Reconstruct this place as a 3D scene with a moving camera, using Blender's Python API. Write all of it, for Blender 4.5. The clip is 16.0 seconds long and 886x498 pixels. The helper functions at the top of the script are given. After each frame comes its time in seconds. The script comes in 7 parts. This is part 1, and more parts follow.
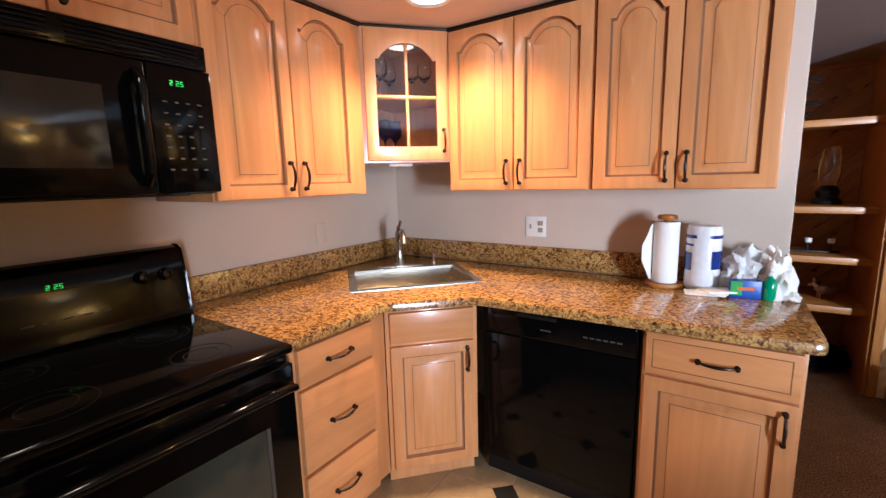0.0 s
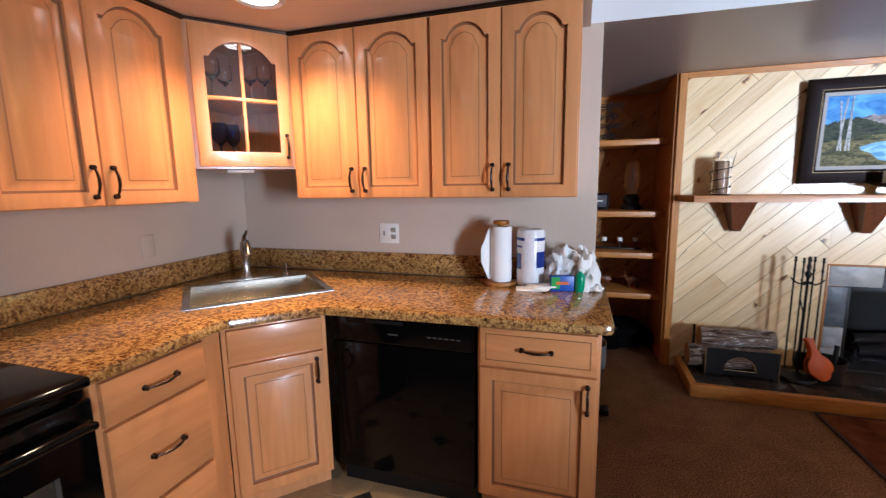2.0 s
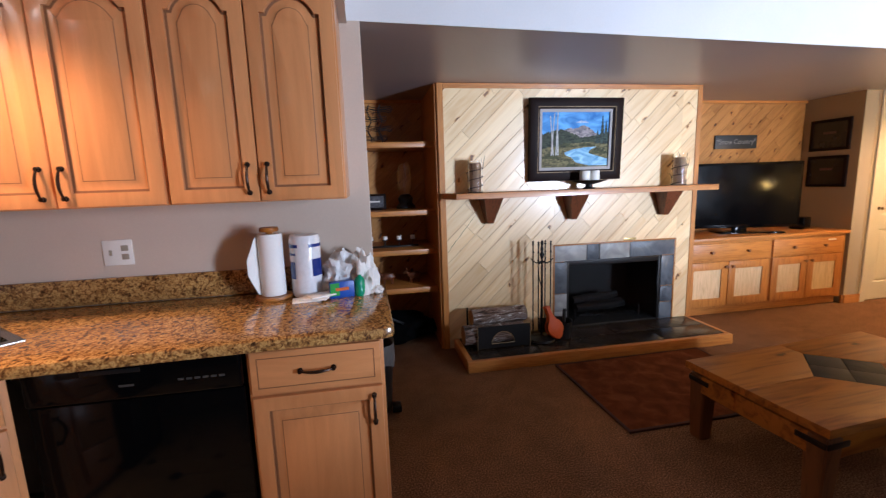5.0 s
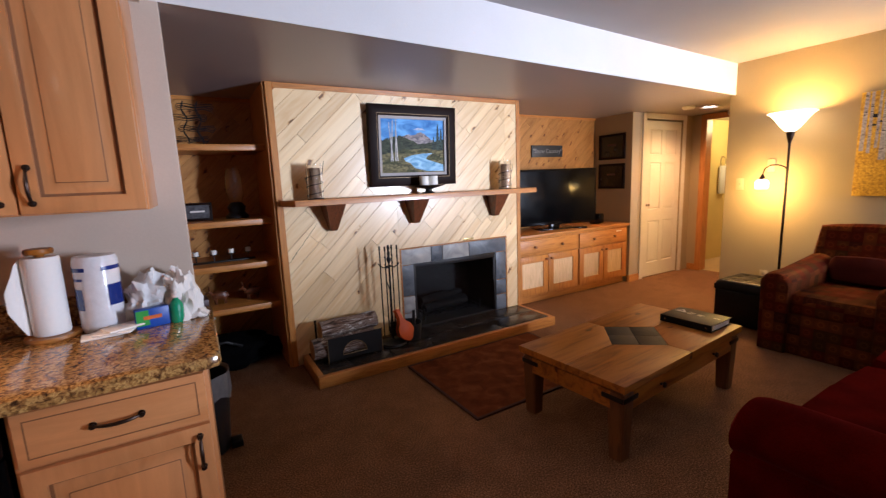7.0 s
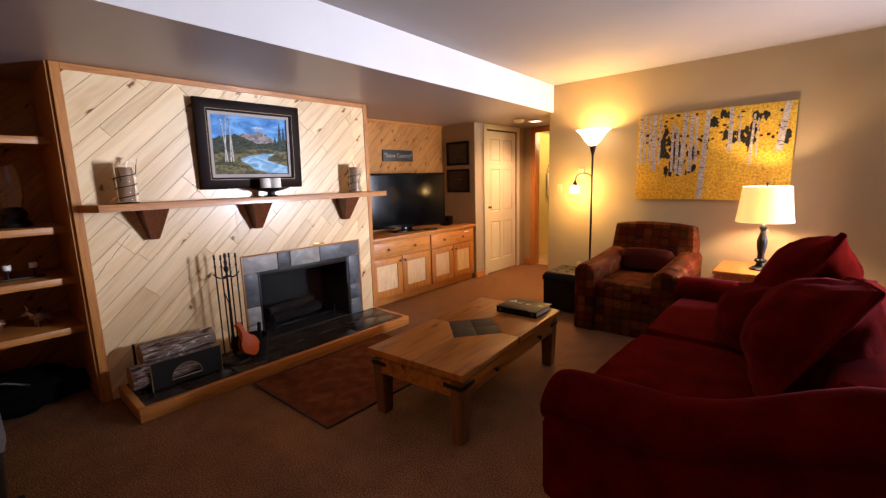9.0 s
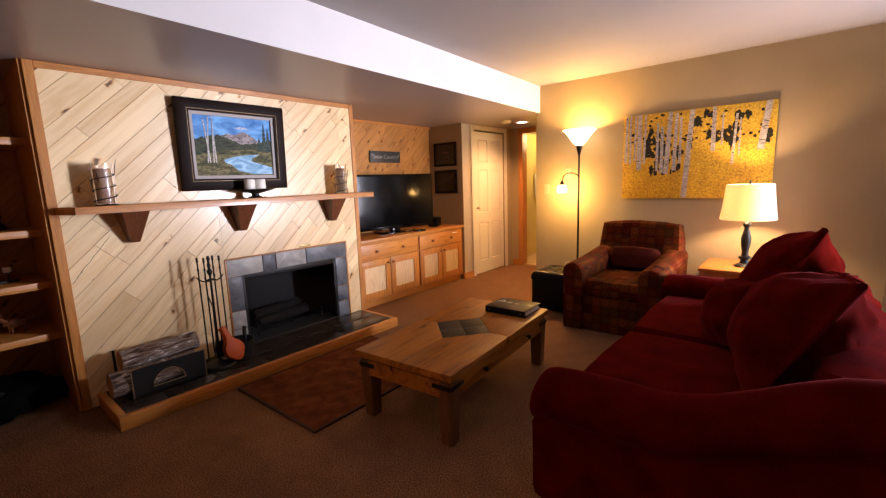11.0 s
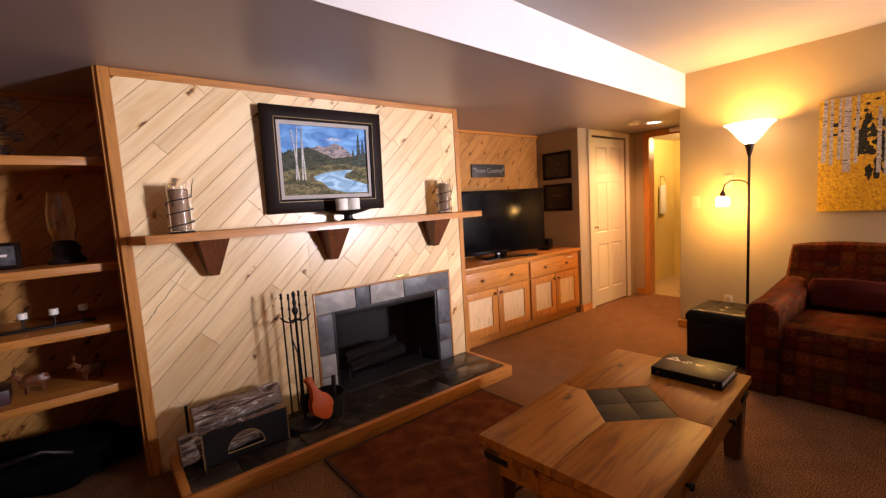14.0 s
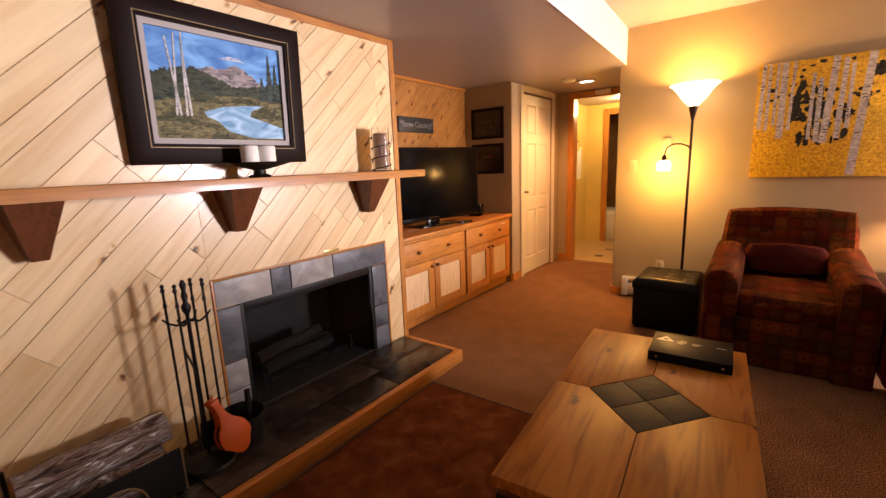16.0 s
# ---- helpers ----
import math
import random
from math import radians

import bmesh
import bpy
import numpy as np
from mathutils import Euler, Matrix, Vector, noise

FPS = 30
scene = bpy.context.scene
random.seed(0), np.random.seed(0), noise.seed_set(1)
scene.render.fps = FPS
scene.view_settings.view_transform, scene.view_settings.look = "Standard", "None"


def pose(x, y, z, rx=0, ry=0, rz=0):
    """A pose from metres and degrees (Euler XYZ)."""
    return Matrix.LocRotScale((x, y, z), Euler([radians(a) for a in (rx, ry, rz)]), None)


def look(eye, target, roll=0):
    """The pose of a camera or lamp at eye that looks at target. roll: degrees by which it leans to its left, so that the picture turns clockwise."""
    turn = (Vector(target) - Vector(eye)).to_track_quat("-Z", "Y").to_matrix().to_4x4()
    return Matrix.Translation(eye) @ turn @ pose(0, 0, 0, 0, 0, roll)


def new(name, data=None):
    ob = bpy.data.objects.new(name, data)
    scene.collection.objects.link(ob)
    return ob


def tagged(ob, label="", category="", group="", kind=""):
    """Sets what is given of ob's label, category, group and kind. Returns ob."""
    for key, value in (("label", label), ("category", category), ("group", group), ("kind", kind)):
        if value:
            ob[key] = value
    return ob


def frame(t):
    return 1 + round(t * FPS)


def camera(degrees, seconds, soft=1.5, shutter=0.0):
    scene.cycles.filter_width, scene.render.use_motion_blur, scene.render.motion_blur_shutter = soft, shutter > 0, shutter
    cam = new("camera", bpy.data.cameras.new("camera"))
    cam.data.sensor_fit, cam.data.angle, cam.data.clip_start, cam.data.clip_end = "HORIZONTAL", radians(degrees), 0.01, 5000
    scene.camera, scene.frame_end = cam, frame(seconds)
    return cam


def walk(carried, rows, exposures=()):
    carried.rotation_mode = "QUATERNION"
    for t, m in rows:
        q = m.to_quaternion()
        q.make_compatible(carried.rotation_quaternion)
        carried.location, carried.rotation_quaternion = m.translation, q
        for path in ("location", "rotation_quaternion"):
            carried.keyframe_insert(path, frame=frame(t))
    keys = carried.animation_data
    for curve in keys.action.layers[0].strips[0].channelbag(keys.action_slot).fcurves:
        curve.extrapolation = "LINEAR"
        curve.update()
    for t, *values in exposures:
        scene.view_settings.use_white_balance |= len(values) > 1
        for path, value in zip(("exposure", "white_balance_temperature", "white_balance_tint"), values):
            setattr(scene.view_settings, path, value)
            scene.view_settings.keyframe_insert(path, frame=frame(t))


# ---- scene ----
cam = camera(92.2, 16.0, soft=1.3, shutter=0.3)
PATH = [
    (0, (0.126, 0.207, 1.434), (-0.975, 1.845, 1.111), -1.4),
    (0.5, (0.155, 0.224, 1.437), (-0.843, 1.928, 1.119), -1.5),
    (1, (0.194, 0.23, 1.442), (-0.718, 1.987, 1.155), -1.9),
    (1.5, (0.236, 0.24, 1.44), (-0.549, 2.056, 1.148), -1.6),
    (2, (0.271, 0.248, 1.437), (-0.329, 2.131, 1.134), -0.9),
    (2.5, (0.299, 0.247, 1.431), (-0.118, 2.178, 1.119), -0.5),
    (3, (0.313, 0.254, 1.435), (0.061, 2.216, 1.144), -1.2),
    (3.5, (0.32, 0.29, 1.434), (0.234, 2.267, 1.147), -1.9),
    (4, (0.317, 0.334, 1.431), (0.366, 2.309, 1.123), -1.9),
    (6.5, (0.375, 0.383, 1.428), (1.215, 2.173, 1.124), -2.3),
    (7, (0.386, 0.387, 1.427), (1.378, 2.095, 1.112), -2.3),
    (7.5, (0.41, 0.373, 1.423), (1.557, 1.979, 1.101), -2.1),
    (8, (0.427, 0.349, 1.422), (1.736, 1.831, 1.12), -1.9),
    (8.5, (0.45, 0.324, 1.424), (1.871, 1.695, 1.108), -1.5),
    (9, (0.465, 0.292, 1.426), (1.941, 1.603, 1.104), -1.6),
    (9.5, (0.47, 0.265, 1.426), (1.986, 1.53, 1.108), -1.8),
    (12, (0.532, 0.415, 1.394), (2.02, 1.719, 1.096), -2.5),
    (12.5, (0.69, 0.539, 1.399), (2.046, 1.991, 1.168), -2.2),
    (13, (0.783, 0.67, 1.395), (1.971, 2.254, 1.107), -1.7),
    (13.5, (0.835, 0.81, 1.393), (2.007, 2.4, 1.082), -1.0),
    (14, (0.855, 1.029, 1.391), (2.099, 2.582, 1.187), -3.5),
    (14.5, (0.888, 1.178, 1.38), (2.206, 2.64, 1.029), -2.9),
    (15, (0.948, 1.361, 1.366), (2.351, 2.739, 1.0), -2.8),
    (15.5, (0.994, 1.524, 1.357), (2.434, 2.853, 0.955), -2.6),
    (16, (1.02, 1.702, 1.353), (2.584, 2.886, 0.966), -2.2),
]
EXPOSURES = [(0.0, 0.75, 5500, 11), (1.5, 0.42, 5500, 12), (4.0, 0.12, 5500, 14), (7.0, -0.02, 5850, 21), (9.0, -0.02, 6300, 25), (13.0, 0.08, 6950, 32), (16.0, 0.06, 7500, 36)]
walk(cam, [(t, look(eye, target, roll)) for t, eye, target, roll in PATH], EXPOSURES)

# ---------------------------------------------------------------- light
world = bpy.data.worlds.new("sky")
scene.world = world
world.use_nodes = True
wn = world.node_tree.nodes
sky = wn.new("ShaderNodeTexSky")
sky.sky_type = "NISHITA"
sky.sun_disc = False
sky.sun_elevation, sky.sun_rotation = radians(35), radians(150)
world.node_tree.links.new(sky.outputs[0], wn["Background"].inputs[0])
wn["Background"].inputs[1].default_value = 0.06

sun_data = bpy.data.lights.new("sun", "SUN")
sun_data.energy, sun_data.angle, sun_data.color = 0.6, radians(12), (1.0, 0.96, 0.9)
new("sun", sun_data).matrix_world = look((8, -10, 9), (3, 0, 0))


def lamp(name, kind, energy, colour, m, **more):
    data = bpy.data.lights.new(name, kind)
    data.energy, data.color = energy, colour
    if "radius" in more:
        data.shadow_soft_size = more["radius"]
    if "size" in more:
        data.shape, data.size, data.size_y = "RECTANGLE", *more["size"]
    if "spot" in more:
        data.spot_size, data.spot_blend = radians(more["spot"]), 0.85
    if "spread" in more:
        data.spread = radians(more["spread"])
    ob = new(name, data)
    ob.matrix_world = m
    return ob


WARM = (1.0, 0.60, 0.15)
# daylight in the opening of the glass door behind the walker
lamp("daylight", "AREA", 145, (0.84, 0.92, 1.0), look((4.97, -2.5, 1.32), (2.3, 3.4, 1.2)), size=(0.55, 1.5), spread=95)
lamp("downlight_bulb", "SPOT", 135, (1.0, 0.62, 0.34), look((-0.96, 1.76, 2.165), (-0.9, 1.7, 0)), radius=0.07, spot=140)
lamp("downlight_bulb_2", "SPOT", 20, (1.0, 0.7, 0.45), look((-0.5, 0.35, 2.155), (-0.5, 0.36, 0)), radius=0.06, spot=172)
lamp("torchiere_bulb", "POINT", 34, WARM, pose(5.17, 2.225, 1.85), radius=0.035)
lamp("reading_bulb", "POINT", 32, WARM, pose(5.12, 2.42, 1.25), radius=0.04)
lamp("table_lamp_bulb", "POINT", 46, (1.0, 0.66, 0.32), pose(4.98, 0.64, 1.13), radius=0.04)
lamp("hall_bulb", "SPOT", 150, (1.0, 0.52, 0.18), look((5.92, 3.36, 2.17), (5.8, 3.25, 0)), radius=0.06, spot=148)
lamp("bath_bulb", "POINT", 34, (1.0, 0.78, 0.34), pose(7.6, 3.4, 2.1), radius=0.1)

# ---------------------------------------------------------------- materials
def tree(name):
    m = bpy.data.materials.new(name)
    m.use_nodes = True
    return m, m.node_tree.nodes, m.node_tree.links, m.node_tree.nodes["Principled BSDF"]


def mapped(n, l, scale, own=True):
    """Object coordinates, scaled, with a shift of its own for every object."""
    co, mp = n.new("ShaderNodeTexCoord"), n.new("ShaderNodeMapping")
    mp.inputs["Scale"].default_value = scale
    l.new(co.outputs["Object"], mp.inputs["Vector"])
    if own:
        info, mul = n.new("ShaderNodeObjectInfo"), n.new("ShaderNodeVectorMath")
        mul.operation = "SCALE"
        mul.inputs[0].default_value = (13.1, 7.7, 29.3)
        l.new(info.outputs["Random"], mul.inputs["Scale"])
        l.new(mul.outputs[0], mp.inputs["Location"])
    return mp.outputs[0]


def noise_node(n, l, vec, scale, detail=4.0, distortion=0.0):
    t = n.new("ShaderNodeTexNoise")
    t.inputs["Scale"].default_value, t.inputs["Detail"].default_value = scale, detail
    t.inputs["Distortion"].default_value = distortion
    l.new(vec, t.inputs["Vector"])
    return t.outputs[0]


def ramp(n, l, fac, stops):
    r = n.new("ShaderNodeValToRGB")
    e = r.color_ramp.elements
    while len(e) < len(stops):
        e.new(0.5)
    for el, (p, c) in zip(e, stops):
        el.position, el.color = p, (*c, 1)
    l.new(fac, r.inputs[0])
    return r.outputs[0]


def blend(n, l, kind, fac, a, b):
    x = n.new("ShaderNodeMix")
    x.data_type, x.blend_type = "RGBA", kind
    for sock, v in ((0, fac), (6, a), (7, b)):
        if hasattr(v, "is_output"):
            l.new(v, x.inputs[sock])
        else:
            x.inputs[sock].default_value = v if sock == 0 else (*v, 1)
    return x.outputs[2]


def relief(n, l, b, height, strength, dist):
    u = n.new("ShaderNodeBump")
    u.inputs["Strength"].default_value, u.inputs["Distance"].default_value = strength, dist
    l.new(height, u.inputs["Height"])
    l.new(u.outputs[0], b.inputs["Normal"])


def plain(name, colour, rough=0.5, metal=0.0, vary=0.12, fine=90.0, coarse=3.0, bump=0.15, dist=0.001, coat=0.0, sheen=0.0, spec=0.5, tint=(1, 1, 1)):
    """A surface with fine grain and slow stains."""
    m, n, l, b = tree(name)
    vec = mapped(n, l, (1, 1, 1))
    f, c = noise_node(n, l, vec, fine, 3), noise_node(n, l, vec, coarse, 4)
    dark, light = [max(0, v * (1 - vary)) for v in colour], [min(1, v * (1 + vary)) for v in colour]
    one = ramp(n, l, c, [(0.3, dark), (0.7, light)])
    two = ramp(n, l, f, [(0.3, [1 - vary] * 3), (0.7, [1, 1, 1])])
    l.new(blend(n, l, "MULTIPLY", 1.0, one, two), b.inputs["Base Color"])
    r = n.new("ShaderNodeMapRange")
    r.inputs[3].default_value, r.inputs[4].default_value = max(0.02, rough - 0.08), min(1, rough + 0.08)
    l.new(c, r.inputs[0])
    l.new(r.outputs[0], b.inputs["Roughness"])
    b.inputs["Metallic"].default_value = metal
    b.inputs["Coat Weight"].default_value = coat
    b.inputs["Sheen Weight"].default_value = sheen
    b.inputs["Sheen Tint"].default_value = (*tint, 1)
    b.inputs["Sheen Roughness"].default_value = 0.35
    b.inputs["Specular IOR Level"].default_value = spec
    if bump:
        relief(n, l, b, f, bump, dist)
    return m


def wood(name, light, dark, along="x", rough=0.4, knots=0.0, ring=14.0, vary=0.25, coat=0.0, fibres=0.32, gloss=0.5):
    """Grain runs along one local axis; every board has its own tone."""
    m, n, l, b = tree(name)
    s = {"x": (0.9, 9, 9), "y": (9, 0.9, 9), "z": (9, 9, 0.9)}[along]
    vec = mapped(n, l, s)
    g = noise_node(n, l, vec, ring * 0.35, 6, 1.2)
    fibre = noise_node(n, l, mapped(n, l, tuple(v * 4 for v in s)), 18, 3)
    col = ramp(n, l, g, [(0.3, dark), (0.52, light), (0.75, [min(1, v * 1.12) for v in light])])
    col = blend(n, l, "MULTIPLY", fibres, col, ramp(n, l, fibre, [(0.3, (0.72, 0.66, 0.6)), (0.62, (1, 1, 1))]))
    info = n.new("ShaderNodeObjectInfo")
    tone = ramp(n, l, info.outputs["Random"], [(0.0, (1 - vary, 1 - vary * 1.15, 1 - vary * 1.3)), (1.0, (1, 1, 1))])
    col = blend(n, l, "MULTIPLY", 1.0, col, tone)
    if knots:
        v = n.new("ShaderNodeTexVoronoi")
        v.inputs["Scale"].default_value = knots
        v.voronoi_dimensions = "2D" if along == "x" else "3D"
        co = {"x": (0.45, 1, 1), "y": (1, 0.45, 1), "z": (1, 1, 0.45)}[along]
        wob = n.new("ShaderNodeVectorMath")
        wob.operation = "ADD"
        l.new(mapped(n, l, co), wob.inputs[0])
        l.new(ramp(n, l, noise_node(n, l, mapped(n, l, (1, 1, 1)), 26, 3), [(0.2, (0, 0, 0)), (0.8, (0.035, 0.035, 0.035))]), wob.inputs[1])
        l.new(wob.outputs[0], v.inputs["Vector"])
        k = ramp(n, l, v.outputs["Distance"], [(p * min(1, 0.2 + knots / 7.8), c) for p, c in ((0.03, (0.05, 0.02, 0.008)), (0.05, (0.26, 0.11, 0.04)), (0.075, (0.8, 0.62, 0.42)), (0.11, (1, 1, 1)))])
        col = blend(n, l, "MULTIPLY", 0.9, col, k)
    l.new(col, b.inputs["Base Color"])
    b.inputs["Roughness"].default_value = rough
    b.inputs["Specular IOR Level"].default_value = gloss
    b.inputs["Coat Weight"].default_value = coat
    b.inputs["Coat Roughness"].default_value = 0.15
    relief(n, l, b, fibre, 0.12, 0.0006)
    return m


def granite():
    m, n, l, b = tree("granite")
    vec = mapped(n, l, (1, 1, 1), False)
    a = noise_node(n, l, vec, 58, 8, 1.0)
    col = ramp(n, l, a, [(0.31, (0.06, 0.03, 0.015)), (0.41, (0.21, 0.095, 0.03)), (0.50, (0.40, 0.205, 0.058)), (0.59, (0.60, 0.36, 0.12)), (0.70, (0.34, 0.165, 0.06))])
    v = n.new("ShaderNodeTexVoronoi")
    v.inputs["Scale"].default_value = 190
    l.new(vec, v.inputs["Vector"])
    col = blend(n, l, "MULTIPLY", 0.55, col, ramp(n, l, v.outputs["Color"], [(0.2, (0.25, 0.2, 0.17)), (0.55, (1, 1, 1))]))
    big = noise_node(n, l, vec, 5, 3)
    col = blend(n, l, "MULTIPLY", 0.5, col, ramp(n, l, big, [(0.35, (0.55, 0.5, 0.45)), (0.65, (1, 1, 1))]))
    l.new(col, b.inputs["Base Color"])
    b.inputs["Roughness"].default_value = 0.17
    b.inputs["Coat Weight"].default_value = 0.1
    return m


def carpet():
    m, n, l, b = tree("carpet")
    vec = mapped(n, l, (1, 1, 1), False)
    f, c = noise_node(n, l, vec, 150, 5, 0.0), noise_node(n, l, vec, 7, 6)
    col = ramp(n, l, f, [(0.33, (0.062, 0.029, 0.015)), (0.5, (0.168, 0.083, 0.041)), (0.66, (0.38, 0.205, 0.105))])
    col = blend(n, l, "MULTIPLY", 0.6, col, ramp(n, l, c, [(0.35, (0.7, 0.68, 0.66)), (0.62, (1, 1, 1))]))
    l.new(col, b.inputs["Base Color"])
    b.inputs["Roughness"].default_value = 0.95
    b.inputs["Specular IOR Level"].default_value = 0.08
    relief(n, l, b, f, 0.25, 0.004)
    return m


def slate(name, lo, hi, rough=0.45):
    m, n, l, b = tree(name)
    vec = mapped(n, l, (1, 1, 1))
    a, f = noise_node(n, l, vec, 6, 8, 1.5), noise_node(n, l, vec, 60, 5)
    col = ramp(n, l, a, [(0.3, lo), (0.7, hi)])
    info = n.new("ShaderNodeObjectInfo")
    col = blend(n, l, "MULTIPLY", 1.0, col, ramp(n, l, info.outputs["Random"], [(0, (0.6, 0.6, 0.62)), (1, (1, 0.98, 0.94))]))
    l.new(col, b.inputs["Base Color"])
    b.inputs["Roughness"].default_value = rough
    b.inputs["Specular IOR Level"].default_value = 0.3
    relief(n, l, b, a, 0.5, 0.006)
    return m


def glow(name, colour, strength):
    m, n, l, b = tree(name)
    b.inputs["Base Color"].default_value = (*colour, 1)
    b.inputs["Emission Color"].default_value = (*colour, 1)
    b.inputs["Emission Strength"].default_value = strength
    return m


def glass(name, colour=(1, 1, 1), rough=0.0, ior=1.45):
    m, n, l, b = tree(name)
    b.inputs["Base Color"].default_value = (*colour, 1)
    b.inputs["Roughness"].default_value = rough
    b.inputs["Transmission Weight"].default_value = 1.0
    b.inputs["IOR"].default_value = ior
    return m


M_WALL = plain("tan_wall_paint", (0.385, 0.302, 0.182), 0.75, vary=0.04, fine=160, bump=0.25)
M_KWALL = plain("kitchen_wall_paint", (0.56, 0.455, 0.365), 0.7, vary=0.04, fine=160, bump=0.25)
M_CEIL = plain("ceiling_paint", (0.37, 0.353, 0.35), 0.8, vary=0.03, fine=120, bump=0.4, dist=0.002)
# Daylight on the beam face and shade under the soffit, put into the tones.
M_BEAM_LIT = plain("daylit_beam_paint", (0.66, 0.65, 0.645), 0.7, vary=0.03, fine=120, bump=0.3)
M_SOFFIT_SHADED = plain("shaded_soffit_paint", (0.37, 0.325, 0.325), 0.38, vary=0.04, fine=140, bump=0.2)
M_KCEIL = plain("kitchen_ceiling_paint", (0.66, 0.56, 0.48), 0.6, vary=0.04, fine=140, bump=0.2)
M_CARPET = carpet()
M_MAPLE = wood("maple_door", (0.66, 0.292, 0.108), (0.60, 0.252, 0.088), "z", 0.33, ring=6.0, vary=0.1, coat=0.35, fibres=0.13)
M_MAPLE_X = wood("maple_rail", (0.66, 0.292, 0.108), (0.60, 0.252, 0.088), "x", 0.33, ring=6.0, vary=0.1, coat=0.35, fibres=0.13)
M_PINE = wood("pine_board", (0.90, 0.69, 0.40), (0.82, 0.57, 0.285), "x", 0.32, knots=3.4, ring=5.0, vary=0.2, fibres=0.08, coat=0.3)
# Niche boards: darker, oranger pine, with the recess's shade put into the colour.
M_PINE_NICHE = wood("shaded_orange_pine_board", (0.52, 0.25, 0.065), (0.38, 0.16, 0.035), "x", 0.4, knots=6.2, vary=0.25, fibres=0.15)
M_PINE_TRIM = wood("pine_trim", (0.53, 0.215, 0.042), (0.39, 0.14, 0.024), "z", 0.4, vary=0.12, coat=0.2)
M_PINE_TRIM_X = wood("pine_trim_flat", (0.53, 0.215, 0.042), (0.39, 0.14, 0.024), "x", 0.4, vary=0.12, coat=0.2)
M_DARKWOOD = wood("red_stained_wood", (0.16, 0.05, 0.018), (0.09, 0.028, 0.010), "z", 0.4, vary=0.1)
M_TABLE = wood("rustic_table_wood", (0.40, 0.145, 0.018), (0.20, 0.062, 0.008), "x", 0.42, knots=3.2, ring=6.0, vary=0.2, gloss=0.25, fibres=0.3)
M_TABLE_Z = wood("rustic_leg_wood", (0.15, 0.058, 0.018), (0.08, 0.03, 0.009), "z", 0.4, vary=0.2, coat=0.2)
M_GRANITE = granite()
M_BLACK = plain("black_gloss_enamel", (0.002, 0.002, 0.0023), 0.09, vary=0.1, bump=0, spec=0.17)
M_BLACKGLASS = plain("black_ceramic_glass", (0.002, 0.002, 0.002), 0.05, vary=0.1, bump=0, spec=0.2)
M_IRON = plain("black_iron", (0.010, 0.009, 0.009), 0.45, 0.15, bump=0.4, spec=0.3)
M_BRONZE = plain("oil_rubbed_bronze", (0.035, 0.02, 0.014), 0.38, 0.8, bump=0.3)
M_STEEL = plain("brushed_steel", (0.46, 0.44, 0.41), 0.25, 1.0, vary=0.08, bump=0.1)
M_WHITE = plain("white_paint", (0.74, 0.72, 0.68), 0.45, vary=0.04, bump=0.1)
M_PLASTIC = plain("white_plastic", (0.78, 0.76, 0.7), 0.35, vary=0.03, bump=0)
# Dark hearth slate; its brown tint stands for warm lamplight reflected in it.
M_SLATE = slate("warm_tinted_dark_slate", (0.014, 0.0125, 0.012), (0.062, 0.048, 0.040), 0.24)
M_SLATE_TABLE = slate("brown_slate", (0.012, 0.011, 0.010), (0.034, 0.030, 0.025), 0.6)
M_SLATE_BLUE = slate("grey_slate", (0.06, 0.072, 0.09), (0.17, 0.19, 0.215), 0.4)
# Pale slate, its colour lightened further for the bright reflection on the tiles.
M_SLATE_LIGHT = slate("pale_slate_with_reflection", (0.30, 0.31, 0.31), (0.6, 0.6, 0.58), 0.4)
M_SOOT = plain("sooty_firebrick", (0.018, 0.017, 0.016), 0.85, vary=0.4, coarse=6, bump=0.5)
M_RED = plain("red_velvet", (0.082, 0.0035, 0.0017), 0.9, vary=0.3, fine=220, coarse=7, bump=0.5, spec=0.0, sheen=0.10, tint=(0.9, 0.2, 0.24))
M_LEATHER = plain("black_leather", (0.005, 0.0045, 0.004), 0.36, vary=0.2, fine=140, bump=0.5, spec=0.18)
M_PAPER = plain("white_paper", (0.82, 0.8, 0.76), 0.8, vary=0.03, bump=0.3)
M_TILE = plain("beige_vinyl_tile", (0.42, 0.30, 0.16), 0.35, vary=0.15, coarse=7, bump=0.1)
M_BLACKTILE = plain("black_vinyl_tile", (0.02, 0.02, 0.02), 0.3, vary=0.15, bump=0.1)
M_YELLOW = plain("yellow_wall_paint", (0.72, 0.55, 0.18), 0.7, vary=0.05, bump=0.2)

# ---------------------------------------------------------------- building blocks
from mathutils.geometry import tessellate_polygon


def box(bm, x0, x1, y0, y1, z0, z1, bev=0.0, seg=2):
    vs = [bm.verts.new((x, y, z)) for x in (x0, x1) for y in (y0, y1) for z in (z0, z1)]
    fs = [bm.faces.new([vs[i] for i in f]) for f in ((0, 1, 3, 2), (4, 6, 7, 5), (0, 4, 5, 1), (2, 3, 7, 6), (0, 2, 6, 4), (1, 5, 7, 3))]
    if bev:
        es = {e for f in fs for e in f.edges}
        bmesh.ops.bevel(bm, geom=list(es), offset=bev, segments=seg, affect="EDGES", profile=0.5)
    return bm


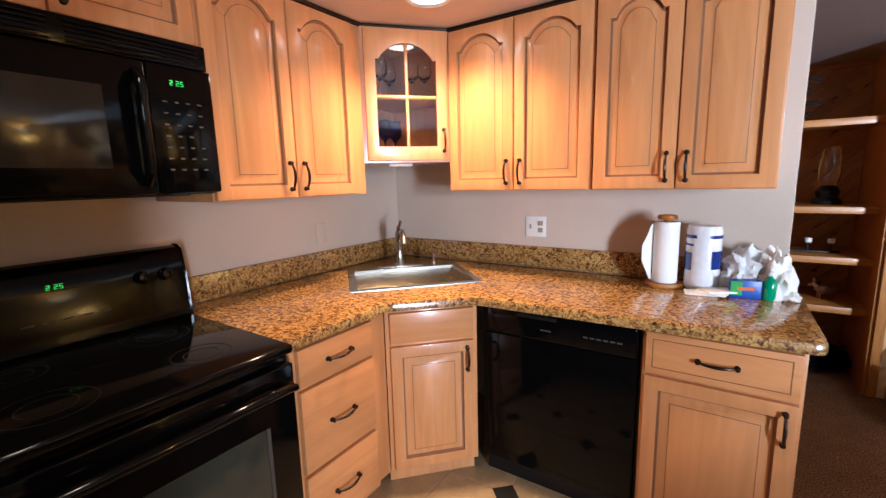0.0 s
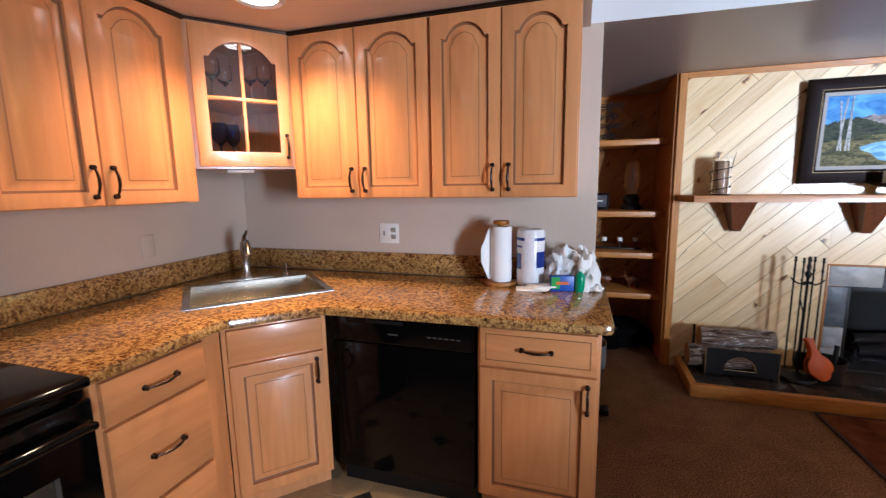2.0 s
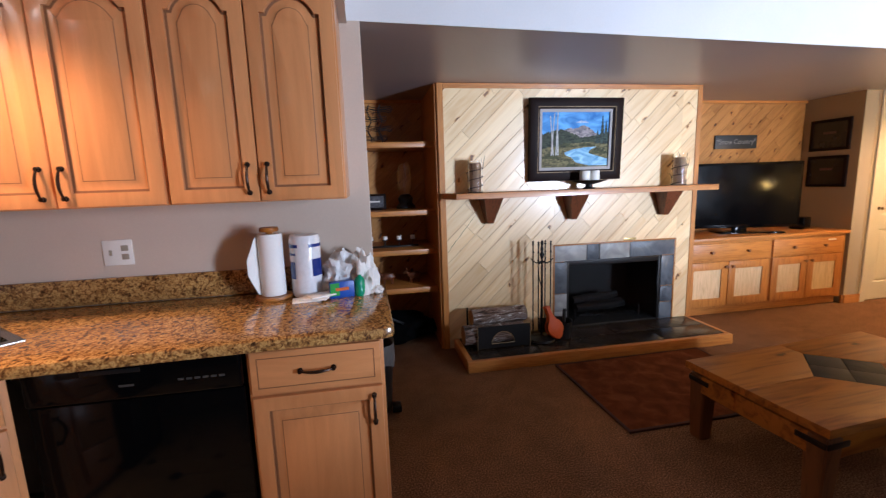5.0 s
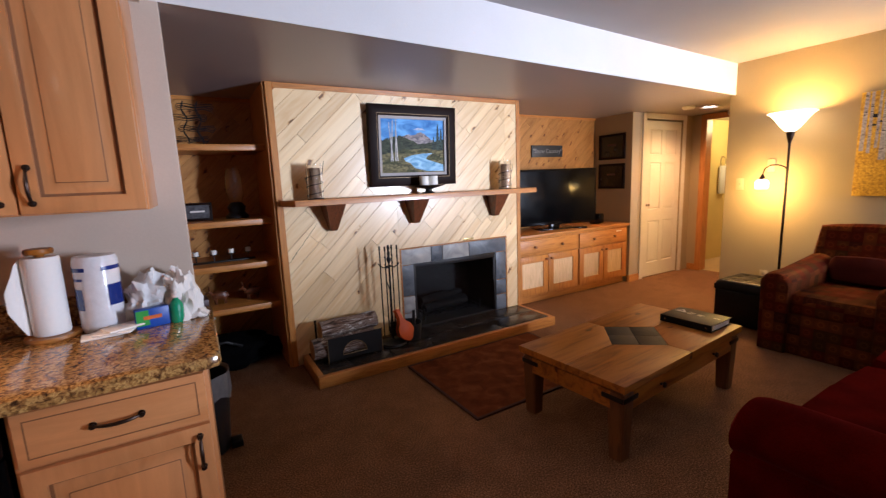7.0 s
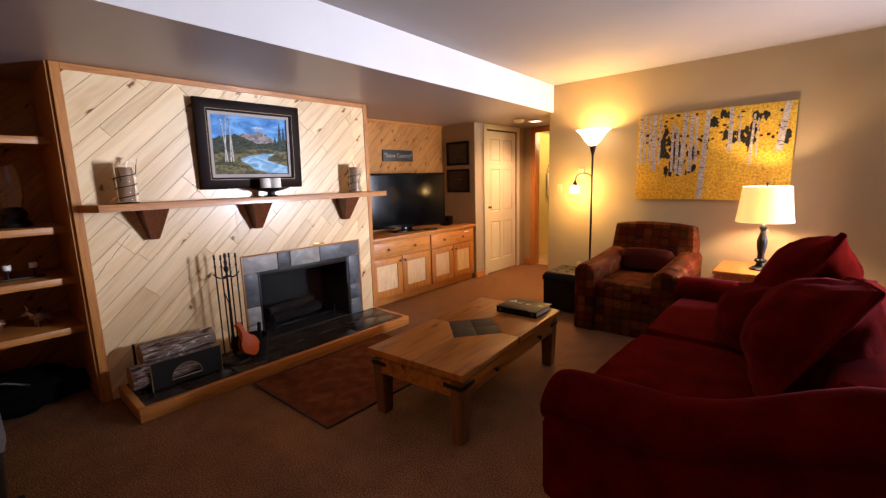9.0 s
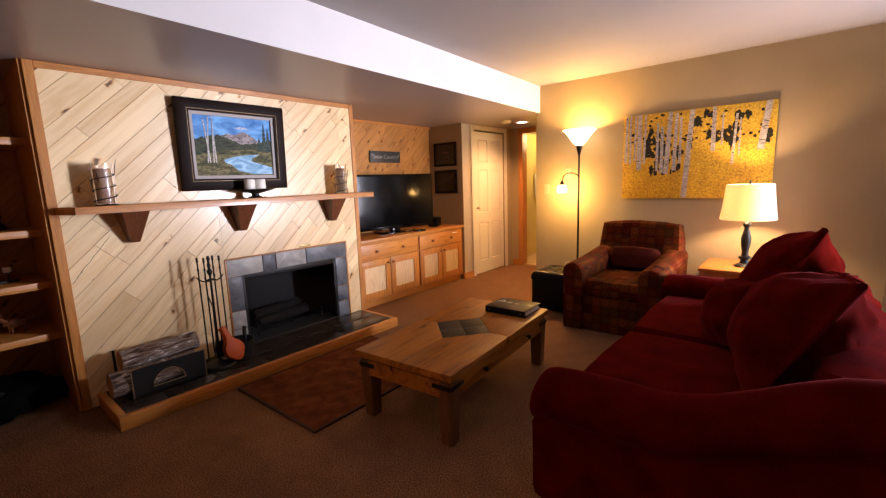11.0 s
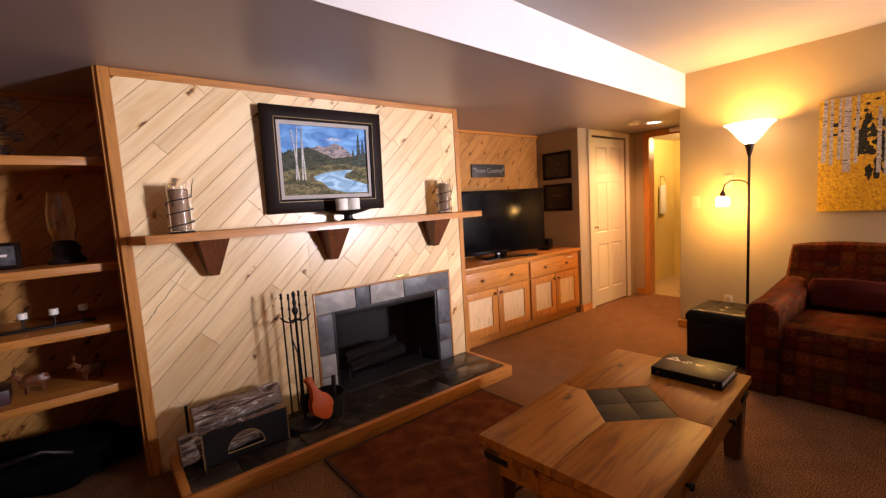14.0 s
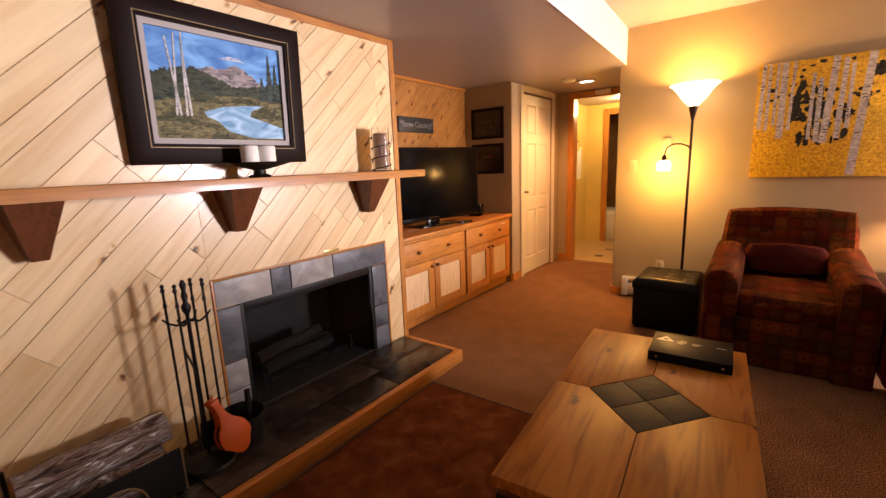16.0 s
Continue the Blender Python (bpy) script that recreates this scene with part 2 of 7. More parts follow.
def inset(poly, d):
    """A closed outline (counter-clockwise) moved inwards by d, with mitred corners."""
    out, n = [], len(poly)
    for i in range(n):
        p, a, b = Vector(poly[i]), Vector(poly[i - 1]), Vector(poly[(i + 1) % n])
        u, v = (p - a).normalized(), (b - p).normalized()
        nu, nv = Vector((-u.y, u.x)), Vector((-v.y, v.x))
        k = nu + nv
        out.append(tuple(p + k * (d / max(0.25, 0.5 * k.dot(k)))))
    return out


def fill(bm, loops, z, up=True):
    """A flat face at height z, the first outline less the others."""
    pts = [Vector((x, y, z)) for lp in loops for x, y in lp]
    vs = [bm.verts.new(p) for p in pts]
    for t in tessellate_polygon([[Vector((x, y, z)) for x, y in lp] for lp in loops]):
        a, b, c = (pts[i] for i in t)
        t = t if ((b - a).cross(c - a).z > 0) == up else t[::-1]
        bm.faces.new([vs[i] for i in t])


def skirt(bm, lo, z0, hi, z1):
    """A band of faces between two outlines with as many corners."""
    a = [bm.verts.new((x, y, z0)) for x, y in lo]
    b = [bm.verts.new((x, y, z1)) for x, y in hi]
    for i in range(len(a)):
        j = (i + 1) % len(a)
        bm.faces.new((a[i], a[j], b[j], b[i]))


def slab(bm, loops, z0, z1, bev=0.0):
    """A plate with the first outline and the others as holes; its upper rim is rounded by bev."""
    lp = loops[0]
    top = inset(lp, bev) if bev else lp
    fill(bm, [top, *loops[1:]], z1)
    fill(bm, loops, z0, False)
    if bev:
        mid = inset(lp, bev * 0.3)
        skirt(bm, lp, z0, lp, z1 - bev)
        skirt(bm, lp, z1 - bev, mid, z1 - bev * 0.3)
        skirt(bm, mid, z1 - bev * 0.3, top, z1)
    else:
        skirt(bm, lp, z0, lp, z1)
    for h in loops[1:]:
        skirt(bm, h, z1, h, z0)


def tube(bm, pts, rad, seg=8, cap=True):
    pts = [Vector(p) for p in pts]
    rad = rad if isinstance(rad, (list, tuple)) else [rad] * len(pts)
    rings, side = [], None
    for i, p in enumerate(pts):
        d = (pts[min(i + 1, len(pts) - 1)] - pts[max(i - 1, 0)]).normalized()
        if side is None or abs(side.dot(d)) > 0.95:
            side = d.orthogonal()
        side = (side - d * side.dot(d)).normalized()
        up = d.cross(side)
        rings.append([bm.verts.new(p + (side * math.cos(a) + up * math.sin(a)) * rad[i]) for a in (2 * math.pi * k / seg for k in range(seg))])
    for a, b in zip(rings, rings[1:]):
        for k in range(seg):
            bm.faces.new((a[k], a[(k + 1) % seg], b[(k + 1) % seg], b[k]))
    if cap:
        bm.faces.new(rings[0][::-1])
        bm.faces.new(rings[-1])
    return bm


def lathe(bm, profile, seg=24, cx=0.0, cy=0.0, cap=True):
    """Radius and height pairs turned round the upright axis."""
    rings = [[bm.verts.new((cx + r * math.cos(2 * math.pi * k / seg), cy + r * math.sin(2 * math.pi * k / seg), z)) for k in range(seg)] for r, z in profile]
    for a, b in zip(rings, rings[1:]):
        for k in range(seg):
            bm.faces.new((a[k], a[(k + 1) % seg], b[(k + 1) % seg], b[k]))
    if cap and profile[0][0] > 0:
        bm.faces.new(rings[0][::-1])
    if cap and profile[-1][0] > 0:
        bm.faces.new(rings[-1])
    return bm


def swing(bm, m):
    bmesh.ops.transform(bm, matrix=m, verts=bm.verts)
    return bm


def mesh_of(name, bm, material, smooth=False):
    bmesh.ops.remove_doubles(bm, verts=bm.verts, dist=0.00002)
    bmesh.ops.recalc_face_normals(bm, faces=bm.faces)
    me = bpy.data.meshes.new(name)
    bm.to_mesh(me)
    bm.free()
    me.materials.append(material)
    if smooth:
        me.shade_smooth()
        me.set_sharp_from_angle(angle=radians(40))
    return me


def part(name, bm, material, parent, label="", smooth=True):
    ob = new(name, mesh_of(name, bm, material, smooth))
    ob.parent = parent
    return tagged(ob, label)


def piece(name, me, parent, m):
    """One more object on a shared mesh."""
    ob = new(name, me)
    ob.parent, ob.matrix_basis = parent, m
    return ob


def thing(name, m, label, category, group="", kind=""):
    ob = new(name)
    ob.empty_display_size = 0.1
    ob.matrix_basis = m
    return tagged(ob, label, category, group, kind)


def structure(name, bm, material, label, category, smooth=False):
    return tagged(new(name, mesh_of(name, bm, material, smooth)), label, category, "", "structure")


def B(*a, **k):
    return box(bmesh.new(), *a, **k)


# ---------------------------------------------------------------- plan
XL, YB = -1.84, 2.56            # kitchen's outer walls
XE, YS = 5.395, -2.6            # living room's far wall and the wall behind the walker
ZC, ZS, ZK = 2.5, 2.19, 2.175   # ceilings: living room, soffit, kitchen
PX0, PX1, PY = 0.94, 3.31, 3.82  # fireplace panel
NB = 4.57                       # back of the niches
BX0, BX1 = 0.36, XE             # soffit beam from the kitchen wall's end to the far wall
BY0, BY1 = YB, 2.82

bm = bmesh.new()
slab(bm, [[(0.37, YS - 0.2), (XE + 4, YS - 0.2), (XE + 4, NB + 0.3), (-0.4, NB + 0.3), (-0.4, YB + 0.06), (0.37, YB + 0.06)]], -0.1, 0.0)
structure("floor", bm, M_CARPET, "brown speckled carpet", "carpet")
structure("floor_kitchen", B(XL - 0.2, 0.37, YS - 0.2, YB + 0.06, -0.1, 0.0), M_TILE, "beige vinyl tile kitchen floor", "floor")

structure("wall_kitchen_west", B(XL - 0.15, XL, YS - 0.15, YB + 0.12, 0, ZC + 0.1), M_KWALL, "pale tan painted kitchen wall", "wall")
structure("wall_kitchen_back", B(XL, 0.36, YB, YB + 0.12, 0, ZC + 0.1, bev=0.004), M_KWALL, "pale tan painted wall behind the counter", "wall")
structure("wall_east", B(XE, XE + 0.12, YS - 0.15, 2.87, 0, ZC + 0.1, bev=0.006), M_WALL, "warm tan painted living room wall", "wall")
# Added out of view to block daylight from the wall behind the range.
structure("wall_partition", B(0.45, 0.57, YS, -0.22, 0, ZC - 0.002, bev=0.004), M_KWALL, "unseen partition added to keep daylight off the range wall", "wall")
bm = bmesh.new()
for x0, x1, z0, z1 in ((XL - 0.15, 4.57, 0, ZC + 0.1), (5.37, XE + 0.15, 0, ZC + 0.1), (4.57, 5.37, 2.1, ZC + 0.1)):
    box(bm, x0, x1, YS - 0.15, YS, z0, z1)
structure("wall_south", bm, M_WALL, "tan painted wall round the glass door", "wall")
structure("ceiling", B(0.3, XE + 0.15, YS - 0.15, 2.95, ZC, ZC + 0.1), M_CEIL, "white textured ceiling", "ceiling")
structure("ceiling_kitchen", B(XL - 0.1, 0.3, YS - 0.15, YB, ZK, ZK + 0.42), M_KCEIL, "low painted kitchen ceiling", "ceiling")
# beam face and soffit, the face in the lit tone, the underside in the shaded
bm = bmesh.new()
slab(bm, [[(BX0, BY0), (XE, BY1), (XE, 2.872), (XE + 0.12, 2.872), (XE + 0.12, NB + 0.2), (-0.2, NB + 0.2), (-0.2, BY0 + 0.12), (BX0, BY0 + 0.12)]], ZS, ZC + 0.1)
structure("ceiling_soffit", bm, M_SOFFIT_SHADED, "low painted soffit over the fireplace wall", "soffit")
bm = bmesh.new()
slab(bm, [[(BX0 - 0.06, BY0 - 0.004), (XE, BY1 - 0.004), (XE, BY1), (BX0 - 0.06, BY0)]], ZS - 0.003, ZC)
structure("beam_face", bm, M_BEAM_LIT, "face of the soffit beam, painted lighter as if daylit", "beam")
structure("ceiling_hall", B(XE + 0.121, 9.4, 2.75, 4.4, ZS + 0.003, ZS + 0.1), M_SOFFIT_SHADED, "low painted hall ceiling", "ceiling")

# ---------------------------------------------------------------- kitchen
M_GLAZE = plain("dark_glaze", (0.24, 0.10, 0.04), 0.5, vary=0.1, bump=0)
M_GREENLED = glow("green_display", (0.12, 0.9, 0.2), 0.13)
M_GREYPRINT = plain("grey_print", (0.05, 0.047, 0.044), 0.5, vary=0.02, bump=0)
M_GLASS = glass("clear_glass")
M_BULB = glow("lit_bulb", (1.0, 0.9, 0.75), 14.0)


def upright(bm):
    """Turns a plate drawn flat so that it stands, its top face to local -y."""
    return swing(bm, Matrix(((1, 0, 0, 0), (0, 0, -1, 0), (0, 1, 0, 0), (0, 0, 0, 1))))


def rect(x0, y0, x1, y1):
    return [(x0, y0), (x1, y0), (x1, y1), (x0, y1)]


def arched(x0, y0, x1, y1, rise, shoulder=0.018, n=14):
    a, b, ys = x1 - shoulder, x0 + shoulder, y1 - rise
    c, h = (a + b) / 2, (a - b) / 2
    r = (h * h + rise * rise) / (2 * rise)
    t0 = math.asin(min(1, h / r))
    arc = [(c + r * math.sin(t0 - 2 * t0 * i / n), ys - (r - rise) + r * math.cos(t0 - 2 * t0 * i / n)) for i in range(n + 1)]
    return [(x0, y0), (x1, y0), (x1, ys), *arc, (x0, ys)]


def pull(parent, x, z, y=-0.019, level=False, length=0.105):
    """An arched bronze bail pull with ball feet."""
    bm = bmesh.new()
    n = 12
    pts, rad = [], []
    for i in range(n + 1):
        u = i / n
        pts.append((0, -0.012 - 0.020 * math.sin(math.pi * u) ** 0.8, (u - 0.5) * length))
        rad.append(0.0038 + 0.0022 * abs(math.sin(math.pi * u)))
    tube(bm, pts, rad, 8)
    for s in (-1, 1):
        tube(bm, [(0, 0.001, s * length / 2), (0, -0.004, s * length / 2), (0, -0.010, s * length / 2), (0, -0.017, s * length / 2), (0, -0.019, s * length / 2)], [0.009, 0.010, 0.006, 0.0085, 0.003], 10)
    swing(bm, pose(x, y, z) @ (pose(0, 0, 0, 0, 90, 0) if level else pose(0, 0, 0)))
    return part("handle", bm, M_BRONZE, parent, "dark bronze bail pull")


def panel_door(cab, x0, x1, z0, z1, rise=0.0, hand=None, low=True, name="door"):
    """A raised-panel door; hand: which side the pull is on."""
    st = 0.050 if x1 - x0 > 0.25 else 0.044
    hole = arched(x0 + st, z0 + st, x1 - st, z1 - st * 0.8, rise) if rise else rect(x0 + st, z0 + st, x1 - st, z1 - st)
    bm = bmesh.new()
    slab(bm, [rect(x0, z0, x1, z1), hole], 0.0, 0.020, 0.0045)
    door = part(name, upright(bm), M_MAPLE, cab)
    bm = bmesh.new()
    g, f = inset(hole, 0.010), inset(hole, 0.042)
    skirt(bm, hole, 0.006, g, 0.004)
    skirt(bm, g, 0.004, f, 0.0185)
    skirt(bm, f, 0.0185, inset(hole, 0.046), 0.0205)
    fill(bm, [inset(hole, 0.046)], 0.0205)
    part("panel", upright(bm), M_MAPLE, door)
    bm = bmesh.new()
    skirt(bm, inset(hole, 0.0005), 0.0068, inset(hole, 0.009), 0.0052)
    skirt(bm, inset(hole, 0.041), 0.0186, inset(hole, 0.0435), 0.0196)
    part("glaze_line", upright(bm), M_GLAZE, door, "dark glaze in the groove")
    if hand:
        pull(door, x0 + 0.032 if hand == "l" else x1 - 0.032, z0 + 0.085 if low else z1 - 0.085)
    return door


def drawer(cab, x0, x1, z0, z1, groove=True, knob=True):
    bm = bmesh.new()
    o = rect(x0, z0, x1, z1)
    slab(bm, [o], 0.0, 0.020, 0.007)
    d = part("drawer", upright(bm), M_MAPLE_X, cab)
    if groove:
        bm = bmesh.new()
        skirt(bm, inset(o, 0.024), 0.0203, inset(o, 0.0275), 0.0206)
        part("glaze_line", upright(bm), M_GLAZE, d, "dark glaze in the groove")
    if knob:
        pull(d, (x0 + x1) / 2, (z0 + z1) / 2, -0.020, level=True, length=0.115)
    return d


def cabinet(name, m, w, d, z0, z1, label, group):
    cab = thing(name, m, label, "cabinet", group)
    bm = bmesh.new()
    if z0 < 0.5:
        box(bm, 0, w, 0.002, d, 0.10, z1, bev=0.002)
        box(bm, 0.0, w, 0.07, d, 0.0, 0.0995)
    else:
        box(bm, 0, w, 0.002, d, z0, z1, bev=0.002)
    part("body", bm, M_MAPLE, cab)
    return cab


BASE, WALLC = "kitchen base cabinets", "kitchen wall cabinets"
c = cabinet("base_cabinet", pose(-1.09, 1.045, 0, 0, 0, 90), 0.495, 0.72, 0, 0.872, "glazed maple base cabinet with three drawers beside the range", BASE)
for z0, z1 in ((0.718, 0.862), (0.385, 0.705), (0.115, 0.372)):
    drawer(c, 0.03, 0.40, z0, z1, groove=False)
ang = math.degrees(math.atan2(0.305, 0.29))
c = cabinet("base_cabinet", pose(-1.09, 1.543, 0, 0, 0, ang), 0.421, 0.18, 0, 0.872, "glazed maple corner sink cabinet with one door", BASE)
drawer(c, 0.02, 0.40, 0.722, 0.862, groove=False, knob=False)
panel_door(c, 0.02, 0.40, 0.115, 0.708, hand="r", low=False)
c = cabinet("base_cabinet", pose(-0.108, 1.89, 0), 0.478, 0.66, 0, 0.872, "glazed maple base cabinet with a drawer over a door", BASE)
drawer(c, 0.012, 0.466, 0.702, 0.862)
panel_door(c, 0.012, 0.466, 0.115, 0.69, hand="r", low=False)

c = cabinet("wall_cabinet", pose(-1.102, 2.13, 0), 0.722, YB - 2.13, 1.372, 2.16, "glazed maple wall cabinet with two arched doors", WALLC)
panel_door(c, 0.006, 0.358, 1.376, 2.152, 0.06, "r")
panel_door(c, 0.364, 0.716, 1.376, 2.152, 0.06, "l")
c = cabinet("wall_cabinet", pose(-0.376, 2.13, 0), 0.640, YB - 2.13, 1.372, 2.16, "glazed maple wall cabinet with two arched doors", WALLC)
panel_door(c, 0.006, 0.317, 1.376, 2.152, 0.06, "r")
panel_door(c, 0.323, 0.634, 1.376, 2.152, 0.06, "l")
c = cabinet("wall_cabinet", pose(-1.397, 1.02, 0, 0, 0, 90), 0.775, -1.397 - XL, 1.372, 2.16, "glazed maple wall cabinet with two arched doors", WALLC)
panel_door(c, 0.006, 0.350, 1.376, 2.152, 0.06, "r")
panel_door(c, 0.356, 0.705, 1.376, 2.152, 0.06, "l")
c = cabinet("wall_cabinet", pose(-1.397, 0.255, 0, 0, 0, 90), 0.76, -1.397 - XL, 1.885, 2.16, "short maple cabinet over the microwave with two doors", WALLC)
panel_door(c, 0.006, 0.377, 1.89, 2.152, 0, "r")
panel_door(c, 0.383, 0.754, 1.89, 2.152, 0, "l")

# glazed corner cabinet
gl = math.hypot(0.285, 0.325)
ga = math.degrees(math.atan2(0.325, 0.285))
c = thing("corner_cabinet", pose(-1.395, 1.80, 0, 0, 0, ga), "maple corner wall cabinet with an arched glass door", "cabinet", WALLC)
inner = [(0.0, 0.004), (gl, 0.004), (gl, 0.16), (gl * 0.5, 0.46), (0, 0.16)]
bm = bmesh.new()
for z in (1.522, 1.83, 2.145):
    slab(bm, [inner], z, z + 0.016)
for (xa, ya), (xb, yb) in zip(inner[1:], inner[2:] + inner[:1]):
    n = Vector((yb - ya, xa - xb)).normalized() * 0.012
    slab(bm, [[(xa, ya), (xb, yb), (xb + n.x, yb + n.y), (xa + n.x, ya + n.y)]], 1.522, 2.161)
part("body", bm, M_MAPLE, c)
bm = bmesh.new()
slab(bm, [rect(0.0, 1.522, gl, 2.161), rect(0.02, 1.54, gl - 0.02, 2.14)], 0.0, 0.006)
part("face_frame", upright(bm), M_MAPLE, c)
bm = bmesh.new()
hole = arched(0.066, 1.60, gl - 0.066, 2.09, 0.075)
slab(bm, [rect(0.012, 1.532, gl - 0.012, 2.15), hole], 0.007, 0.026, 0.0045)
d = part("door", upright(bm), M_MAPLE, c)
bm = bmesh.new()
box(bm, gl / 2 - 0.008, gl / 2 + 0.008, -0.022, -0.010, 1.60, 2.088, bev=0.003)
box(bm, 0.066, gl - 0.066, -0.021, -0.011, 1.832, 1.848, bev=0.003)
part("muntin", bm, M_MAPLE, d)
for xa, xb in ((0.064, gl / 2 - 0.006), (gl / 2 + 0.006, gl - 0.064)):
    for za, zb in ((1.597, 1.836), (1.844, 2.085)):
        part("pane", B(xa, xb, -0.013, -0.010, za, zb), M_GLASS, d)
pull(d, gl - 0.034, 1.63, -0.026)
part("light_strip", B(gl / 2 - 0.09, gl / 2 + 0.03, 0.05, 0.09, 1.505, 1.521, bev=0.004), M_PLASTIC, c, "white undercabinet light strip")
cm = pose(-1.395, 1.80, 0, 0, 0, ga)


def stem_glass(x, y, z, h, colour, up=True, label="clear stemmed wine glass"):
    g = thing("wine_glass", cm @ pose(x, y, z), label, "glass", "glasses in the corner cabinet")
    pr = [(0.032, 0), (0.033, 0.003), (0.006, 0.008), (0.004, h * 0.45), (0.012, h * 0.5), (0.034, h * 0.62), (0.036, h * 0.8), (0.030, h), (0.028, h), (0.033, h * 0.8), (0.030, h * 0.63), (0.003, h * 0.54)]
    bm = lathe(bmesh.new(), pr, 18)
    if not up:
        swing(bm, pose(0, 0, h) @ pose(0, 0, 0, 180, 0, 0))
    part("bowl", bm, colour, g)


M_BLUEGLASS = glass("cobalt_glass", (0.02, 0.04, 0.55))
for i, (x, y) in enumerate(((0.10, 0.08), (0.16, 0.17), (0.27, 0.12), (0.33, 0.08))):
    stem_glass(x, y, 1.8465, 0.19 - 0.01 * (i % 2), M_GLASS)
for x, y in ((0.11, 0.07), (0.17, 0.12)):
    stem_glass(x, y, 1.5385, 0.2, M_BLUEGLASS, label="cobalt blue stemmed glass")

# dark moulding over the wall cabinets
bm = bmesh.new()
run = [(0.262, 2.118), (-1.107, 2.118), (-1.385, 1.80), (-1.385, 0.25)]
back = [(0.262, 2.20), (-1.14, 2.20), (-1.46, 1.84), (-1.46, 0.25)]
slab(bm, [run + back[::-1]], 2.1615, ZK - 0.001, 0.004)
structure("trim_cabinet_top", bm, M_BRONZE, "dark moulding along the cabinet tops", "trim", True)

# worktop with its sink opening
SA = 47.5
sink_m = pose(-1.315, 2.015, 0.914, 0, 0, SA)
SW, SD = 0.66, 0.57


def turned(x, y):
    v = sink_m @ Vector((x, y, 0))
    return (v.x, v.y)


top = thing("countertop", pose(0, 0, 0), "polished brown granite worktop with a rounded edge", "countertop")
outer = [(-1.819, 1.03), (-1.066, 1.03), (-1.066, 1.535), (-1.05, 1.56), (-0.80, 1.80), (-0.77, 1.815), (0.375, 1.858), (0.403, 1.872), (0.413, 1.90), (0.413, 2.538), (-1.819, 2.538)]
hole = [turned(x, y) for x, y in rect(-SW / 2 + 0.02, -SD / 2 + 0.02, SW / 2 - 0.02, SD / 2 - 0.02)]
bm = bmesh.new()
slab(bm, [outer, hole], 0.874, 0.914, 0.013)
part("slab", bm, M_GRANITE, top)
part("splash_back", B(-1.819, 0.34, 2.538, 2.559, 0.914, 1.035, bev=0.004), M_GRANITE, top)
part("splash_side", B(-1.839, -1.819, 1.03, 2.559, 0.914, 1.035, bev=0.004), M_GRANITE, top)

sk = thing("sink", sink_m, "stainless steel drop-in corner sink", "sink")
bm = bmesh.new()
rim, bowl = rect(-SW / 2, -SD / 2, SW / 2, SD / 2), rect(-SW / 2 + 0.035, -SD / 2 + 0.035, SW / 2 - 0.035, SD / 2 - 0.11)
slab(bm, [rim, bowl], 0.0005, 0.007, 0.003)
part("rim", bm, M_STEEL, sk)
bm = bmesh.new()
lo = inset(bowl, 0.02)
skirt(bm, bowl, 0.006, inset(bowl, 0.004), -0.01)
skirt(bm, inset(bowl, 0.004), -0.01, inset(bowl, 0.012), -0.15)
skirt(bm, inset(bowl, 0.012), -0.15, inset(bowl, 0.04), -0.17)
fill(bm, [inset(bowl, 0.04)], -0.17)
part("basin", bm, plain("polished_basin_steel", (0.62, 0.56, 0.47), 0.2, 1.0, vary=0.15, coarse=5, bump=0), sk, smooth=False)
part("drain", swing(lathe(bmesh.new(), [(0.04, 0.0), (0.042, 0.003), (0.03, 0.004), (0.0, 0.001)], 20), pose(0, -0.03, -0.1695)), M_IRON, sk)

fc = thing("faucet", sink_m @ pose(-0.02, SD / 2 - 0.055, 0.007) @ Matrix.Scale(1.25, 4), "brushed nickel faucet with a single lever", "faucet")
part("deck_plate", B(-0.11, 0.11, -0.025, 0.025, 0, 0.006, bev=0.003), M_STEEL, fc)
part("column", lathe(bmesh.new(), [(0.026, 0.006), (0.022, 0.02), (0.016, 0.03), (0.015, 0.10), (0.019, 0.11), (0.021, 0.15), (0.018, 0.17), (0.006, 0.178)], 18), M_STEEL, fc)
bm = tube(bmesh.new(), [(0, -0.005, 0.12), (0, -0.05, 0.165), (0, -0.095, 0.18), (0, -0.135, 0.165), (0, -0.15, 0.13)], [0.013, 0.012, 0.012, 0.0125, 0.014], 12)
part("spout", bm, M_STEEL, fc)
part("lever", tube(bmesh.new(), [(0, 0, 0.168), (0.0, 0.006, 0.188), (0.012, 0.03, 0.205), (0.016, 0.052, 0.210)], [0.013, 0.009, 0.007, 0.008], 10), M_STEEL, fc)
sd = thing("soap_dispenser", sink_m @ pose(0.19, SD / 2 - 0.05, 0.007), "brushed nickel soap dispenser by the sink", "dispenser")
part("body", lathe(bmesh.new(), [(0.018, 0), (0.016, 0.01), (0.009, 0.018), (0.009, 0.045), (0.013, 0.05), (0.012, 0.066), (0.0, 0.07)], 14), M_STEEL, sd)
part("nozzle", tube(bmesh.new(), [(0, 0, 0.058), (0, -0.03, 0.06), (0, -0.05, 0.052)], [0.006, 0.005, 0.004], 8), M_STEEL, sd)

# dishwasher
dw = thing("dishwasher", pose(-0.795, 1.885, 0), "glossy black built-in dishwasher under the counter", "dishwasher")
W = 0.68
part("body", B(0, W, 0.03, 0.6, 0.10, 0.868), M_BLACK, dw)
part("door_panel", B(0.008, W - 0.008, 0.0, 0.03, 0.11, 0.735, bev=0.006), M_BLACK, dw)
bm = bmesh.new()
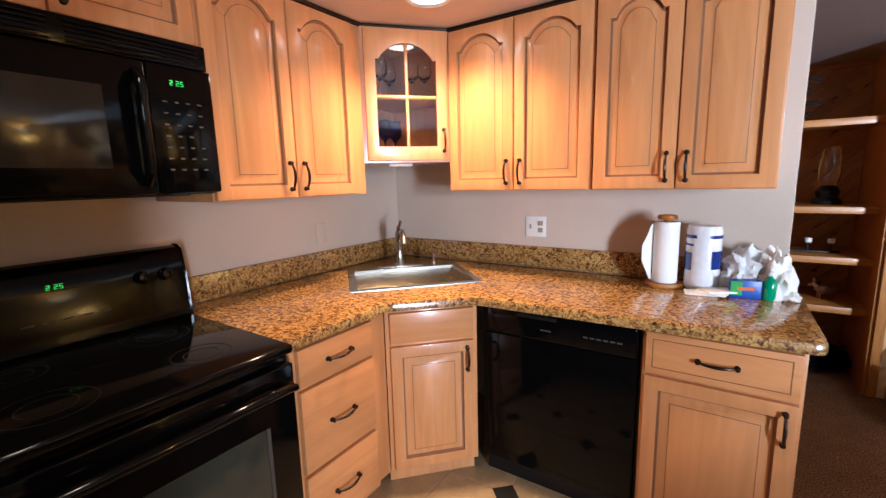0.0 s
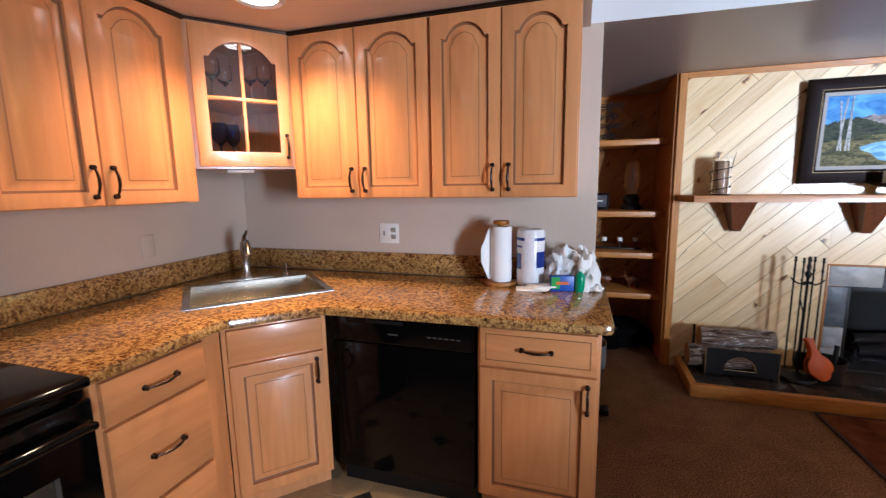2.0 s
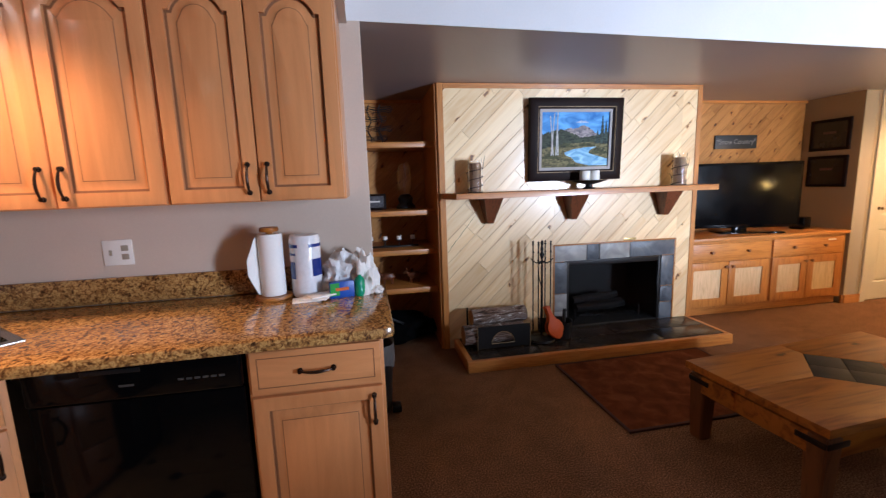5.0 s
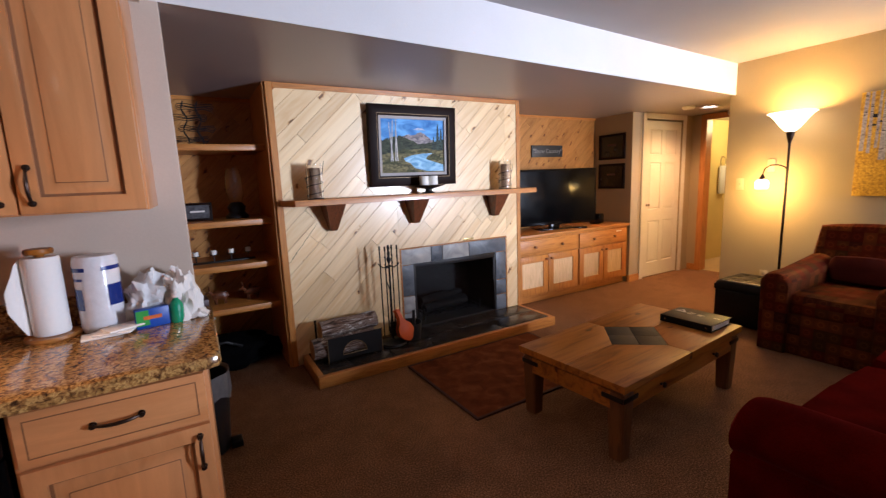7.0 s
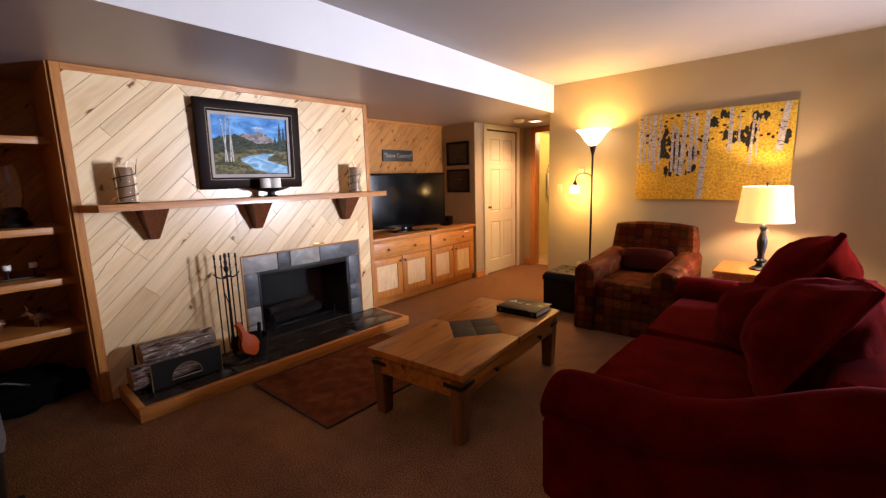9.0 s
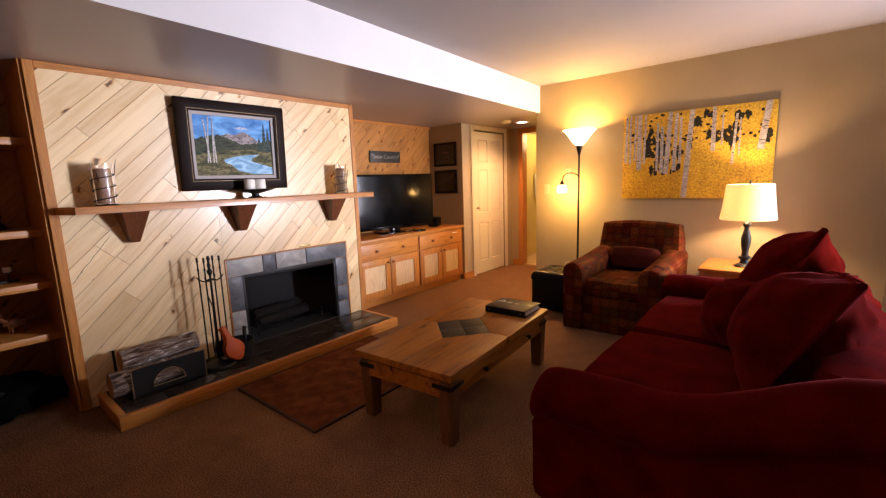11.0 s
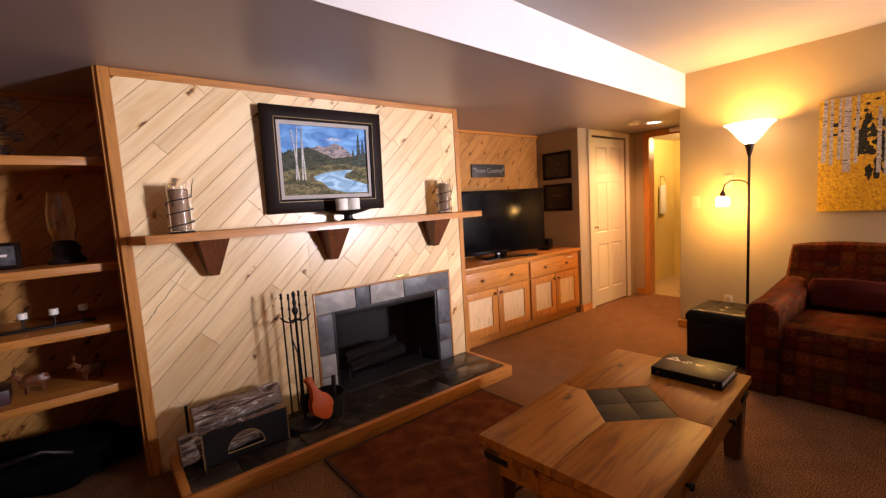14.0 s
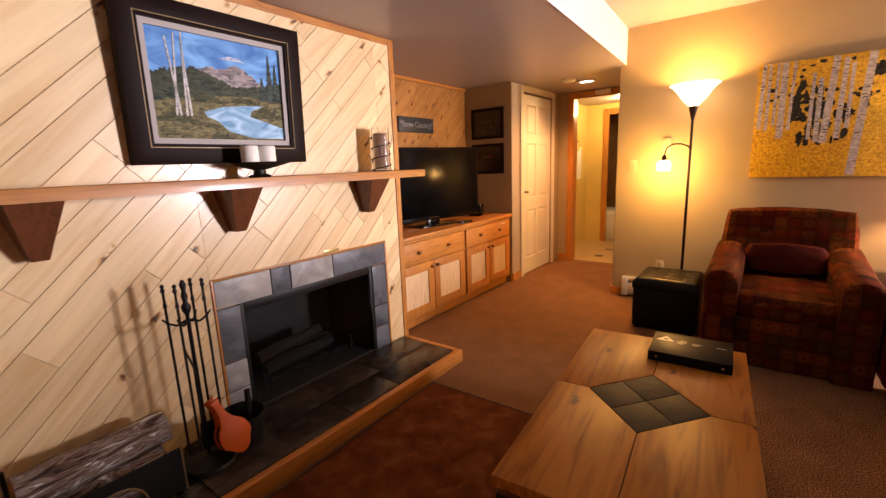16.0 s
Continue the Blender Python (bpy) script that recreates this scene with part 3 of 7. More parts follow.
box(bm, 0.008, W - 0.008, -0.012, 0.03, 0.74, 0.862, bev=0.010, seg=3)
cp = part("control_panel", bm, M_BLACK, dw)
part("handle_recess", B(0.18, 0.36, -0.0135, -0.011, 0.835, 0.85, bev=0.001), M_IRON, cp)
for i in range(6):
    part("key", B(0.47 + 0.026 * i, 0.488 + 0.026 * i, -0.0135, -0.0115, 0.79, 0.797), M_GREYPRINT, cp)
part("badge", B(0.29, 0.335, -0.0135, -0.0115, 0.787, 0.794), M_GREYPRINT, cp)
part("kick_plate", B(0.008, W - 0.008, 0.05, 0.06, 0.005, 0.095), M_IRON, dw)

# range
rg = thing("range", pose(-1.035, 0.26, 0, 0, 0, 90), "black electric range with a glass cooktop", "range")
part("body", B(0.0, 0.755, 0.012, 0.68, 0.0, 0.893, bev=0.003), M_BLACK, rg)
bm = bmesh.new()
box(bm, -0.002, 0.757, -0.03, 0.63, 0.895, 0.925, bev=0.010, seg=3)
part("cooktop", bm, M_BLACKGLASS, rg)
for x, y, r in ((0.20, 0.15, 0.10), (0.56, 0.15, 0.085), (0.20, 0.45, 0.075), (0.56, 0.45, 0.10)):
    bm = bmesh.new()
    for q in (r, r * 0.6):
        skirt(bm, [(x + q * math.cos(a * 0.2618), y + q * math.sin(a * 0.2618)) for a in range(24)], 0.9256, [(x + (q - 0.003) * math.cos(a * 0.2618), y + (q - 0.003) * math.sin(a * 0.2618)) for a in range(24)], 0.9257)
    part("burner_ring", bm, M_IRON, rg)
bm = bmesh.new()
prof = [(0.60, 0.925), (0.615, 1.10), (0.635, 1.185), (0.66, 1.20), (0.70, 1.20), (0.70, 0.925)]
for a, b in zip(prof, prof[1:] + prof[:1]):
    v = [bm.verts.new(p) for p in ((0.0, *a), (0.755, *a), (0.755, *b), (0.0, *b))]
    bm.faces.new(v)
for x in (0.0, 0.755):
    bm.faces.new([bm.verts.new((x, *p)) for p in prof])
bmesh.ops.remove_doubles(bm, verts=bm.verts, dist=0.0005)
bmesh.ops.bevel(bm, geom=[e for e in bm.edges], offset=0.006, segments=2, affect="EDGES")
bg = part("backguard", bm, M_BLACK, rg)
for x in (0.07, 0.15, 0.60, 0.68):
    bm = lathe(bmesh.new(), [(0.024, 0.0), (0.024, 0.006), (0.019, 0.009), (0.017, 0.026), (0.0, 0.028)], 18)
    part("knob", swing(bm, pose(x, 0.612, 1.105, 84, 0, 0)), M_BLACK, bg)
bm = bmesh.new()
segs = {"1": "bc", "2": "abged", "5": "afgcd", "8": "abcdefg", ":": ""}
where = {"a": (0, 2, 1, 2), "b": (1, 1, 1, 2), "c": (1, 0, 1, 1), "d": (0, 0, 1, 0), "e": (0, 0, 0, 1), "f": (0, 1, 0, 2), "g": (0, 1, 1, 1)}


def digits(text, x, y, z, s):
    bm = bmesh.new()
    for ch in text:
        for k in segs[ch]:
            xa, za, xb, zb = where[k]
            box(bm, x + xa * s - 0.0012, x + xb * s + 0.0012, y - 0.001, y, z + za * s - 0.0012, z + zb * s + 0.0012)
        x += s * (1.9 if ch != ":" else 0.9)
    return bm


part("clock", digits("2:25", 0.335, 0.6075, 1.118, 0.007), M_GREENLED, bg, "lit green clock digits")
for i in range(5):
    part("key", B(0.26 + 0.05 * i, 0.29 + 0.05 * i, 0.599, 0.603, 1.015, 1.018), M_GREYPRINT, bg)
bm = B(0.004, 0.751, -0.028, 0.012, 0.20, 0.865, bev=0.008)
od = part("oven_door", bm, M_BLACK, rg)
part("window", B(0.12, 0.635, -0.0305, -0.0285, 0.30, 0.69, bev=0.001), plain("oven_glass", (0.03, 0.035, 0.028), 0.08, bump=0), od, "dark reflective oven window")
part("window_trim", B(0.636, 0.648, -0.032, -0.0285, 0.30, 0.69, bev=0.001), M_GREYPRINT, od)
bm = tube(bmesh.new(), [(0.03, -0.07, 0.80), (0.06, -0.075, 0.81), (0.695, -0.075, 0.81), (0.725, -0.07, 0.80)], [0.012, 0.015, 0.015, 0.012], 12)
for x in (0.05, 0.705):
    box(bm, x - 0.014, x + 0.014, -0.075, -0.026, 0.80, 0.822, bev=0.004)
part("handle", bm, M_BLACK, od)
part("drawer", B(0.004, 0.751, -0.024, 0.012, 0.03, 0.19, bev=0.006), M_BLACK, rg)

# microwave
mw = thing("microwave", pose(-1.335, 0.255, 0, 0, 0, 90), "black over-the-range microwave with a green display", "microwave")
part("body", B(0, 0.758, 0.02, -1.335 - XL, 1.405, 1.882, bev=0.005), M_BLACK, mw)
part("vent_panel", B(0.0, 0.758, 0.0, 0.02, 1.80, 1.878, bev=0.006), M_BLACK, mw)
for i in range(5):
    for x0 in (0.03, 0.395):
        part("slat", B(x0, x0 + 0.33, -0.006, 0.0, 1.808 + 0.013 * i, 1.815 + 0.013 * i, bev=0.002), M_BLACK, mw)
dr = part("door", B(0.0, 0.565, -0.022, 0.019, 1.41, 1.795, bev=0.010, seg=3), M_BLACK, mw)
part("window", B(0.055, 0.45, -0.025, -0.0225, 1.485, 1.71, bev=0.001), plain("microwave_glass", (0.02, 0.018, 0.015), 0.1, bump=0), dr, "dark reflective microwave window")
bm = tube(bmesh.new(), [(0.53, -0.03, 1.44), (0.53, -0.06, 1.47), (0.53, -0.06, 1.73), (0.53, -0.03, 1.76)], [0.012, 0.016, 0.016, 0.012], 12)
part("handle", bm, M_BLACK, dr)
cp = part("control_panel", B(0.568, 0.758, -0.016, 0.019, 1.41, 1.795, bev=0.006), M_BLACK, mw)
part("display", digits("2:25", 0.63, -0.0165, 1.738, 0.0065), M_GREENLED, cp, "lit green clock digits")
for r in range(7):
    for k in range(4):
        if (r, k) != (3, 3):
            part("key", B(0.602 + 0.034 * k, 0.615 + 0.034 * k, -0.0172, -0.0165, 1.685 - 0.034 * r, 1.690 - 0.034 * r), M_GREYPRINT, cp)
part("filter", B(0.05, 0.70, 0.08, 0.40, 1.400, 1.4045), M_IRON, mw)


M_IVORY = plain("ivory_plastic", (0.50, 0.41, 0.27), 0.4, vary=0.03, bump=0)
M_SOCKET = plain("beige_socket", (0.34, 0.29, 0.22), 0.4, vary=0.03, bump=0)


def plate(name, m, w, h, label, toggles, cover=M_PLASTIC):
    p = thing(name, m, label, "outlet" if "outlet" in label else "switch")
    part("cover", B(-w / 2, w / 2, -0.006, 0, -h / 2, h / 2, bev=0.003), cover, p)
    for x, z, a, b in toggles:
        part("socket", B(x - a / 2, x + a / 2, -0.009, -0.006, z - b / 2, z + b / 2, bev=0.001), M_SOCKET, p, "grey-beige insert")
    return p


plate("outlet", pose(-0.80, YB, 1.15), 0.125, 0.118, "white double wall plate with switch and outlet", [(-0.03, 0, 0.012, 0.026), (0.03, 0.02, 0.03, 0.026), (0.03, -0.02, 0.03, 0.026)])
plate("outlet", pose(XL, 1.86, 1.14, 0, 0, 90), 0.075, 0.118, "tan painted blank outlet cover over the counter", [], M_KWALL)

# recessed lights
for x, y in ((-0.96, 1.76), (-0.5, 0.35)):
    dl = thing("recessed_light", pose(x, y, ZK), "white recessed downlight, lit", "light", "recessed lights")
    part("trim_ring", lathe(bmesh.new(), [(0.072, -0.001), (0.098, -0.001), (0.100, -0.004), (0.092, -0.010), (0.075, -0.006)], 28, cap=False), M_WHITE, dl)
    part("bulb", lathe(bmesh.new(), [(0.0, -0.004), (0.072, -0.002), (0.070, -0.0005)], 24), M_BULB, dl, "glowing bulb")

# things on the counter
pt = thing("paper_towel_holder", pose(-0.105, 2.42, 0.914), "wooden paper towel stand with a half-used roll", "paper towel")
part("base", lathe(bmesh.new(), [(0.080, 0.0), (0.083, 0.006), (0.080, 0.016), (0.01, 0.018)], 28), M_PINE_TRIM_X, pt)
part("knob", lathe(bmesh.new(), [(0.012, 0.300), (0.014, 0.309), (0.040, 0.313), (0.043, 0.320), (0.040, 0.332), (0.0, 0.335)], 22), M_TABLE, pt, "dark wooden cap")
part("post", lathe(bmesh.new(), [(0.012, 0.016), (0.012, 0.335)], 12), M_PINE_TRIM, pt)
part("roll", lathe(bmesh.new(), [(0.022, 0.020), (0.052, 0.019), (0.054, 0.025), (0.054, 0.296), (0.052, 0.302), (0.022, 0.302)], 28), M_PAPER, pt, "white paper towel roll")
bm = bmesh.new()
cols = [(-0.054 + 0.0, -0.01), (-0.062, -0.03), (-0.075, -0.045), (-0.095, -0.05)]
top_z, low_z = [0.30, 0.285, 0.24, 0.19], [0.02, 0.03, 0.07, 0.12]
vs = [[bm.verts.new((x, y + o, z)) for (x, y), z in zip(cols, zs)] for o in (0, 0.0015) for zs in (top_z, low_z)]
for i in range(3):
    bm.faces.new((vs[0][i], vs[0][i + 1], vs[1][i + 1], vs[1][i]))
    bm.faces.new((vs[2][i], vs[3][i], vs[3][i + 1], vs[2][i + 1]))
    bm.faces.new((vs[0][i], vs[2][i], vs[2][i + 1], vs[0][i + 1]))
    bm.faces.new((vs[1][i], vs[1][i + 1], vs[3][i + 1], vs[3][i]))
bm.faces.new((vs[0][3], vs[2][3], vs[3][3], vs[1][3]))
part("loose_sheet", bm, M_PAPER, pt)

M_WRAP = plain("clear_wrap_white", (0.78, 0.78, 0.8), 0.2, vary=0.1, fine=40, bump=0.5, dist=0.003, coat=0.4)
M_NAVY = plain("navy_print", (0.01, 0.03, 0.2), 0.25, vary=0.1, bump=0.2, coat=0.4)
pk = thing("towel_pack", pose(0.045, 2.435, 0.914), "plastic-wrapped paper towel roll with navy print", "paper towel")
part("roll", lathe(bmesh.new(), [(0.03, 0.0), (0.066, 0.003), (0.071, 0.02), (0.070, 0.14), (0.071, 0.27), (0.064, 0.288), (0.03, 0.292), (0.0, 0.285)], 26), M_WRAP, pk)
for z0, z1, a0, a1 in ((0.09, 0.17, 150, 235), (0.10, 0.18, 300, 350), (0.235, 0.25, 160, 250), (0.235, 0.25, 290, 355), (0.20, 0.21, 170, 240)):
    bm = bmesh.new()
    n = 8
    ring = [[bm.verts.new((r * math.cos(math.radians(a0 + (a1 - a0) * i / n)), r * math.sin(math.radians(a0 + (a1 - a0) * i / n)), z)) for i in range(n + 1)] for r, z in ((0.0725, z0), (0.0725, z1), (0.0712, z1), (0.0712, z0))]
    for j in range(4):
        for i in range(n):
            bm.faces.new((ring[j][i], ring[j][i + 1], ring[(j + 1) % 4][i + 1], ring[(j + 1) % 4][i]))
    part("print", bm, M_NAVY, pk, "navy printed patch")


def crumple(cx, cy, cz, sx, sy, sz, amp, seed, sub=3):
    """A soft, folded lump that stays on z >= 0."""
    bm = bmesh.new()
    bmesh.ops.create_icosphere(bm, subdivisions=sub, radius=1.0)
    for v in bm.verts:
        d = v.co.copy()
        k = 1 + amp * noise.noise(d * 2.1 + Vector((seed, 0, 0))) + amp * 0.7 * abs(noise.noise(d * 4.7 + Vector((0, seed, 0))))
        v.co = Vector((cx + d.x * sx * k, cy + d.y * sy * k, max(0.0, cz + d.z * sz * k)))
    return bm


M_BAG = plain("crinkled_clear_bag", (0.75, 0.76, 0.76), 0.25, vary=0.2, fine=30, bump=0.8, dist=0.006, coat=0.3)
pb = thing("plastic_bag", pose(0.215, 2.435, 0.914), "crumpled clear plastic bag on the counter", "bag")
part("bag", crumple(-0.02, 0.0, 0.07, 0.075, 0.06, 0.10, 0.7, 3.0, 4), M_BAG, pb)
pb = thing("white_cloth", pose(0.315, 2.43, 0.914), "rumpled white cloth draped on the counter end", "cloth")
part("cloth", crumple(-0.01, 0.0, 0.05, 0.055, 0.07, 0.13, 0.55, 7.0, 4), M_PAPER, pb)
part("hem", crumple(0.045, -0.03, 0.008, 0.035, 0.05, 0.022, 0.5, 9.0), M_PAPER, pb)
bxm = thing("dish_tablet_box", pose(0.205, 2.345, 0.914, 0, 0, 12), "small blue and green cardboard box", "box")
part("carton", B(-0.055, 0.055, -0.018, 0.018, 0, 0.075, bev=0.002), plain("blue_carton", (0.01, 0.07, 0.38), 0.35, bump=0), bxm)
part("print", B(-0.053, -0.012, -0.0192, -0.0182, 0.012, 0.07), plain("green_print", (0.04, 0.36, 0.06), 0.35, bump=0), bxm, "green printed corner")
part("print", B(-0.03, 0.03, -0.0202, -0.0193, 0.034, 0.048), plain("orange_print", (0.7, 0.16, 0.03), 0.35, bump=0), bxm, "orange printed band")
gb = thing("soap_bottle", pose(0.288, 2.35, 0.914), "small green dish soap bottle", "bottle")
M_GREEN = plain("green_soap", (0.0, 0.30, 0.14), 0.15, bump=0, coat=0.5)
part("bottle", lathe(bmesh.new(), [(0.022, 0), (0.025, 0.008), (0.025, 0.07), (0.018, 0.085), (0.010, 0.092), (0.010, 0.10)], 16), M_GREEN, gb)
part("cap", lathe(bmesh.new(), [(0.012, 0.10), (0.012, 0.115), (0.005, 0.122)], 12), M_WHITE, gb, "white cap")
for i, (x, y, r) in enumerate(((0.05, 2.325, 8), (0.09, 2.32, -14), (0.115, 2.33, 30))):
    sp = thing("coffee_packet", pose(x, y, 0.914 + 0.0085 * i, 0, 0, r), "small white packet lying on the counter", "packet", "packets on the counter")
    part("sachet", B(-0.062, 0.062, -0.042, 0.042, 0, 0.0082, bev=0.0035), M_PAPER, sp)

# ---------------------------------------------------------------- fireplace wall
def rod(bm, pts, r, seg=6):
    return tube(bm, pts, r, seg)


def clip(poly, x0, x1, y0, y1):
    """The part of a convex outline inside a rectangle."""
    for axis, lim, keep in ((0, x0, 1), (0, x1, -1), (1, y0, 1), (1, y1, -1)):
        out = []
        for i, p in enumerate(poly):
            q = poly[i - 1]
            a, b = (p[axis] - lim) * keep, (q[axis] - lim) * keep
            if (a < 0) != (b < 0):
                t = b / (b - a)
                out.append((q[0] + (p[0] - q[0]) * t, q[1] + (p[1] - q[1]) * t))
            if a >= 0:
                out.append(p)
        poly = out
        if len(poly) < 3:
            return []
    return poly


def boards(parent, m, areas, angle, top, widths, seed, material, thick=0.012):
    """Slanted boards of uneven width with butt joints, each an object of its own, laid over rectangles (x0, x1, z0, z1) of an upright wall."""
    rnd = random.Random(seed)
    ca, sa = math.cos(radians(angle)), math.sin(radians(angle))
    xs, zs = [v for a in areas for v in a[:2]], [v for a in areas for v in a[2:]]
    reach = math.hypot(max(xs), max(zs)) + 1
    upper, rows, known = top, [], list(widths)
    while upper > -reach:
        wide = known.pop(0) if known else rnd.choice((0.085, 0.098, 0.14))
        rows.append((upper - wide, upper))
        upper -= wide
    while rows[0][1] < reach:
        rows.insert(0, (rows[0][1], rows[0][1] + rnd.choice((0.085, 0.098, 0.14))))
    for lo_, hi_ in rows:
        s = -reach + rnd.uniform(0, 0.6)
        while s < reach:
            e = s + rnd.choice((0.38, 0.55, 0.8, 1.05, 1.4)) * rnd.uniform(0.9, 1.15)
            loc = [(s + 0.0008, lo_ + 0.001), (e - 0.0008, lo_ + 0.001), (e - 0.0008, hi_ - 0.001), (s + 0.0008, hi_ - 0.001)]
            quad = [(x * ca - y * sa, x * sa + y * ca) for x, y in loc]
            for a in areas:
                c2 = clip(quad, *a)
                if not c2:
                    continue
                mid = (sum(p[0] for p in c2) / len(c2), sum(p[1] for p in c2) / len(c2))
                own = [((x - mid[0]) * ca + (z - mid[1]) * sa, -(x - mid[0]) * sa + (z - mid[1]) * ca) for x, z in c2]
                area = abs(sum(own[i - 1][0] * p[1] - p[0] * own[i - 1][1] for i, p in enumerate(own))) / 2
                if area < 0.0006:
                    continue
                bm = bmesh.new()
                lift = rnd.uniform(0, 0.0012)
                tip = inset(own, 0.0012)
                skirt(bm, own, 0.0, own, thick - 0.0012 + lift)
                skirt(bm, own, thick - 0.0012 + lift, tip, thick + lift)
                bm.faces.new([bm.verts.new((x, y, thick + lift)) for x, y in tip])
                ob = new("board", mesh_of("board", bm, material))
                ob.parent = parent
                ob.matrix_basis = m @ Matrix(((ca, -sa, 0, mid[0]), (0, 0, -1, 0), (sa, ca, 0, mid[1]), (0, 0, 0, 1)))
            s = e


FX0, FX1, FZ = 1.94, 3.115, 0.835    # slate surround
OX0, OX1, OZ = 2.056, 2.985, 0.695     # firebox opening
HZ = 0.088
bm = bmesh.new()
for x0, x1, z0, z1 in ((PX0, OX0 - 0.02, 0, ZS), (OX1 + 0.02, PX1, 0, ZS), (OX0 - 0.02, OX1 + 0.02, OZ + 0.02, ZS)):
    box(bm, x0, x1, PY, PY + 0.10, z0, z1)
box(bm, PX0, PX0 + 0.10, PY + 0.10, NB + 0.1, 0, ZS)
box(bm, PX1 - 0.10, PX1, PY + 0.10, NB + 0.1, 0, ZS)
chim = structure("wall_fireplace", bm, M_PINE_TRIM, "knotty pine boarded chimney breast", "wall")
boards(chim, pose(0, PY, 0), [(PX0 + 0.045, FX0 - 0.014, 0.0, ZS - 0.04), (FX1 + 0.014, PX1 - 0.04, 0.0, ZS - 0.04), (FX0 - 0.014, FX1 + 0.014, FZ + 0.013, ZS - 0.04)], 43.9, 0.754, (0.142, 0.084, 0.09, 0.151, 0.099, 0.083, 0.116, 0.139, 0.10, 0.079, 0.136), 4, M_PINE)
bm = bmesh.new()
box(bm, PX0 - 0.004, PX0 + 0.045, PY - 0.020, PY, 0, ZS - 0.001, bev=0.003)
structure("trim_panel_side", bm, M_PINE_TRIM, "honey pine corner trim", "trim")
structure("trim_panel_side_2", B(PX1 - 0.04, PX1 + 0.004, PY - 0.020, PY, 0, ZS - 0.001, bev=0.003), M_PINE_TRIM, "honey pine corner trim", "trim")
structure("trim_panel_top", B(PX0 + 0.046, PX1 - 0.041, PY - 0.018, PY, ZS - 0.042, ZS - 0.001, bev=0.003), M_PINE_TRIM_X, "honey pine top trim", "trim")

rnd = random.Random(8)
bm = bmesh.new()
ca, sa = math.cos(radians(43.9)), math.sin(radians(43.9))
up_, down_ = [], []
for i in range(33):
    u = i / 32
    along, off = 1.245 + 0.43 * u, -0.085 + 0.05 * u + 0.008 * noise.noise(Vector((u * 9, 0, 0)))
    half = (0.0012 + 0.0045 * max(0, noise.noise(Vector((u * 14, 3, 0))))) * math.sin(math.pi * min(1, u + 0.03)) ** 0.4
    for run, k in ((up_, 1), (down_, -1)):
        w_ = off + half * k
        run.append((along * ca - w_ * sa, along * sa + w_ * ca))
slab(bm, [down_ + up_[::-1]], 0.0, 0.0142)
part("bark_crack", swing(upright(bm), pose(0, PY, 0)), plain("dark_bark_edge", (0.06, 0.025, 0.01), 0.9, vary=0.5, bump=0.5), chim, "dark bark-edged crack", smooth=False)

# slate surround
fp = thing("fireplace", pose(0, PY, 0), "black firebox with a grey slate tile surround", "fireplace")
M_SLATES = [M_SLATE_BLUE, M_SLATE_LIGHT]
cells = [(FX0, FX0 + 0.30, OZ, FZ, 1), (FX0 + 0.305, FX0 + 0.42, OZ, FZ, 0), (FX0 + 0.425, FX0 + 0.72, OZ, FZ, 1), (FX0 + 0.725, FX1, OZ, FZ, 0)]
for x0, x1 in ((FX0, OX0), (OX1, FX1)):
    cells += [(x0, x1, HZ, 0.245, 1 if x0 == FX0 else 0), (x0, x1, 0.25, 0.40, 1 if x0 == FX0 else 0), (x0, x1, 0.405, OZ - 0.005, 0)]
for x0, x1, z0, z1, kind in cells:
    part("tile", B(x0 + 0.001, x1 - 0.001, -0.016 - 0.002 * kind, 0.0, z0 + 0.001, z1 - 0.001, bev=0.002), M_SLATES[kind], fp)
bm = bmesh.new()
box(bm, FX0 - 0.013, FX0 - 0.001, -0.020, 0, HZ, FZ + 0.012, bev=0.002)
box(bm, FX1 + 0.001, FX1 + 0.013, -0.020, 0, HZ, FZ + 0.012, bev=0.002)
box(bm, FX0 - 0.001, FX1 + 0.001, -0.020, 0, FZ + 0.001, FZ + 0.012, bev=0.002)
part("edge_trim", bm, M_PINE_TRIM_X, fp, "thin pine edging")
bm = bmesh.new()
box(bm, OX0 - 0.02, OX0, 0.0, 0.5, HZ, OZ + 0.02)
box(bm, OX1, OX1 + 0.02, 0.0, 0.5, HZ, OZ + 0.02)
box(bm, OX0, OX1, 0.0, 0.5, OZ, OZ + 0.02)
box(bm, OX0, OX1, 0.5, 0.52, HZ, OZ + 0.02)
box(bm, OX0, OX1, 0.0, 0.5, HZ - 0.08, HZ + 0.004)
part("firebox", bm, M_SOOT, fp, "soot-stained firebrick lining", smooth=False)
bm = bmesh.new()
fr = 0.022
box(bm, OX0, OX0 + fr, -0.012, 0.02, HZ + 0.004, OZ, bev=0.003)
box(bm, OX1 - fr, OX1, -0.012, 0.02, HZ + 0.004, OZ, bev=0.003)
box(bm, OX0 + fr, OX1 - fr, -0.012, 0.02, OZ - 0.05, OZ, bev=0.003)
part("door_frame", bm, M_IRON, fp)
gp = part("glass_door", B(OX0 + fr, OX1 - fr, 0.001, 0.005, HZ + 0.01, OZ - 0.05), glass("smoked_glass", (0.5, 0.5, 0.5), ior=1.18), fp, "smoky glass door")
gp.visible_shadow = False
bm = bmesh.new()
for x in (2.25, 2.4, 2.55, 2.7, 2.85):
    rod(bm, [(x, 0.10, 0.14), (x, 0.38, 0.14)], 0.009)
for y in (0.14, 0.34):
    rod(bm, [(2.2, y, 0.135), (2.9, y, 0.135)], 0.009)
    for x in (2.22, 2.88):
        rod(bm, [(x, y, HZ), (x, y, 0.20)], 0.009)
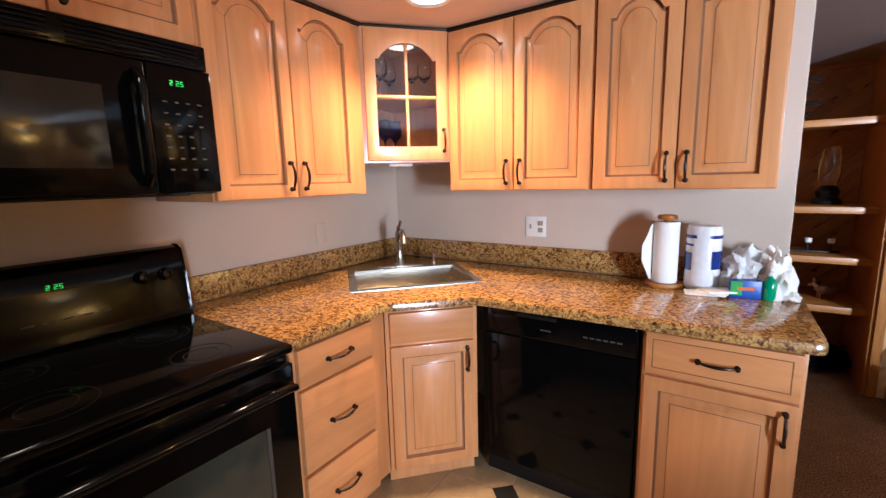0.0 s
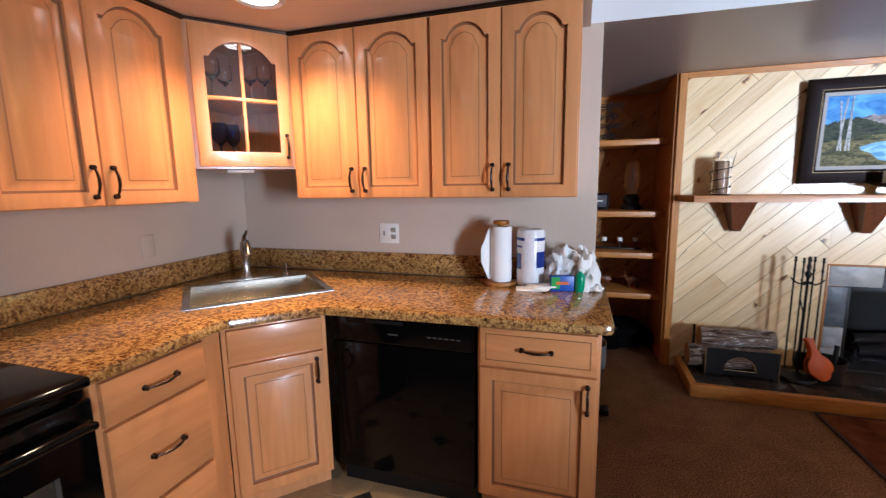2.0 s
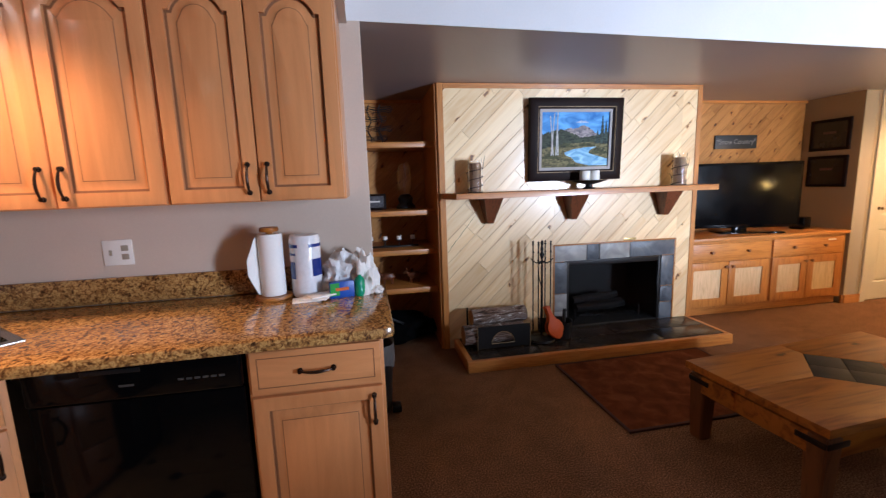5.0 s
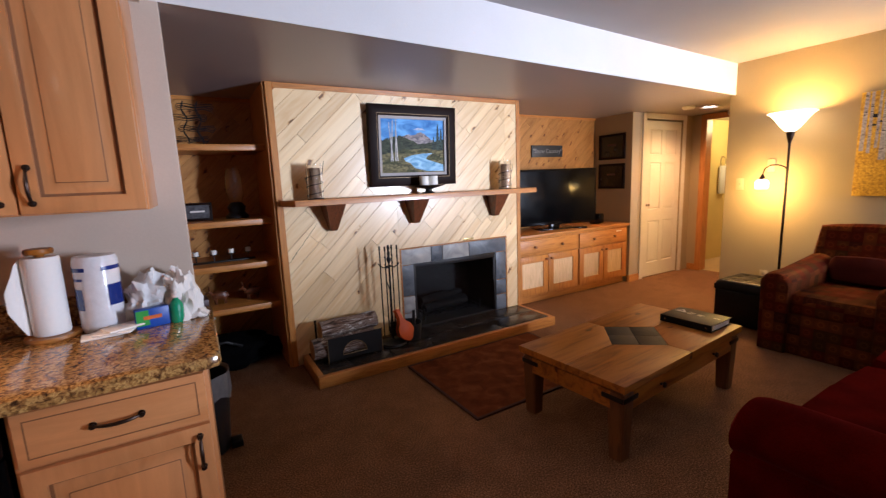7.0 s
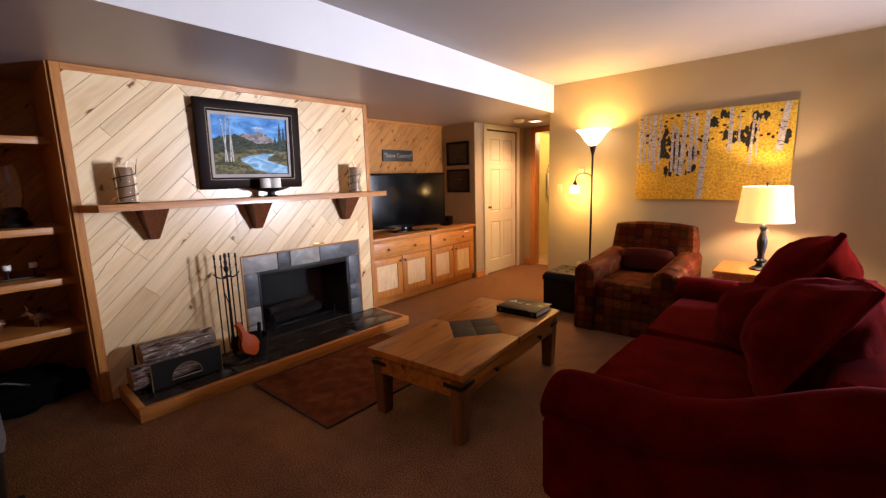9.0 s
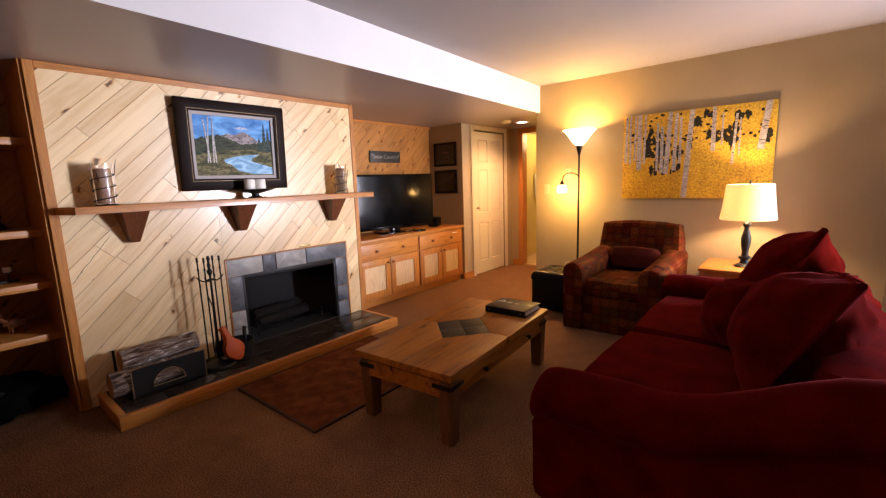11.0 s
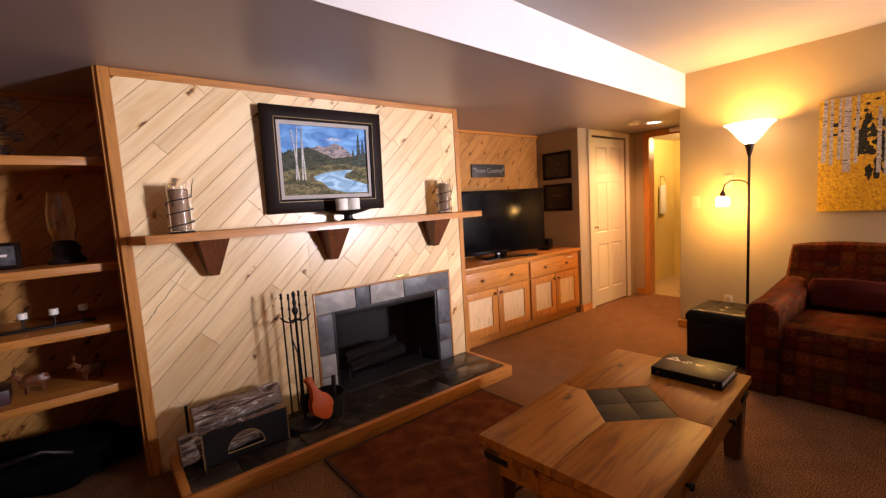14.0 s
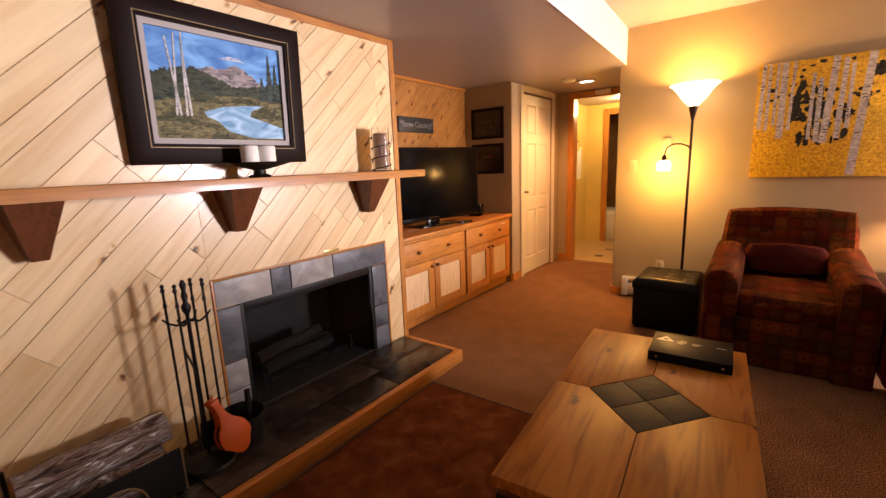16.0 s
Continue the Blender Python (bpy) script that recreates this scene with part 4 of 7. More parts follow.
part("grate", bm, M_IRON, fp)
gr = thing("firewood", pose(2.5, PY + 0.24, 0.15), "charred logs on the iron grate", "firewood")
M_CHAR = plain("charred_bark", (0.006, 0.005, 0.0045), 0.9, vary=0.5, fine=60, bump=0.9, dist=0.005)
for i, (x, y, z, a, r) in enumerate(((0, -0.05, 0.045, 4, 0.04), (0.02, 0.05, 0.045, -6, 0.045), (-0.03, 0.0, 0.12, 10, 0.038))):
    bm = tube(bmesh.new(), [(-0.26, 0, 0), (-0.1, 0.006, 0.004), (0.08, -0.004, 0), (0.26, 0.004, 0.003)], [r * 0.95, r, r * 0.97, r * 0.9], 10)
    part("log", swing(bm, pose(x, y, z, 0, 0, a)), M_CHAR, gr)
part("label_plate", B(2.60, 2.72, -0.016, -0.0135, 0.852, 0.872, bev=0.001), plain("brass_plate", (0.5, 0.36, 0.14), 0.35, 0.7, bump=0), fp, "small brass plate")

# hearth
hr = thing("hearth", pose(0, 0, 0), "low slate-tiled hearth with a pine edge", "hearth")
HX0, HX1, HY0 = 1.02, 3.30, 3.29
part("core", B(HX0 + 0.03, HX1 - 0.03, HY0 + 0.03, PY, 0, HZ - 0.012), M_SLATE, hr)
xs = [HX0 + 0.045, 1.36, 1.70, 2.05, 2.40, 2.76, HX1 - 0.045]
for i in range(6):
    for y0, y1 in ((HY0 + 0.047, 3.555), (3.559, PY - 0.021)):
        x0 = xs[i] - (0.06 if y0 < 3.4 and i > 0 else 0)
        x1 = xs[i + 1] - (0.06 if y0 < 3.4 and i < 5 else 0)
        part("tile", B(x0 + 0.002, x1 - 0.002, y0, y1, HZ - 0.012, HZ - 0.001 + 0.002 * ((i * 7) % 3), bev=0.002), M_SLATE, hr)
for nm, a in (("edge_front", (HX0, HX1, HY0, HY0 + 0.045, 0, HZ)), ("edge_end", (HX0, HX0 + 0.045, HY0 + 0.046, PY - 0.021, 0, HZ)), ("edge_end", (HX1 - 0.045, HX1, HY0 + 0.046, PY - 0.021, 0, HZ))):
    part(nm, B(*a, bev=0.006), M_PINE_TRIM_X, hr, "pine edge board")

# mantel shelf
mt = thing("mantel", pose(0, 0, 0), "pine mantel shelf on three wedge brackets", "mantel")
bm = bmesh.new()
slab(bm, [[(0.965, 3.80), (1.03, 3.592), (3.345, 3.592), (3.345, 3.808), (0.965, 3.808)]], 1.282, 1.328, 0.004)
part("shelf", bm, M_PINE_TRIM_X, mt)
for x in (1.345, 2.085, 2.965):
    bm = bmesh.new()
    a = [(x - 0.088, 3.807), (x - 0.078, 3.64), (x + 0.078, 3.64), (x + 0.088, 3.807)]
    b = [(x - 0.028, 3.807), (x - 0.025, 3.745), (x + 0.025, 3.745), (x + 0.028, 3.807)]
    skirt(bm, b, 1.07, a, 1.281)
    fill(bm, [b], 1.07, False)
    fill(bm, [a], 1.281)
    part("bracket", bm, M_DARKWOOD, mt, "red-stained wedge bracket", smooth=False)


def candle_jar(x, y, h, seed):
    t = thing("candle_holder", pose(x, y, 1.328, 0, 0, seed * 40), "glass hurricane candle holder in twisted iron", "candle holder", "candle holders on the mantel")
    part("cylinder", lathe(bmesh.new(), [(0.052, 0.006), (0.056, 0.006), (0.056, h), (0.053, h), (0.053, 0.01)], 24), M_GLASS, t)
    part("candle", lathe(bmesh.new(), [(0.046, 0.012), (0.046, h * 0.86), (0.038, h * 0.88), (0.0, h * 0.86)], 20), plain("ivory_wax", (0.40, 0.25, 0.14), 0.5, vary=0.1, bump=0.1), t, "ivory candle")
    bm = bmesh.new()
    pts = [(0.061 * math.cos(a), 0.061 * math.sin(a), 0.004 + (h * 0.78) * i / 60) for i, a in ((i, i * 0.33) for i in range(61))]
    rod(bm, pts, 0.003)
    rod(bm, [(0.06 * math.cos(a * 0.3927), 0.06 * math.sin(a * 0.3927), 0.004) for a in range(17)], 0.0035)
    for k in range(4):
        a = k * 1.7
        z = h * (0.2 + 0.17 * k)
        c0 = Vector((0.061 * math.cos(a), 0.061 * math.sin(a), z))
        rod(bm, [c0, c0 * 1.15 + Vector((0, 0, 0.03)), c0 * 1.35 + Vector((0.012, 0.01, 0.035))], [0.003, 0.0025, 0.001])
    part("iron_vine", bm, M_IRON, t, "twisted black iron vine")


candle_jar(1.205, 3.685, 0.265, 1)
candle_jar(3.03, 3.69, 0.27, 3)
bw = thing("candle_bowl", pose(2.17, 3.665, 1.328), "black pedestal bowl with two white candles", "bowl")
part("bowl", lathe(bmesh.new(), [(0.05, 0.0), (0.055, 0.006), (0.03, 0.015), (0.028, 0.035), (0.09, 0.05), (0.145, 0.066), (0.148, 0.07), (0.09, 0.058), (0.0, 0.05)], 28), M_IRON, bw)
M_WAX = plain("white_wax", (0.8, 0.77, 0.7), 0.45, vary=0.05, bump=0.1)
for x, y in ((-0.04, 0.0), (0.045, -0.005)):
    part("candle", lathe(bmesh.new(), [(0.038, 0.053), (0.04, 0.058), (0.04, 0.142), (0.036, 0.147), (0.0, 0.143)], 20, x, y), M_WAX, bw, "white pillar candle")

# landscape painting
pw, ph = 0.83, 0.67
pa = thing("painting", pose(1.685, 3.802, 1.40, 2.5, 0, 0), "framed oil painting of a mountain lake", "painting")
M_FRAME = plain("dark_walnut_frame", (0.012, 0.005, 0.0035), 0.5, vary=0.2, bump=0.2, spec=0.08)
M_LINER = plain("linen_liner", (0.40, 0.37, 0.35), 0.8, vary=0.06, fine=300, bump=0.4)
M_GILT = plain("gilt_line", (0.26, 0.17, 0.08), 0.45, 0.3, bump=0.1)
o0 = rect(0, 0, pw, ph)
bm = bmesh.new()
slab(bm, [o0, inset(o0, 0.07)], 0.0, 0.045, 0.014)
part("frame", upright(bm), M_FRAME, pa)
bm = bmesh.new()
slab(bm, [inset(o0, 0.069), inset(o0, 0.074)], 0.004, 0.044, 0.002)
part("gilt_lip", upright(bm), M_GILT, pa)
bm = bmesh.new()
slab(bm, [inset(o0, 0.074), inset(o0, 0.088)], 0.003, 0.036, 0.003)
part("inner_frame", upright(bm), M_FRAME, pa)
bm = bmesh.new()
slab(bm, [inset(o0, 0.088), inset(o0, 0.112)], 0.002, 0.024)
part("liner", upright(bm), M_LINER, pa)


def oil(name, lo, hi, scale=14):
    m, n, l, b = tree(name)
    vec = mapped(n, l, (1, 1, 2.2))
    l.new(ramp(n, l, noise_node(n, l, vec, scale, 6, 1.2), [(0.32, [v * 0.65 for v in lo]), (0.68, [min(1, v * 0.95) for v in hi])]), b.inputs["Base Color"])
    b.inputs["Roughness"].default_value = 0.55
    b.inputs["Specular IOR Level"].default_value = 0.15
    relief(n, l, b, noise_node(n, l, vec, 70, 4), 0.4, 0.002)
    return m


def daub(name, outline, material, depth):
    bm = bmesh.new()
    slab(bm, [outline], 0.0, depth)
    part(name, upright(bm), material, pa, smooth=False)


def ragged(pts, amp, seed, n=10):
    """A line through points with an uneven hand-drawn run."""
    out = []
    for (xa, ya), (xb, yb) in zip(pts, pts[1:]):
        for i in range(n):
            u = i / n
            out.append((xa + (xb - xa) * u, ya + (yb - ya) * u + amp * noise.noise(Vector(((xa + (xb - xa) * u) * 45, seed, 0)))))
    return out + [pts[-1]]


ix0, ix1, iz0, iz1 = 0.112, pw - 0.112, 0.112, ph - 0.112
iw, ih = ix1 - ix0, iz1 - iz0


def at(u, v):
    return (ix0 + iw * u, iz0 + ih * v)


def strip(low, high, amp, seed):
    return [at(*p) for p in low] + [at(u, v) for u, v in ragged(high, amp, seed)][::-1]


daub("sky", [at(0, 0), at(1, 0), at(1, 1), at(0, 1)], oil("painted_sky", (0.05, 0.24, 0.68), (0.18, 0.48, 0.86), 5), 0.010)
daub("cloud", [at(*p) for p in ((0.50, 0.815), (0.56, 0.80), (0.63, 0.81), (0.70, 0.80), (0.66, 0.83), (0.635, 0.845), (0.61, 0.835), (0.58, 0.85), (0.54, 0.83))], oil("painted_cloud", (0.30, 0.45, 0.70), (0.66, 0.72, 0.8), 24), 0.0104)
daub("mountain", strip([(0.12, 0.45), (0.98, 0.45)], [(0.12, 0.6), (0.28, 0.66), (0.42, 0.72), (0.5, 0.70), (0.62, 0.77), (0.72, 0.70), (0.82, 0.6), (0.98, 0.55)], 0.03, 2.0), oil("painted_rock", (0.09, 0.09, 0.12), (0.42, 0.36, 0.35), 22), 0.0108)
daub("far_wood", strip([(0, 0.25), (1, 0.25)], [(0, 0.60), (0.15, 0.66), (0.3, 0.69), (0.45, 0.62), (0.6, 0.54), (0.72, 0.56), (0.85, 0.6), (1, 0.62)], 0.06, 3.0), oil("painted_forest", (0.008, 0.016, 0.012), (0.06, 0.075, 0.04), 26), 0.0112)
daub("meadow", strip([(0, 0), (1, 0)], [(0, 0.34), (0.25, 0.40), (0.5, 0.44), (0.75, 0.46), (1, 0.42)], 0.03, 5.0), oil("painted_meadow", (0.035, 0.035, 0.014), (0.24, 0.21, 0.09), 24), 0.0116)
daub("lake", [at(*p) for p in ((0.34, 0.27), (0.48, 0.33), (0.66, 0.36), (0.82, 0.37), (0.72, 0.31), (0.70, 0.25), (0.86, 0.19), (0.99, 0.14), (0.99, 0.02), (0.72, 0.02), (0.52, 0.08), (0.44, 0.18), (0.36, 0.22))], oil("painted_water", (0.10, 0.36, 0.66), (0.40, 0.66, 0.85), 9), 0.0120)
M_BUSH = oil("painted_bush", (0.012, 0.02, 0.010), (0.10, 0.10, 0.035), 34)
for u0, u1, v, h, sd_ in ((0.26, 0.50, 0.36, 0.10, 1.0), (0.55, 0.80, 0.38, 0.07, 4.0), (0.72, 1.0, 0.24, 0.12, 7.0), (0.0, 0.30, 0.16, 0.10, 9.0), (0.36, 0.56, 0.0, 0.07, 12.0)):
    daub("bush", strip([(u0, v), (u1, v)], [(u0, v + 0.01), (u0 * 0.7 + u1 * 0.3, v + h), (u0 * 0.3 + u1 * 0.7, v + h * 0.7), (u1, v + 0.015)], 0.04, sd_), M_BUSH, 0.0122)
M_BARKPAINT = oil("painted_birch", (0.34, 0.36, 0.38), (0.72, 0.7, 0.66), 40)
for u, lean, h in ((0.14, 0.04, 0.98), (0.17, -0.05, 0.93), (0.21, 0.02, 1.0), (0.24, -0.015, 0.9)):
    daub("birch", [at(u, 0.22), at(u + 0.016, 0.22), at(u + lean + 0.010, h), at(u + lean, h)], M_BARKPAINT, 0.0124)
for u, h in ((0.90, 0.93), (0.955, 0.84), (0.83, 0.68)):
    tri = [at(u - 0.005, 0.42)]
    right, left = [], []
    for i in range(7):
        v = 0.45 + (h - 0.45) * i / 7
        w = 0.045 * (1 - i / 7.5)
        right += [at(u + w, v), at(u + w * 0.45, v + (h - 0.45) / 8)]
        left += [at(u - w, v), at(u - w * 0.45, v + (h - 0.45) / 8)]
    daub("pine", [at(u, 0.42), *right, at(u, h), *left[::-1]], oil("painted_pine", (0.01, 0.02, 0.02), (0.06, 0.09, 0.07), 30), 0.0128)

# fire tools
ft = thing("fireplace_tools", pose(1.725, 3.585, HZ) @ Matrix.Scale(1.12, 4), "black wrought iron fireplace tool set on its stand", "fireplace tools")
part("base", lathe(bmesh.new(), [(0.09, 0.0), (0.10, 0.008), (0.095, 0.02), (0.03, 0.03), (0.012, 0.04)], 24), M_IRON, ft)
part("post", lathe(bmesh.new(), [(0.008, 0.03), (0.007, 0.62), (0.015, 0.635), (0.018, 0.65), (0.008, 0.668), (0.012, 0.69), (0.007, 0.71), (0.012, 0.735), (0.005, 0.752)], 12), M_IRON, ft)
bm = bmesh.new()
HOOKS = ((-0.062, 0.016), (-0.038, -0.026), (0.036, 0.026), (0.060, -0.016))
for hx, hy in HOOKS:
    rod(bm, [(0, 0, 0.60), (hx * 0.6, hy * 0.6, 0.585), (hx, hy, 0.60), (hx * 1.25, hy * 1.25, 0.62)], [0.006, 0.005, 0.005, 0.003])
part("hook_ring", bm, M_IRON, ft)
for k, nm in enumerate(("poker", "tongs", "shovel", "brush")):
    cx, cy = HOOKS[k]
    bm = rod(bmesh.new(), [(cx, cy, 0.11), (cx, cy, 0.66)], 0.0046)
    lathe(bm, [(0.0, 0.655), (0.008, 0.663), (0.0045, 0.68), (0.0045, 0.715), (0.009, 0.722), (0.005, 0.732), (0.008, 0.742), (0.0, 0.75)], 10, cx, cy)
    if nm == "shovel":
        box(bm, cx - 0.045, cx + 0.045, cy - 0.008, cy + 0.004, 0.05, 0.16, bev=0.004)
    elif nm == "brush":
        lathe(bm, [(0.022, 0.04), (0.03, 0.06), (0.026, 0.12), (0.01, 0.14)], 12, cx, cy)
    elif nm == "poker":
        rod(bm, [(cx, cy, 0.12), (cx, cy, 0.06), (cx + 0.02, cy, 0.05)], [0.0055, 0.005, 0.002])
    else:
        rod(bm, [(cx, cy, 0.5), (cx + 0.022, cy, 0.42), (cx + 0.02, cy, 0.2), (cx, cy, 0.08)], 0.004)
    part(nm, bm, M_IRON, ft)
be = thing("bellows", pose(1.83, 3.52, HZ + 0.03, -14, -16, 8) @ Matrix.Scale(0.86, 4), "orange-red leather fireplace bellows leaning upright", "bellows")
M_ORANGE = plain("orange_lacquer", (0.52, 0.085, 0.010), 0.45, vary=0.1, bump=0.1, spec=0.2)
shape = [(0.082 * math.sin(a * 0.2618) * (1 if math.cos(a * 0.2618) < 0.4 else 0.8), 0.10 - 0.10 * math.cos(a * 0.2618)) for a in range(0, 11)]
outl = [(x, y) for x, y in shape] + [(0.022, 0.235), (0.020, 0.30), (0.026, 0.325), (-0.026, 0.325), (-0.020, 0.30), (-0.022, 0.235)] + [(-x, y) for x, y in shape[::-1][:-1]]
for z0, z1, m_ in ((0.0, 0.012, M_ORANGE), (0.05, 0.062, M_ORANGE)):
    bm = bmesh.new()
    slab(bm, [outl], z0, z1, 0.004)
    part("board", upright(bm), m_, be)
bm = bmesh.new()
slab(bm, [inset(outl[:11] + outl[-10:], 0.008)], 0.012, 0.05)
part("leather", upright(bm), M_LEATHER, be)
bu = thing("ash_bucket", pose(1.895, 3.60, HZ), "small black iron ash bucket", "bucket")
part("pail", lathe(bmesh.new(), [(0.075, 0.0), (0.085, 0.005), (0.10, 0.15), (0.104, 0.152), (0.098, 0.15), (0.08, 0.01), (0.0, 0.008)], 24), M_IRON, bu)
part("scoop", rod(bmesh.new(), [(0.03, 0.0, 0.01), (0.05, 0.02, 0.24)], [0.018, 0.014], 10), M_IRON, bu)

# log holder
lh = thing("log_holder", pose(1.12, 3.50, HZ, 0, 0, 0), "black log holder with an arched opening", "log holder")
bm = bmesh.new()
op = [(0.13 + 0.11 + 0.095 * math.cos(math.pi * i / 14), 0.045 + 0.095 * math.sin(math.pi * i / 14)) for i in range(15)]
slab(bm, [rect(0.03, 0.01, 0.47, 0.19), op], 0.0, 0.006)
front = part("front_plate", upright(bm), M_IRON, lh)
bm = bmesh.new()
rod(bm, [(x, -0.007, z) for x, z in op] + [(op[0][0], -0.007, op[0][1])], 0.0035)
part("brass_edge", bm, M_GILT, front, "brass edging")
for x in (0.03, 0.47):
    part("brass_strip", rod(bmesh.new(), [(x, -0.006, 0.0), (x, -0.006, 0.195)], 0.0035), M_GILT, front, "brass edging")
bm = bmesh.new()
slab(bm, [rect(0.03, 0.01, 0.47, 0.19)], 0.0, 0.006)
part("back_plate", swing(upright(bm), pose(0, 0.22, 0)), M_IRON, lh)
for x in (0.05, 0.45):
    part("side_bar", B(x - 0.012, x + 0.012, 0.0, 0.215, 0.0, 0.02, bev=0.003), M_IRON, lh)
part("upright", rod(bmesh.new(), [(0.0, 0.21, 0.0), (0.0, 0.21, 0.29)], 0.008), M_IRON, lh)


def bark():
    m, n, l, b = tree("grey_bark")
    vec = mapped(n, l, (2.2, 12, 12))
    a = noise_node(n, l, vec, 2.2, 9, 2.0)
    l.new(ramp(n, l, a, [(0.36, (0.02, 0.012, 0.008)), (0.45, (0.12, 0.065, 0.04)), (0.52, (0.26, 0.21, 0.18)), (0.58, (0.10, 0.055, 0.035)), (0.66, (0.62, 0.6, 0.56))]), b.inputs["Base Color"])
    b.inputs["Roughness"].default_value = 0.9
    relief(n, l, b, a, 1.0, 0.012)
    return m


M_BARK = bark()
M_ENDGRAIN = plain("cut_log_end", (0.42, 0.22, 0.08), 0.7, vary=0.25, coarse=18, bump=0.3)


def log(x, y, z, length, r, turn, seed, dy=0.0):
    t = thing("log", pose(x, y, z, 0, 0, turn), "split log with flaking grey bark", "firewood", "logs in the holder")
    bm = bmesh.new()
    n, k = 14, 16
    rings = [[bm.verts.new((length * (i / n - 0.5), r * (1 + 0.16 * noise.noise(Vector((i * 0.35, math.cos(a) * 1.6 + seed, math.sin(a) * 1.6)))) * math.cos(a), r * (1 + 0.16 * noise.noise(Vector((i * 0.35, math.cos(a) * 1.6 + seed, math.sin(a) * 1.6)))) * math.sin(a))) for a in (2 * math.pi * j / k for j in range(k))] for i in range(n + 1)]
    for p, q in zip(rings, rings[1:]):
        for j in range(k):
            bm.faces.new((p[j], p[(j + 1) % k], q[(j + 1) % k], q[j]))
    part("bark", bm, M_BARK, t)
    for s, ring in ((-1, rings[0]), (1, rings[-1])):
        bm = bmesh.new()
        pts = [(length * 0.5 * s * 1.001, r * 0.98 * math.cos(a), r * 0.98 * math.sin(a)) for a in (2 * math.pi * j / k for j in range(k))]
        bm.faces.new([bm.verts.new(p) for p in pts])
        part("cut_end", bm, M_ENDGRAIN, t, "pale sawn end")


log(1.305, 3.59, HZ + 0.10, 0.50, 0.08, 0, 1.0)
log(1.36, 3.625, HZ + 0.235, 0.46, 0.066, 2, 4.0)

# ---------------------------------------------------------------- niches
bm = bmesh.new()
box(bm, -0.25, PX0, NB - 0.012, NB + 0.1, 0, ZS)
nw = structure("wall_niche_left", bm, M_PINE_TRIM, "diagonal pine boards behind the shelves", "wall")
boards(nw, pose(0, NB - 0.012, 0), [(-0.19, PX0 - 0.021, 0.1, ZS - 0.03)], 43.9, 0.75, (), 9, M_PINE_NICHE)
structure("trim_niche_top", B(-0.19, PX0 - 0.021, NB - 0.045, NB - 0.026, ZS - 0.03, ZS - 0.001), M_PINE_TRIM_X, "pine trim under the soffit", "trim")
structure("wall_niche_side", B(PX0 - 0.02, PX0 - 0.004, PY, NB - 0.013, 0, ZS), M_PINE_TRIM, "pine side board of the shelf niche", "wall")
structure("wall_niche_end", B(-0.35, -0.2, YB + 0.12, NB + 0.1, 0, ZS), M_PINE_TRIM, "pine end board of the shelf niche", "wall")
SH = (1.755, 1.195, 0.862, 0.528)
for z in SH:
    s = thing("shelf", pose(0, 0, z), "thick pine shelf in the niche", "shelf", "niche shelves")
    part("board", B(-0.198, PX0 - 0.021, 3.965, NB - 0.028, -0.035, -0.001, bev=0.002), M_PINE_TRIM_X, s)
    part("nosing", B(-0.198, PX0 - 0.021, 3.94, 3.964, -0.045, 0.0, bev=0.003), M_PINE_TRIM_X, s)

wr = thing("wine_rack", pose(0.46, 4.22, SH[0]) @ Matrix.Diagonal((0.72, 0.72, 0.94, 1)), "black wire wine rack on the top shelf", "wine rack")
bm = bmesh.new()
for y in (-0.07, 0.07):
    for x in (-0.065, 0.065):
        rod(bm, [(x + 0.022 * math.sin(i * 0.75), y, 0.004 + i * 0.0205) for i in range(18)], 0.0045)
    for k in range(4):
        z, sh_ = 0.045 + 0.085 * k, 0.035 * (1 if k % 2 else -1)
        loop = [(0.0, z), (0.09, z + 0.012), (0.15, z - 0.004), (0.175, z + 0.014), (0.16, z + 0.036), (0.10, z + 0.032), (0.0, z + 0.022), (-0.09, z + 0.034), (-0.15, z + 0.03), (-0.17, z + 0.012), (-0.145, z - 0.002), (-0.08, z + 0.008), (0.0, z)]
        rod(bm, [(x + sh_, y, zz) for x, zz in loop], 0.0036)
for x, z in ((-0.065, 0.006), (0.065, 0.006), (-0.065, 0.345), (0.065, 0.345)):
    rod(bm, [(x, -0.07, z), (x, 0.07, z)], 0.004)
part("wire_frame", bm, M_IRON, wr)
lt = thing("oil_lamp", pose(0.70, 4.25, SH[1]), "clear glass hurricane lamp on a dark base", "lamp")
part("base", lathe(bmesh.new(), [(0.085, 0), (0.088, 0.02), (0.06, 0.05), (0.07, 0.09), (0.05, 0.12), (0.03, 0.13)], 22), M_IRON, lt)
part("chimney", lathe(bmesh.new(), [(0.045, 0.125), (0.065, 0.2), (0.062, 0.3), (0.045, 0.40), (0.043, 0.40), (0.06, 0.3), (0.063, 0.2), (0.043, 0.126)], 22), M_GLASS, lt)
cf = thing("small_frame", pose(0.42, 4.20, SH[1], -8, 0, -6), "small dark framed sign on a shelf", "picture frame")
part("frame", B(-0.10, 0.10, -0.01, 0.01, 0, 0.14, bev=0.003), M_FRAME, cf)
part("print", B(-0.08, 0.08, -0.0125, -0.0105, 0.02, 0.12), plain("grey_photo", (0.12, 0.12, 0.13), 0.3, vary=0.5, coarse=30, bump=0), cf)
part("line", B(-0.05, 0.05, -0.0138, -0.0128, 0.065, 0.078), M_WHITE, cf)
tw = thing("antler_branch", pose(0.12, 4.15, SH[1]), "small dark twig ornament on a shelf", "ornament")
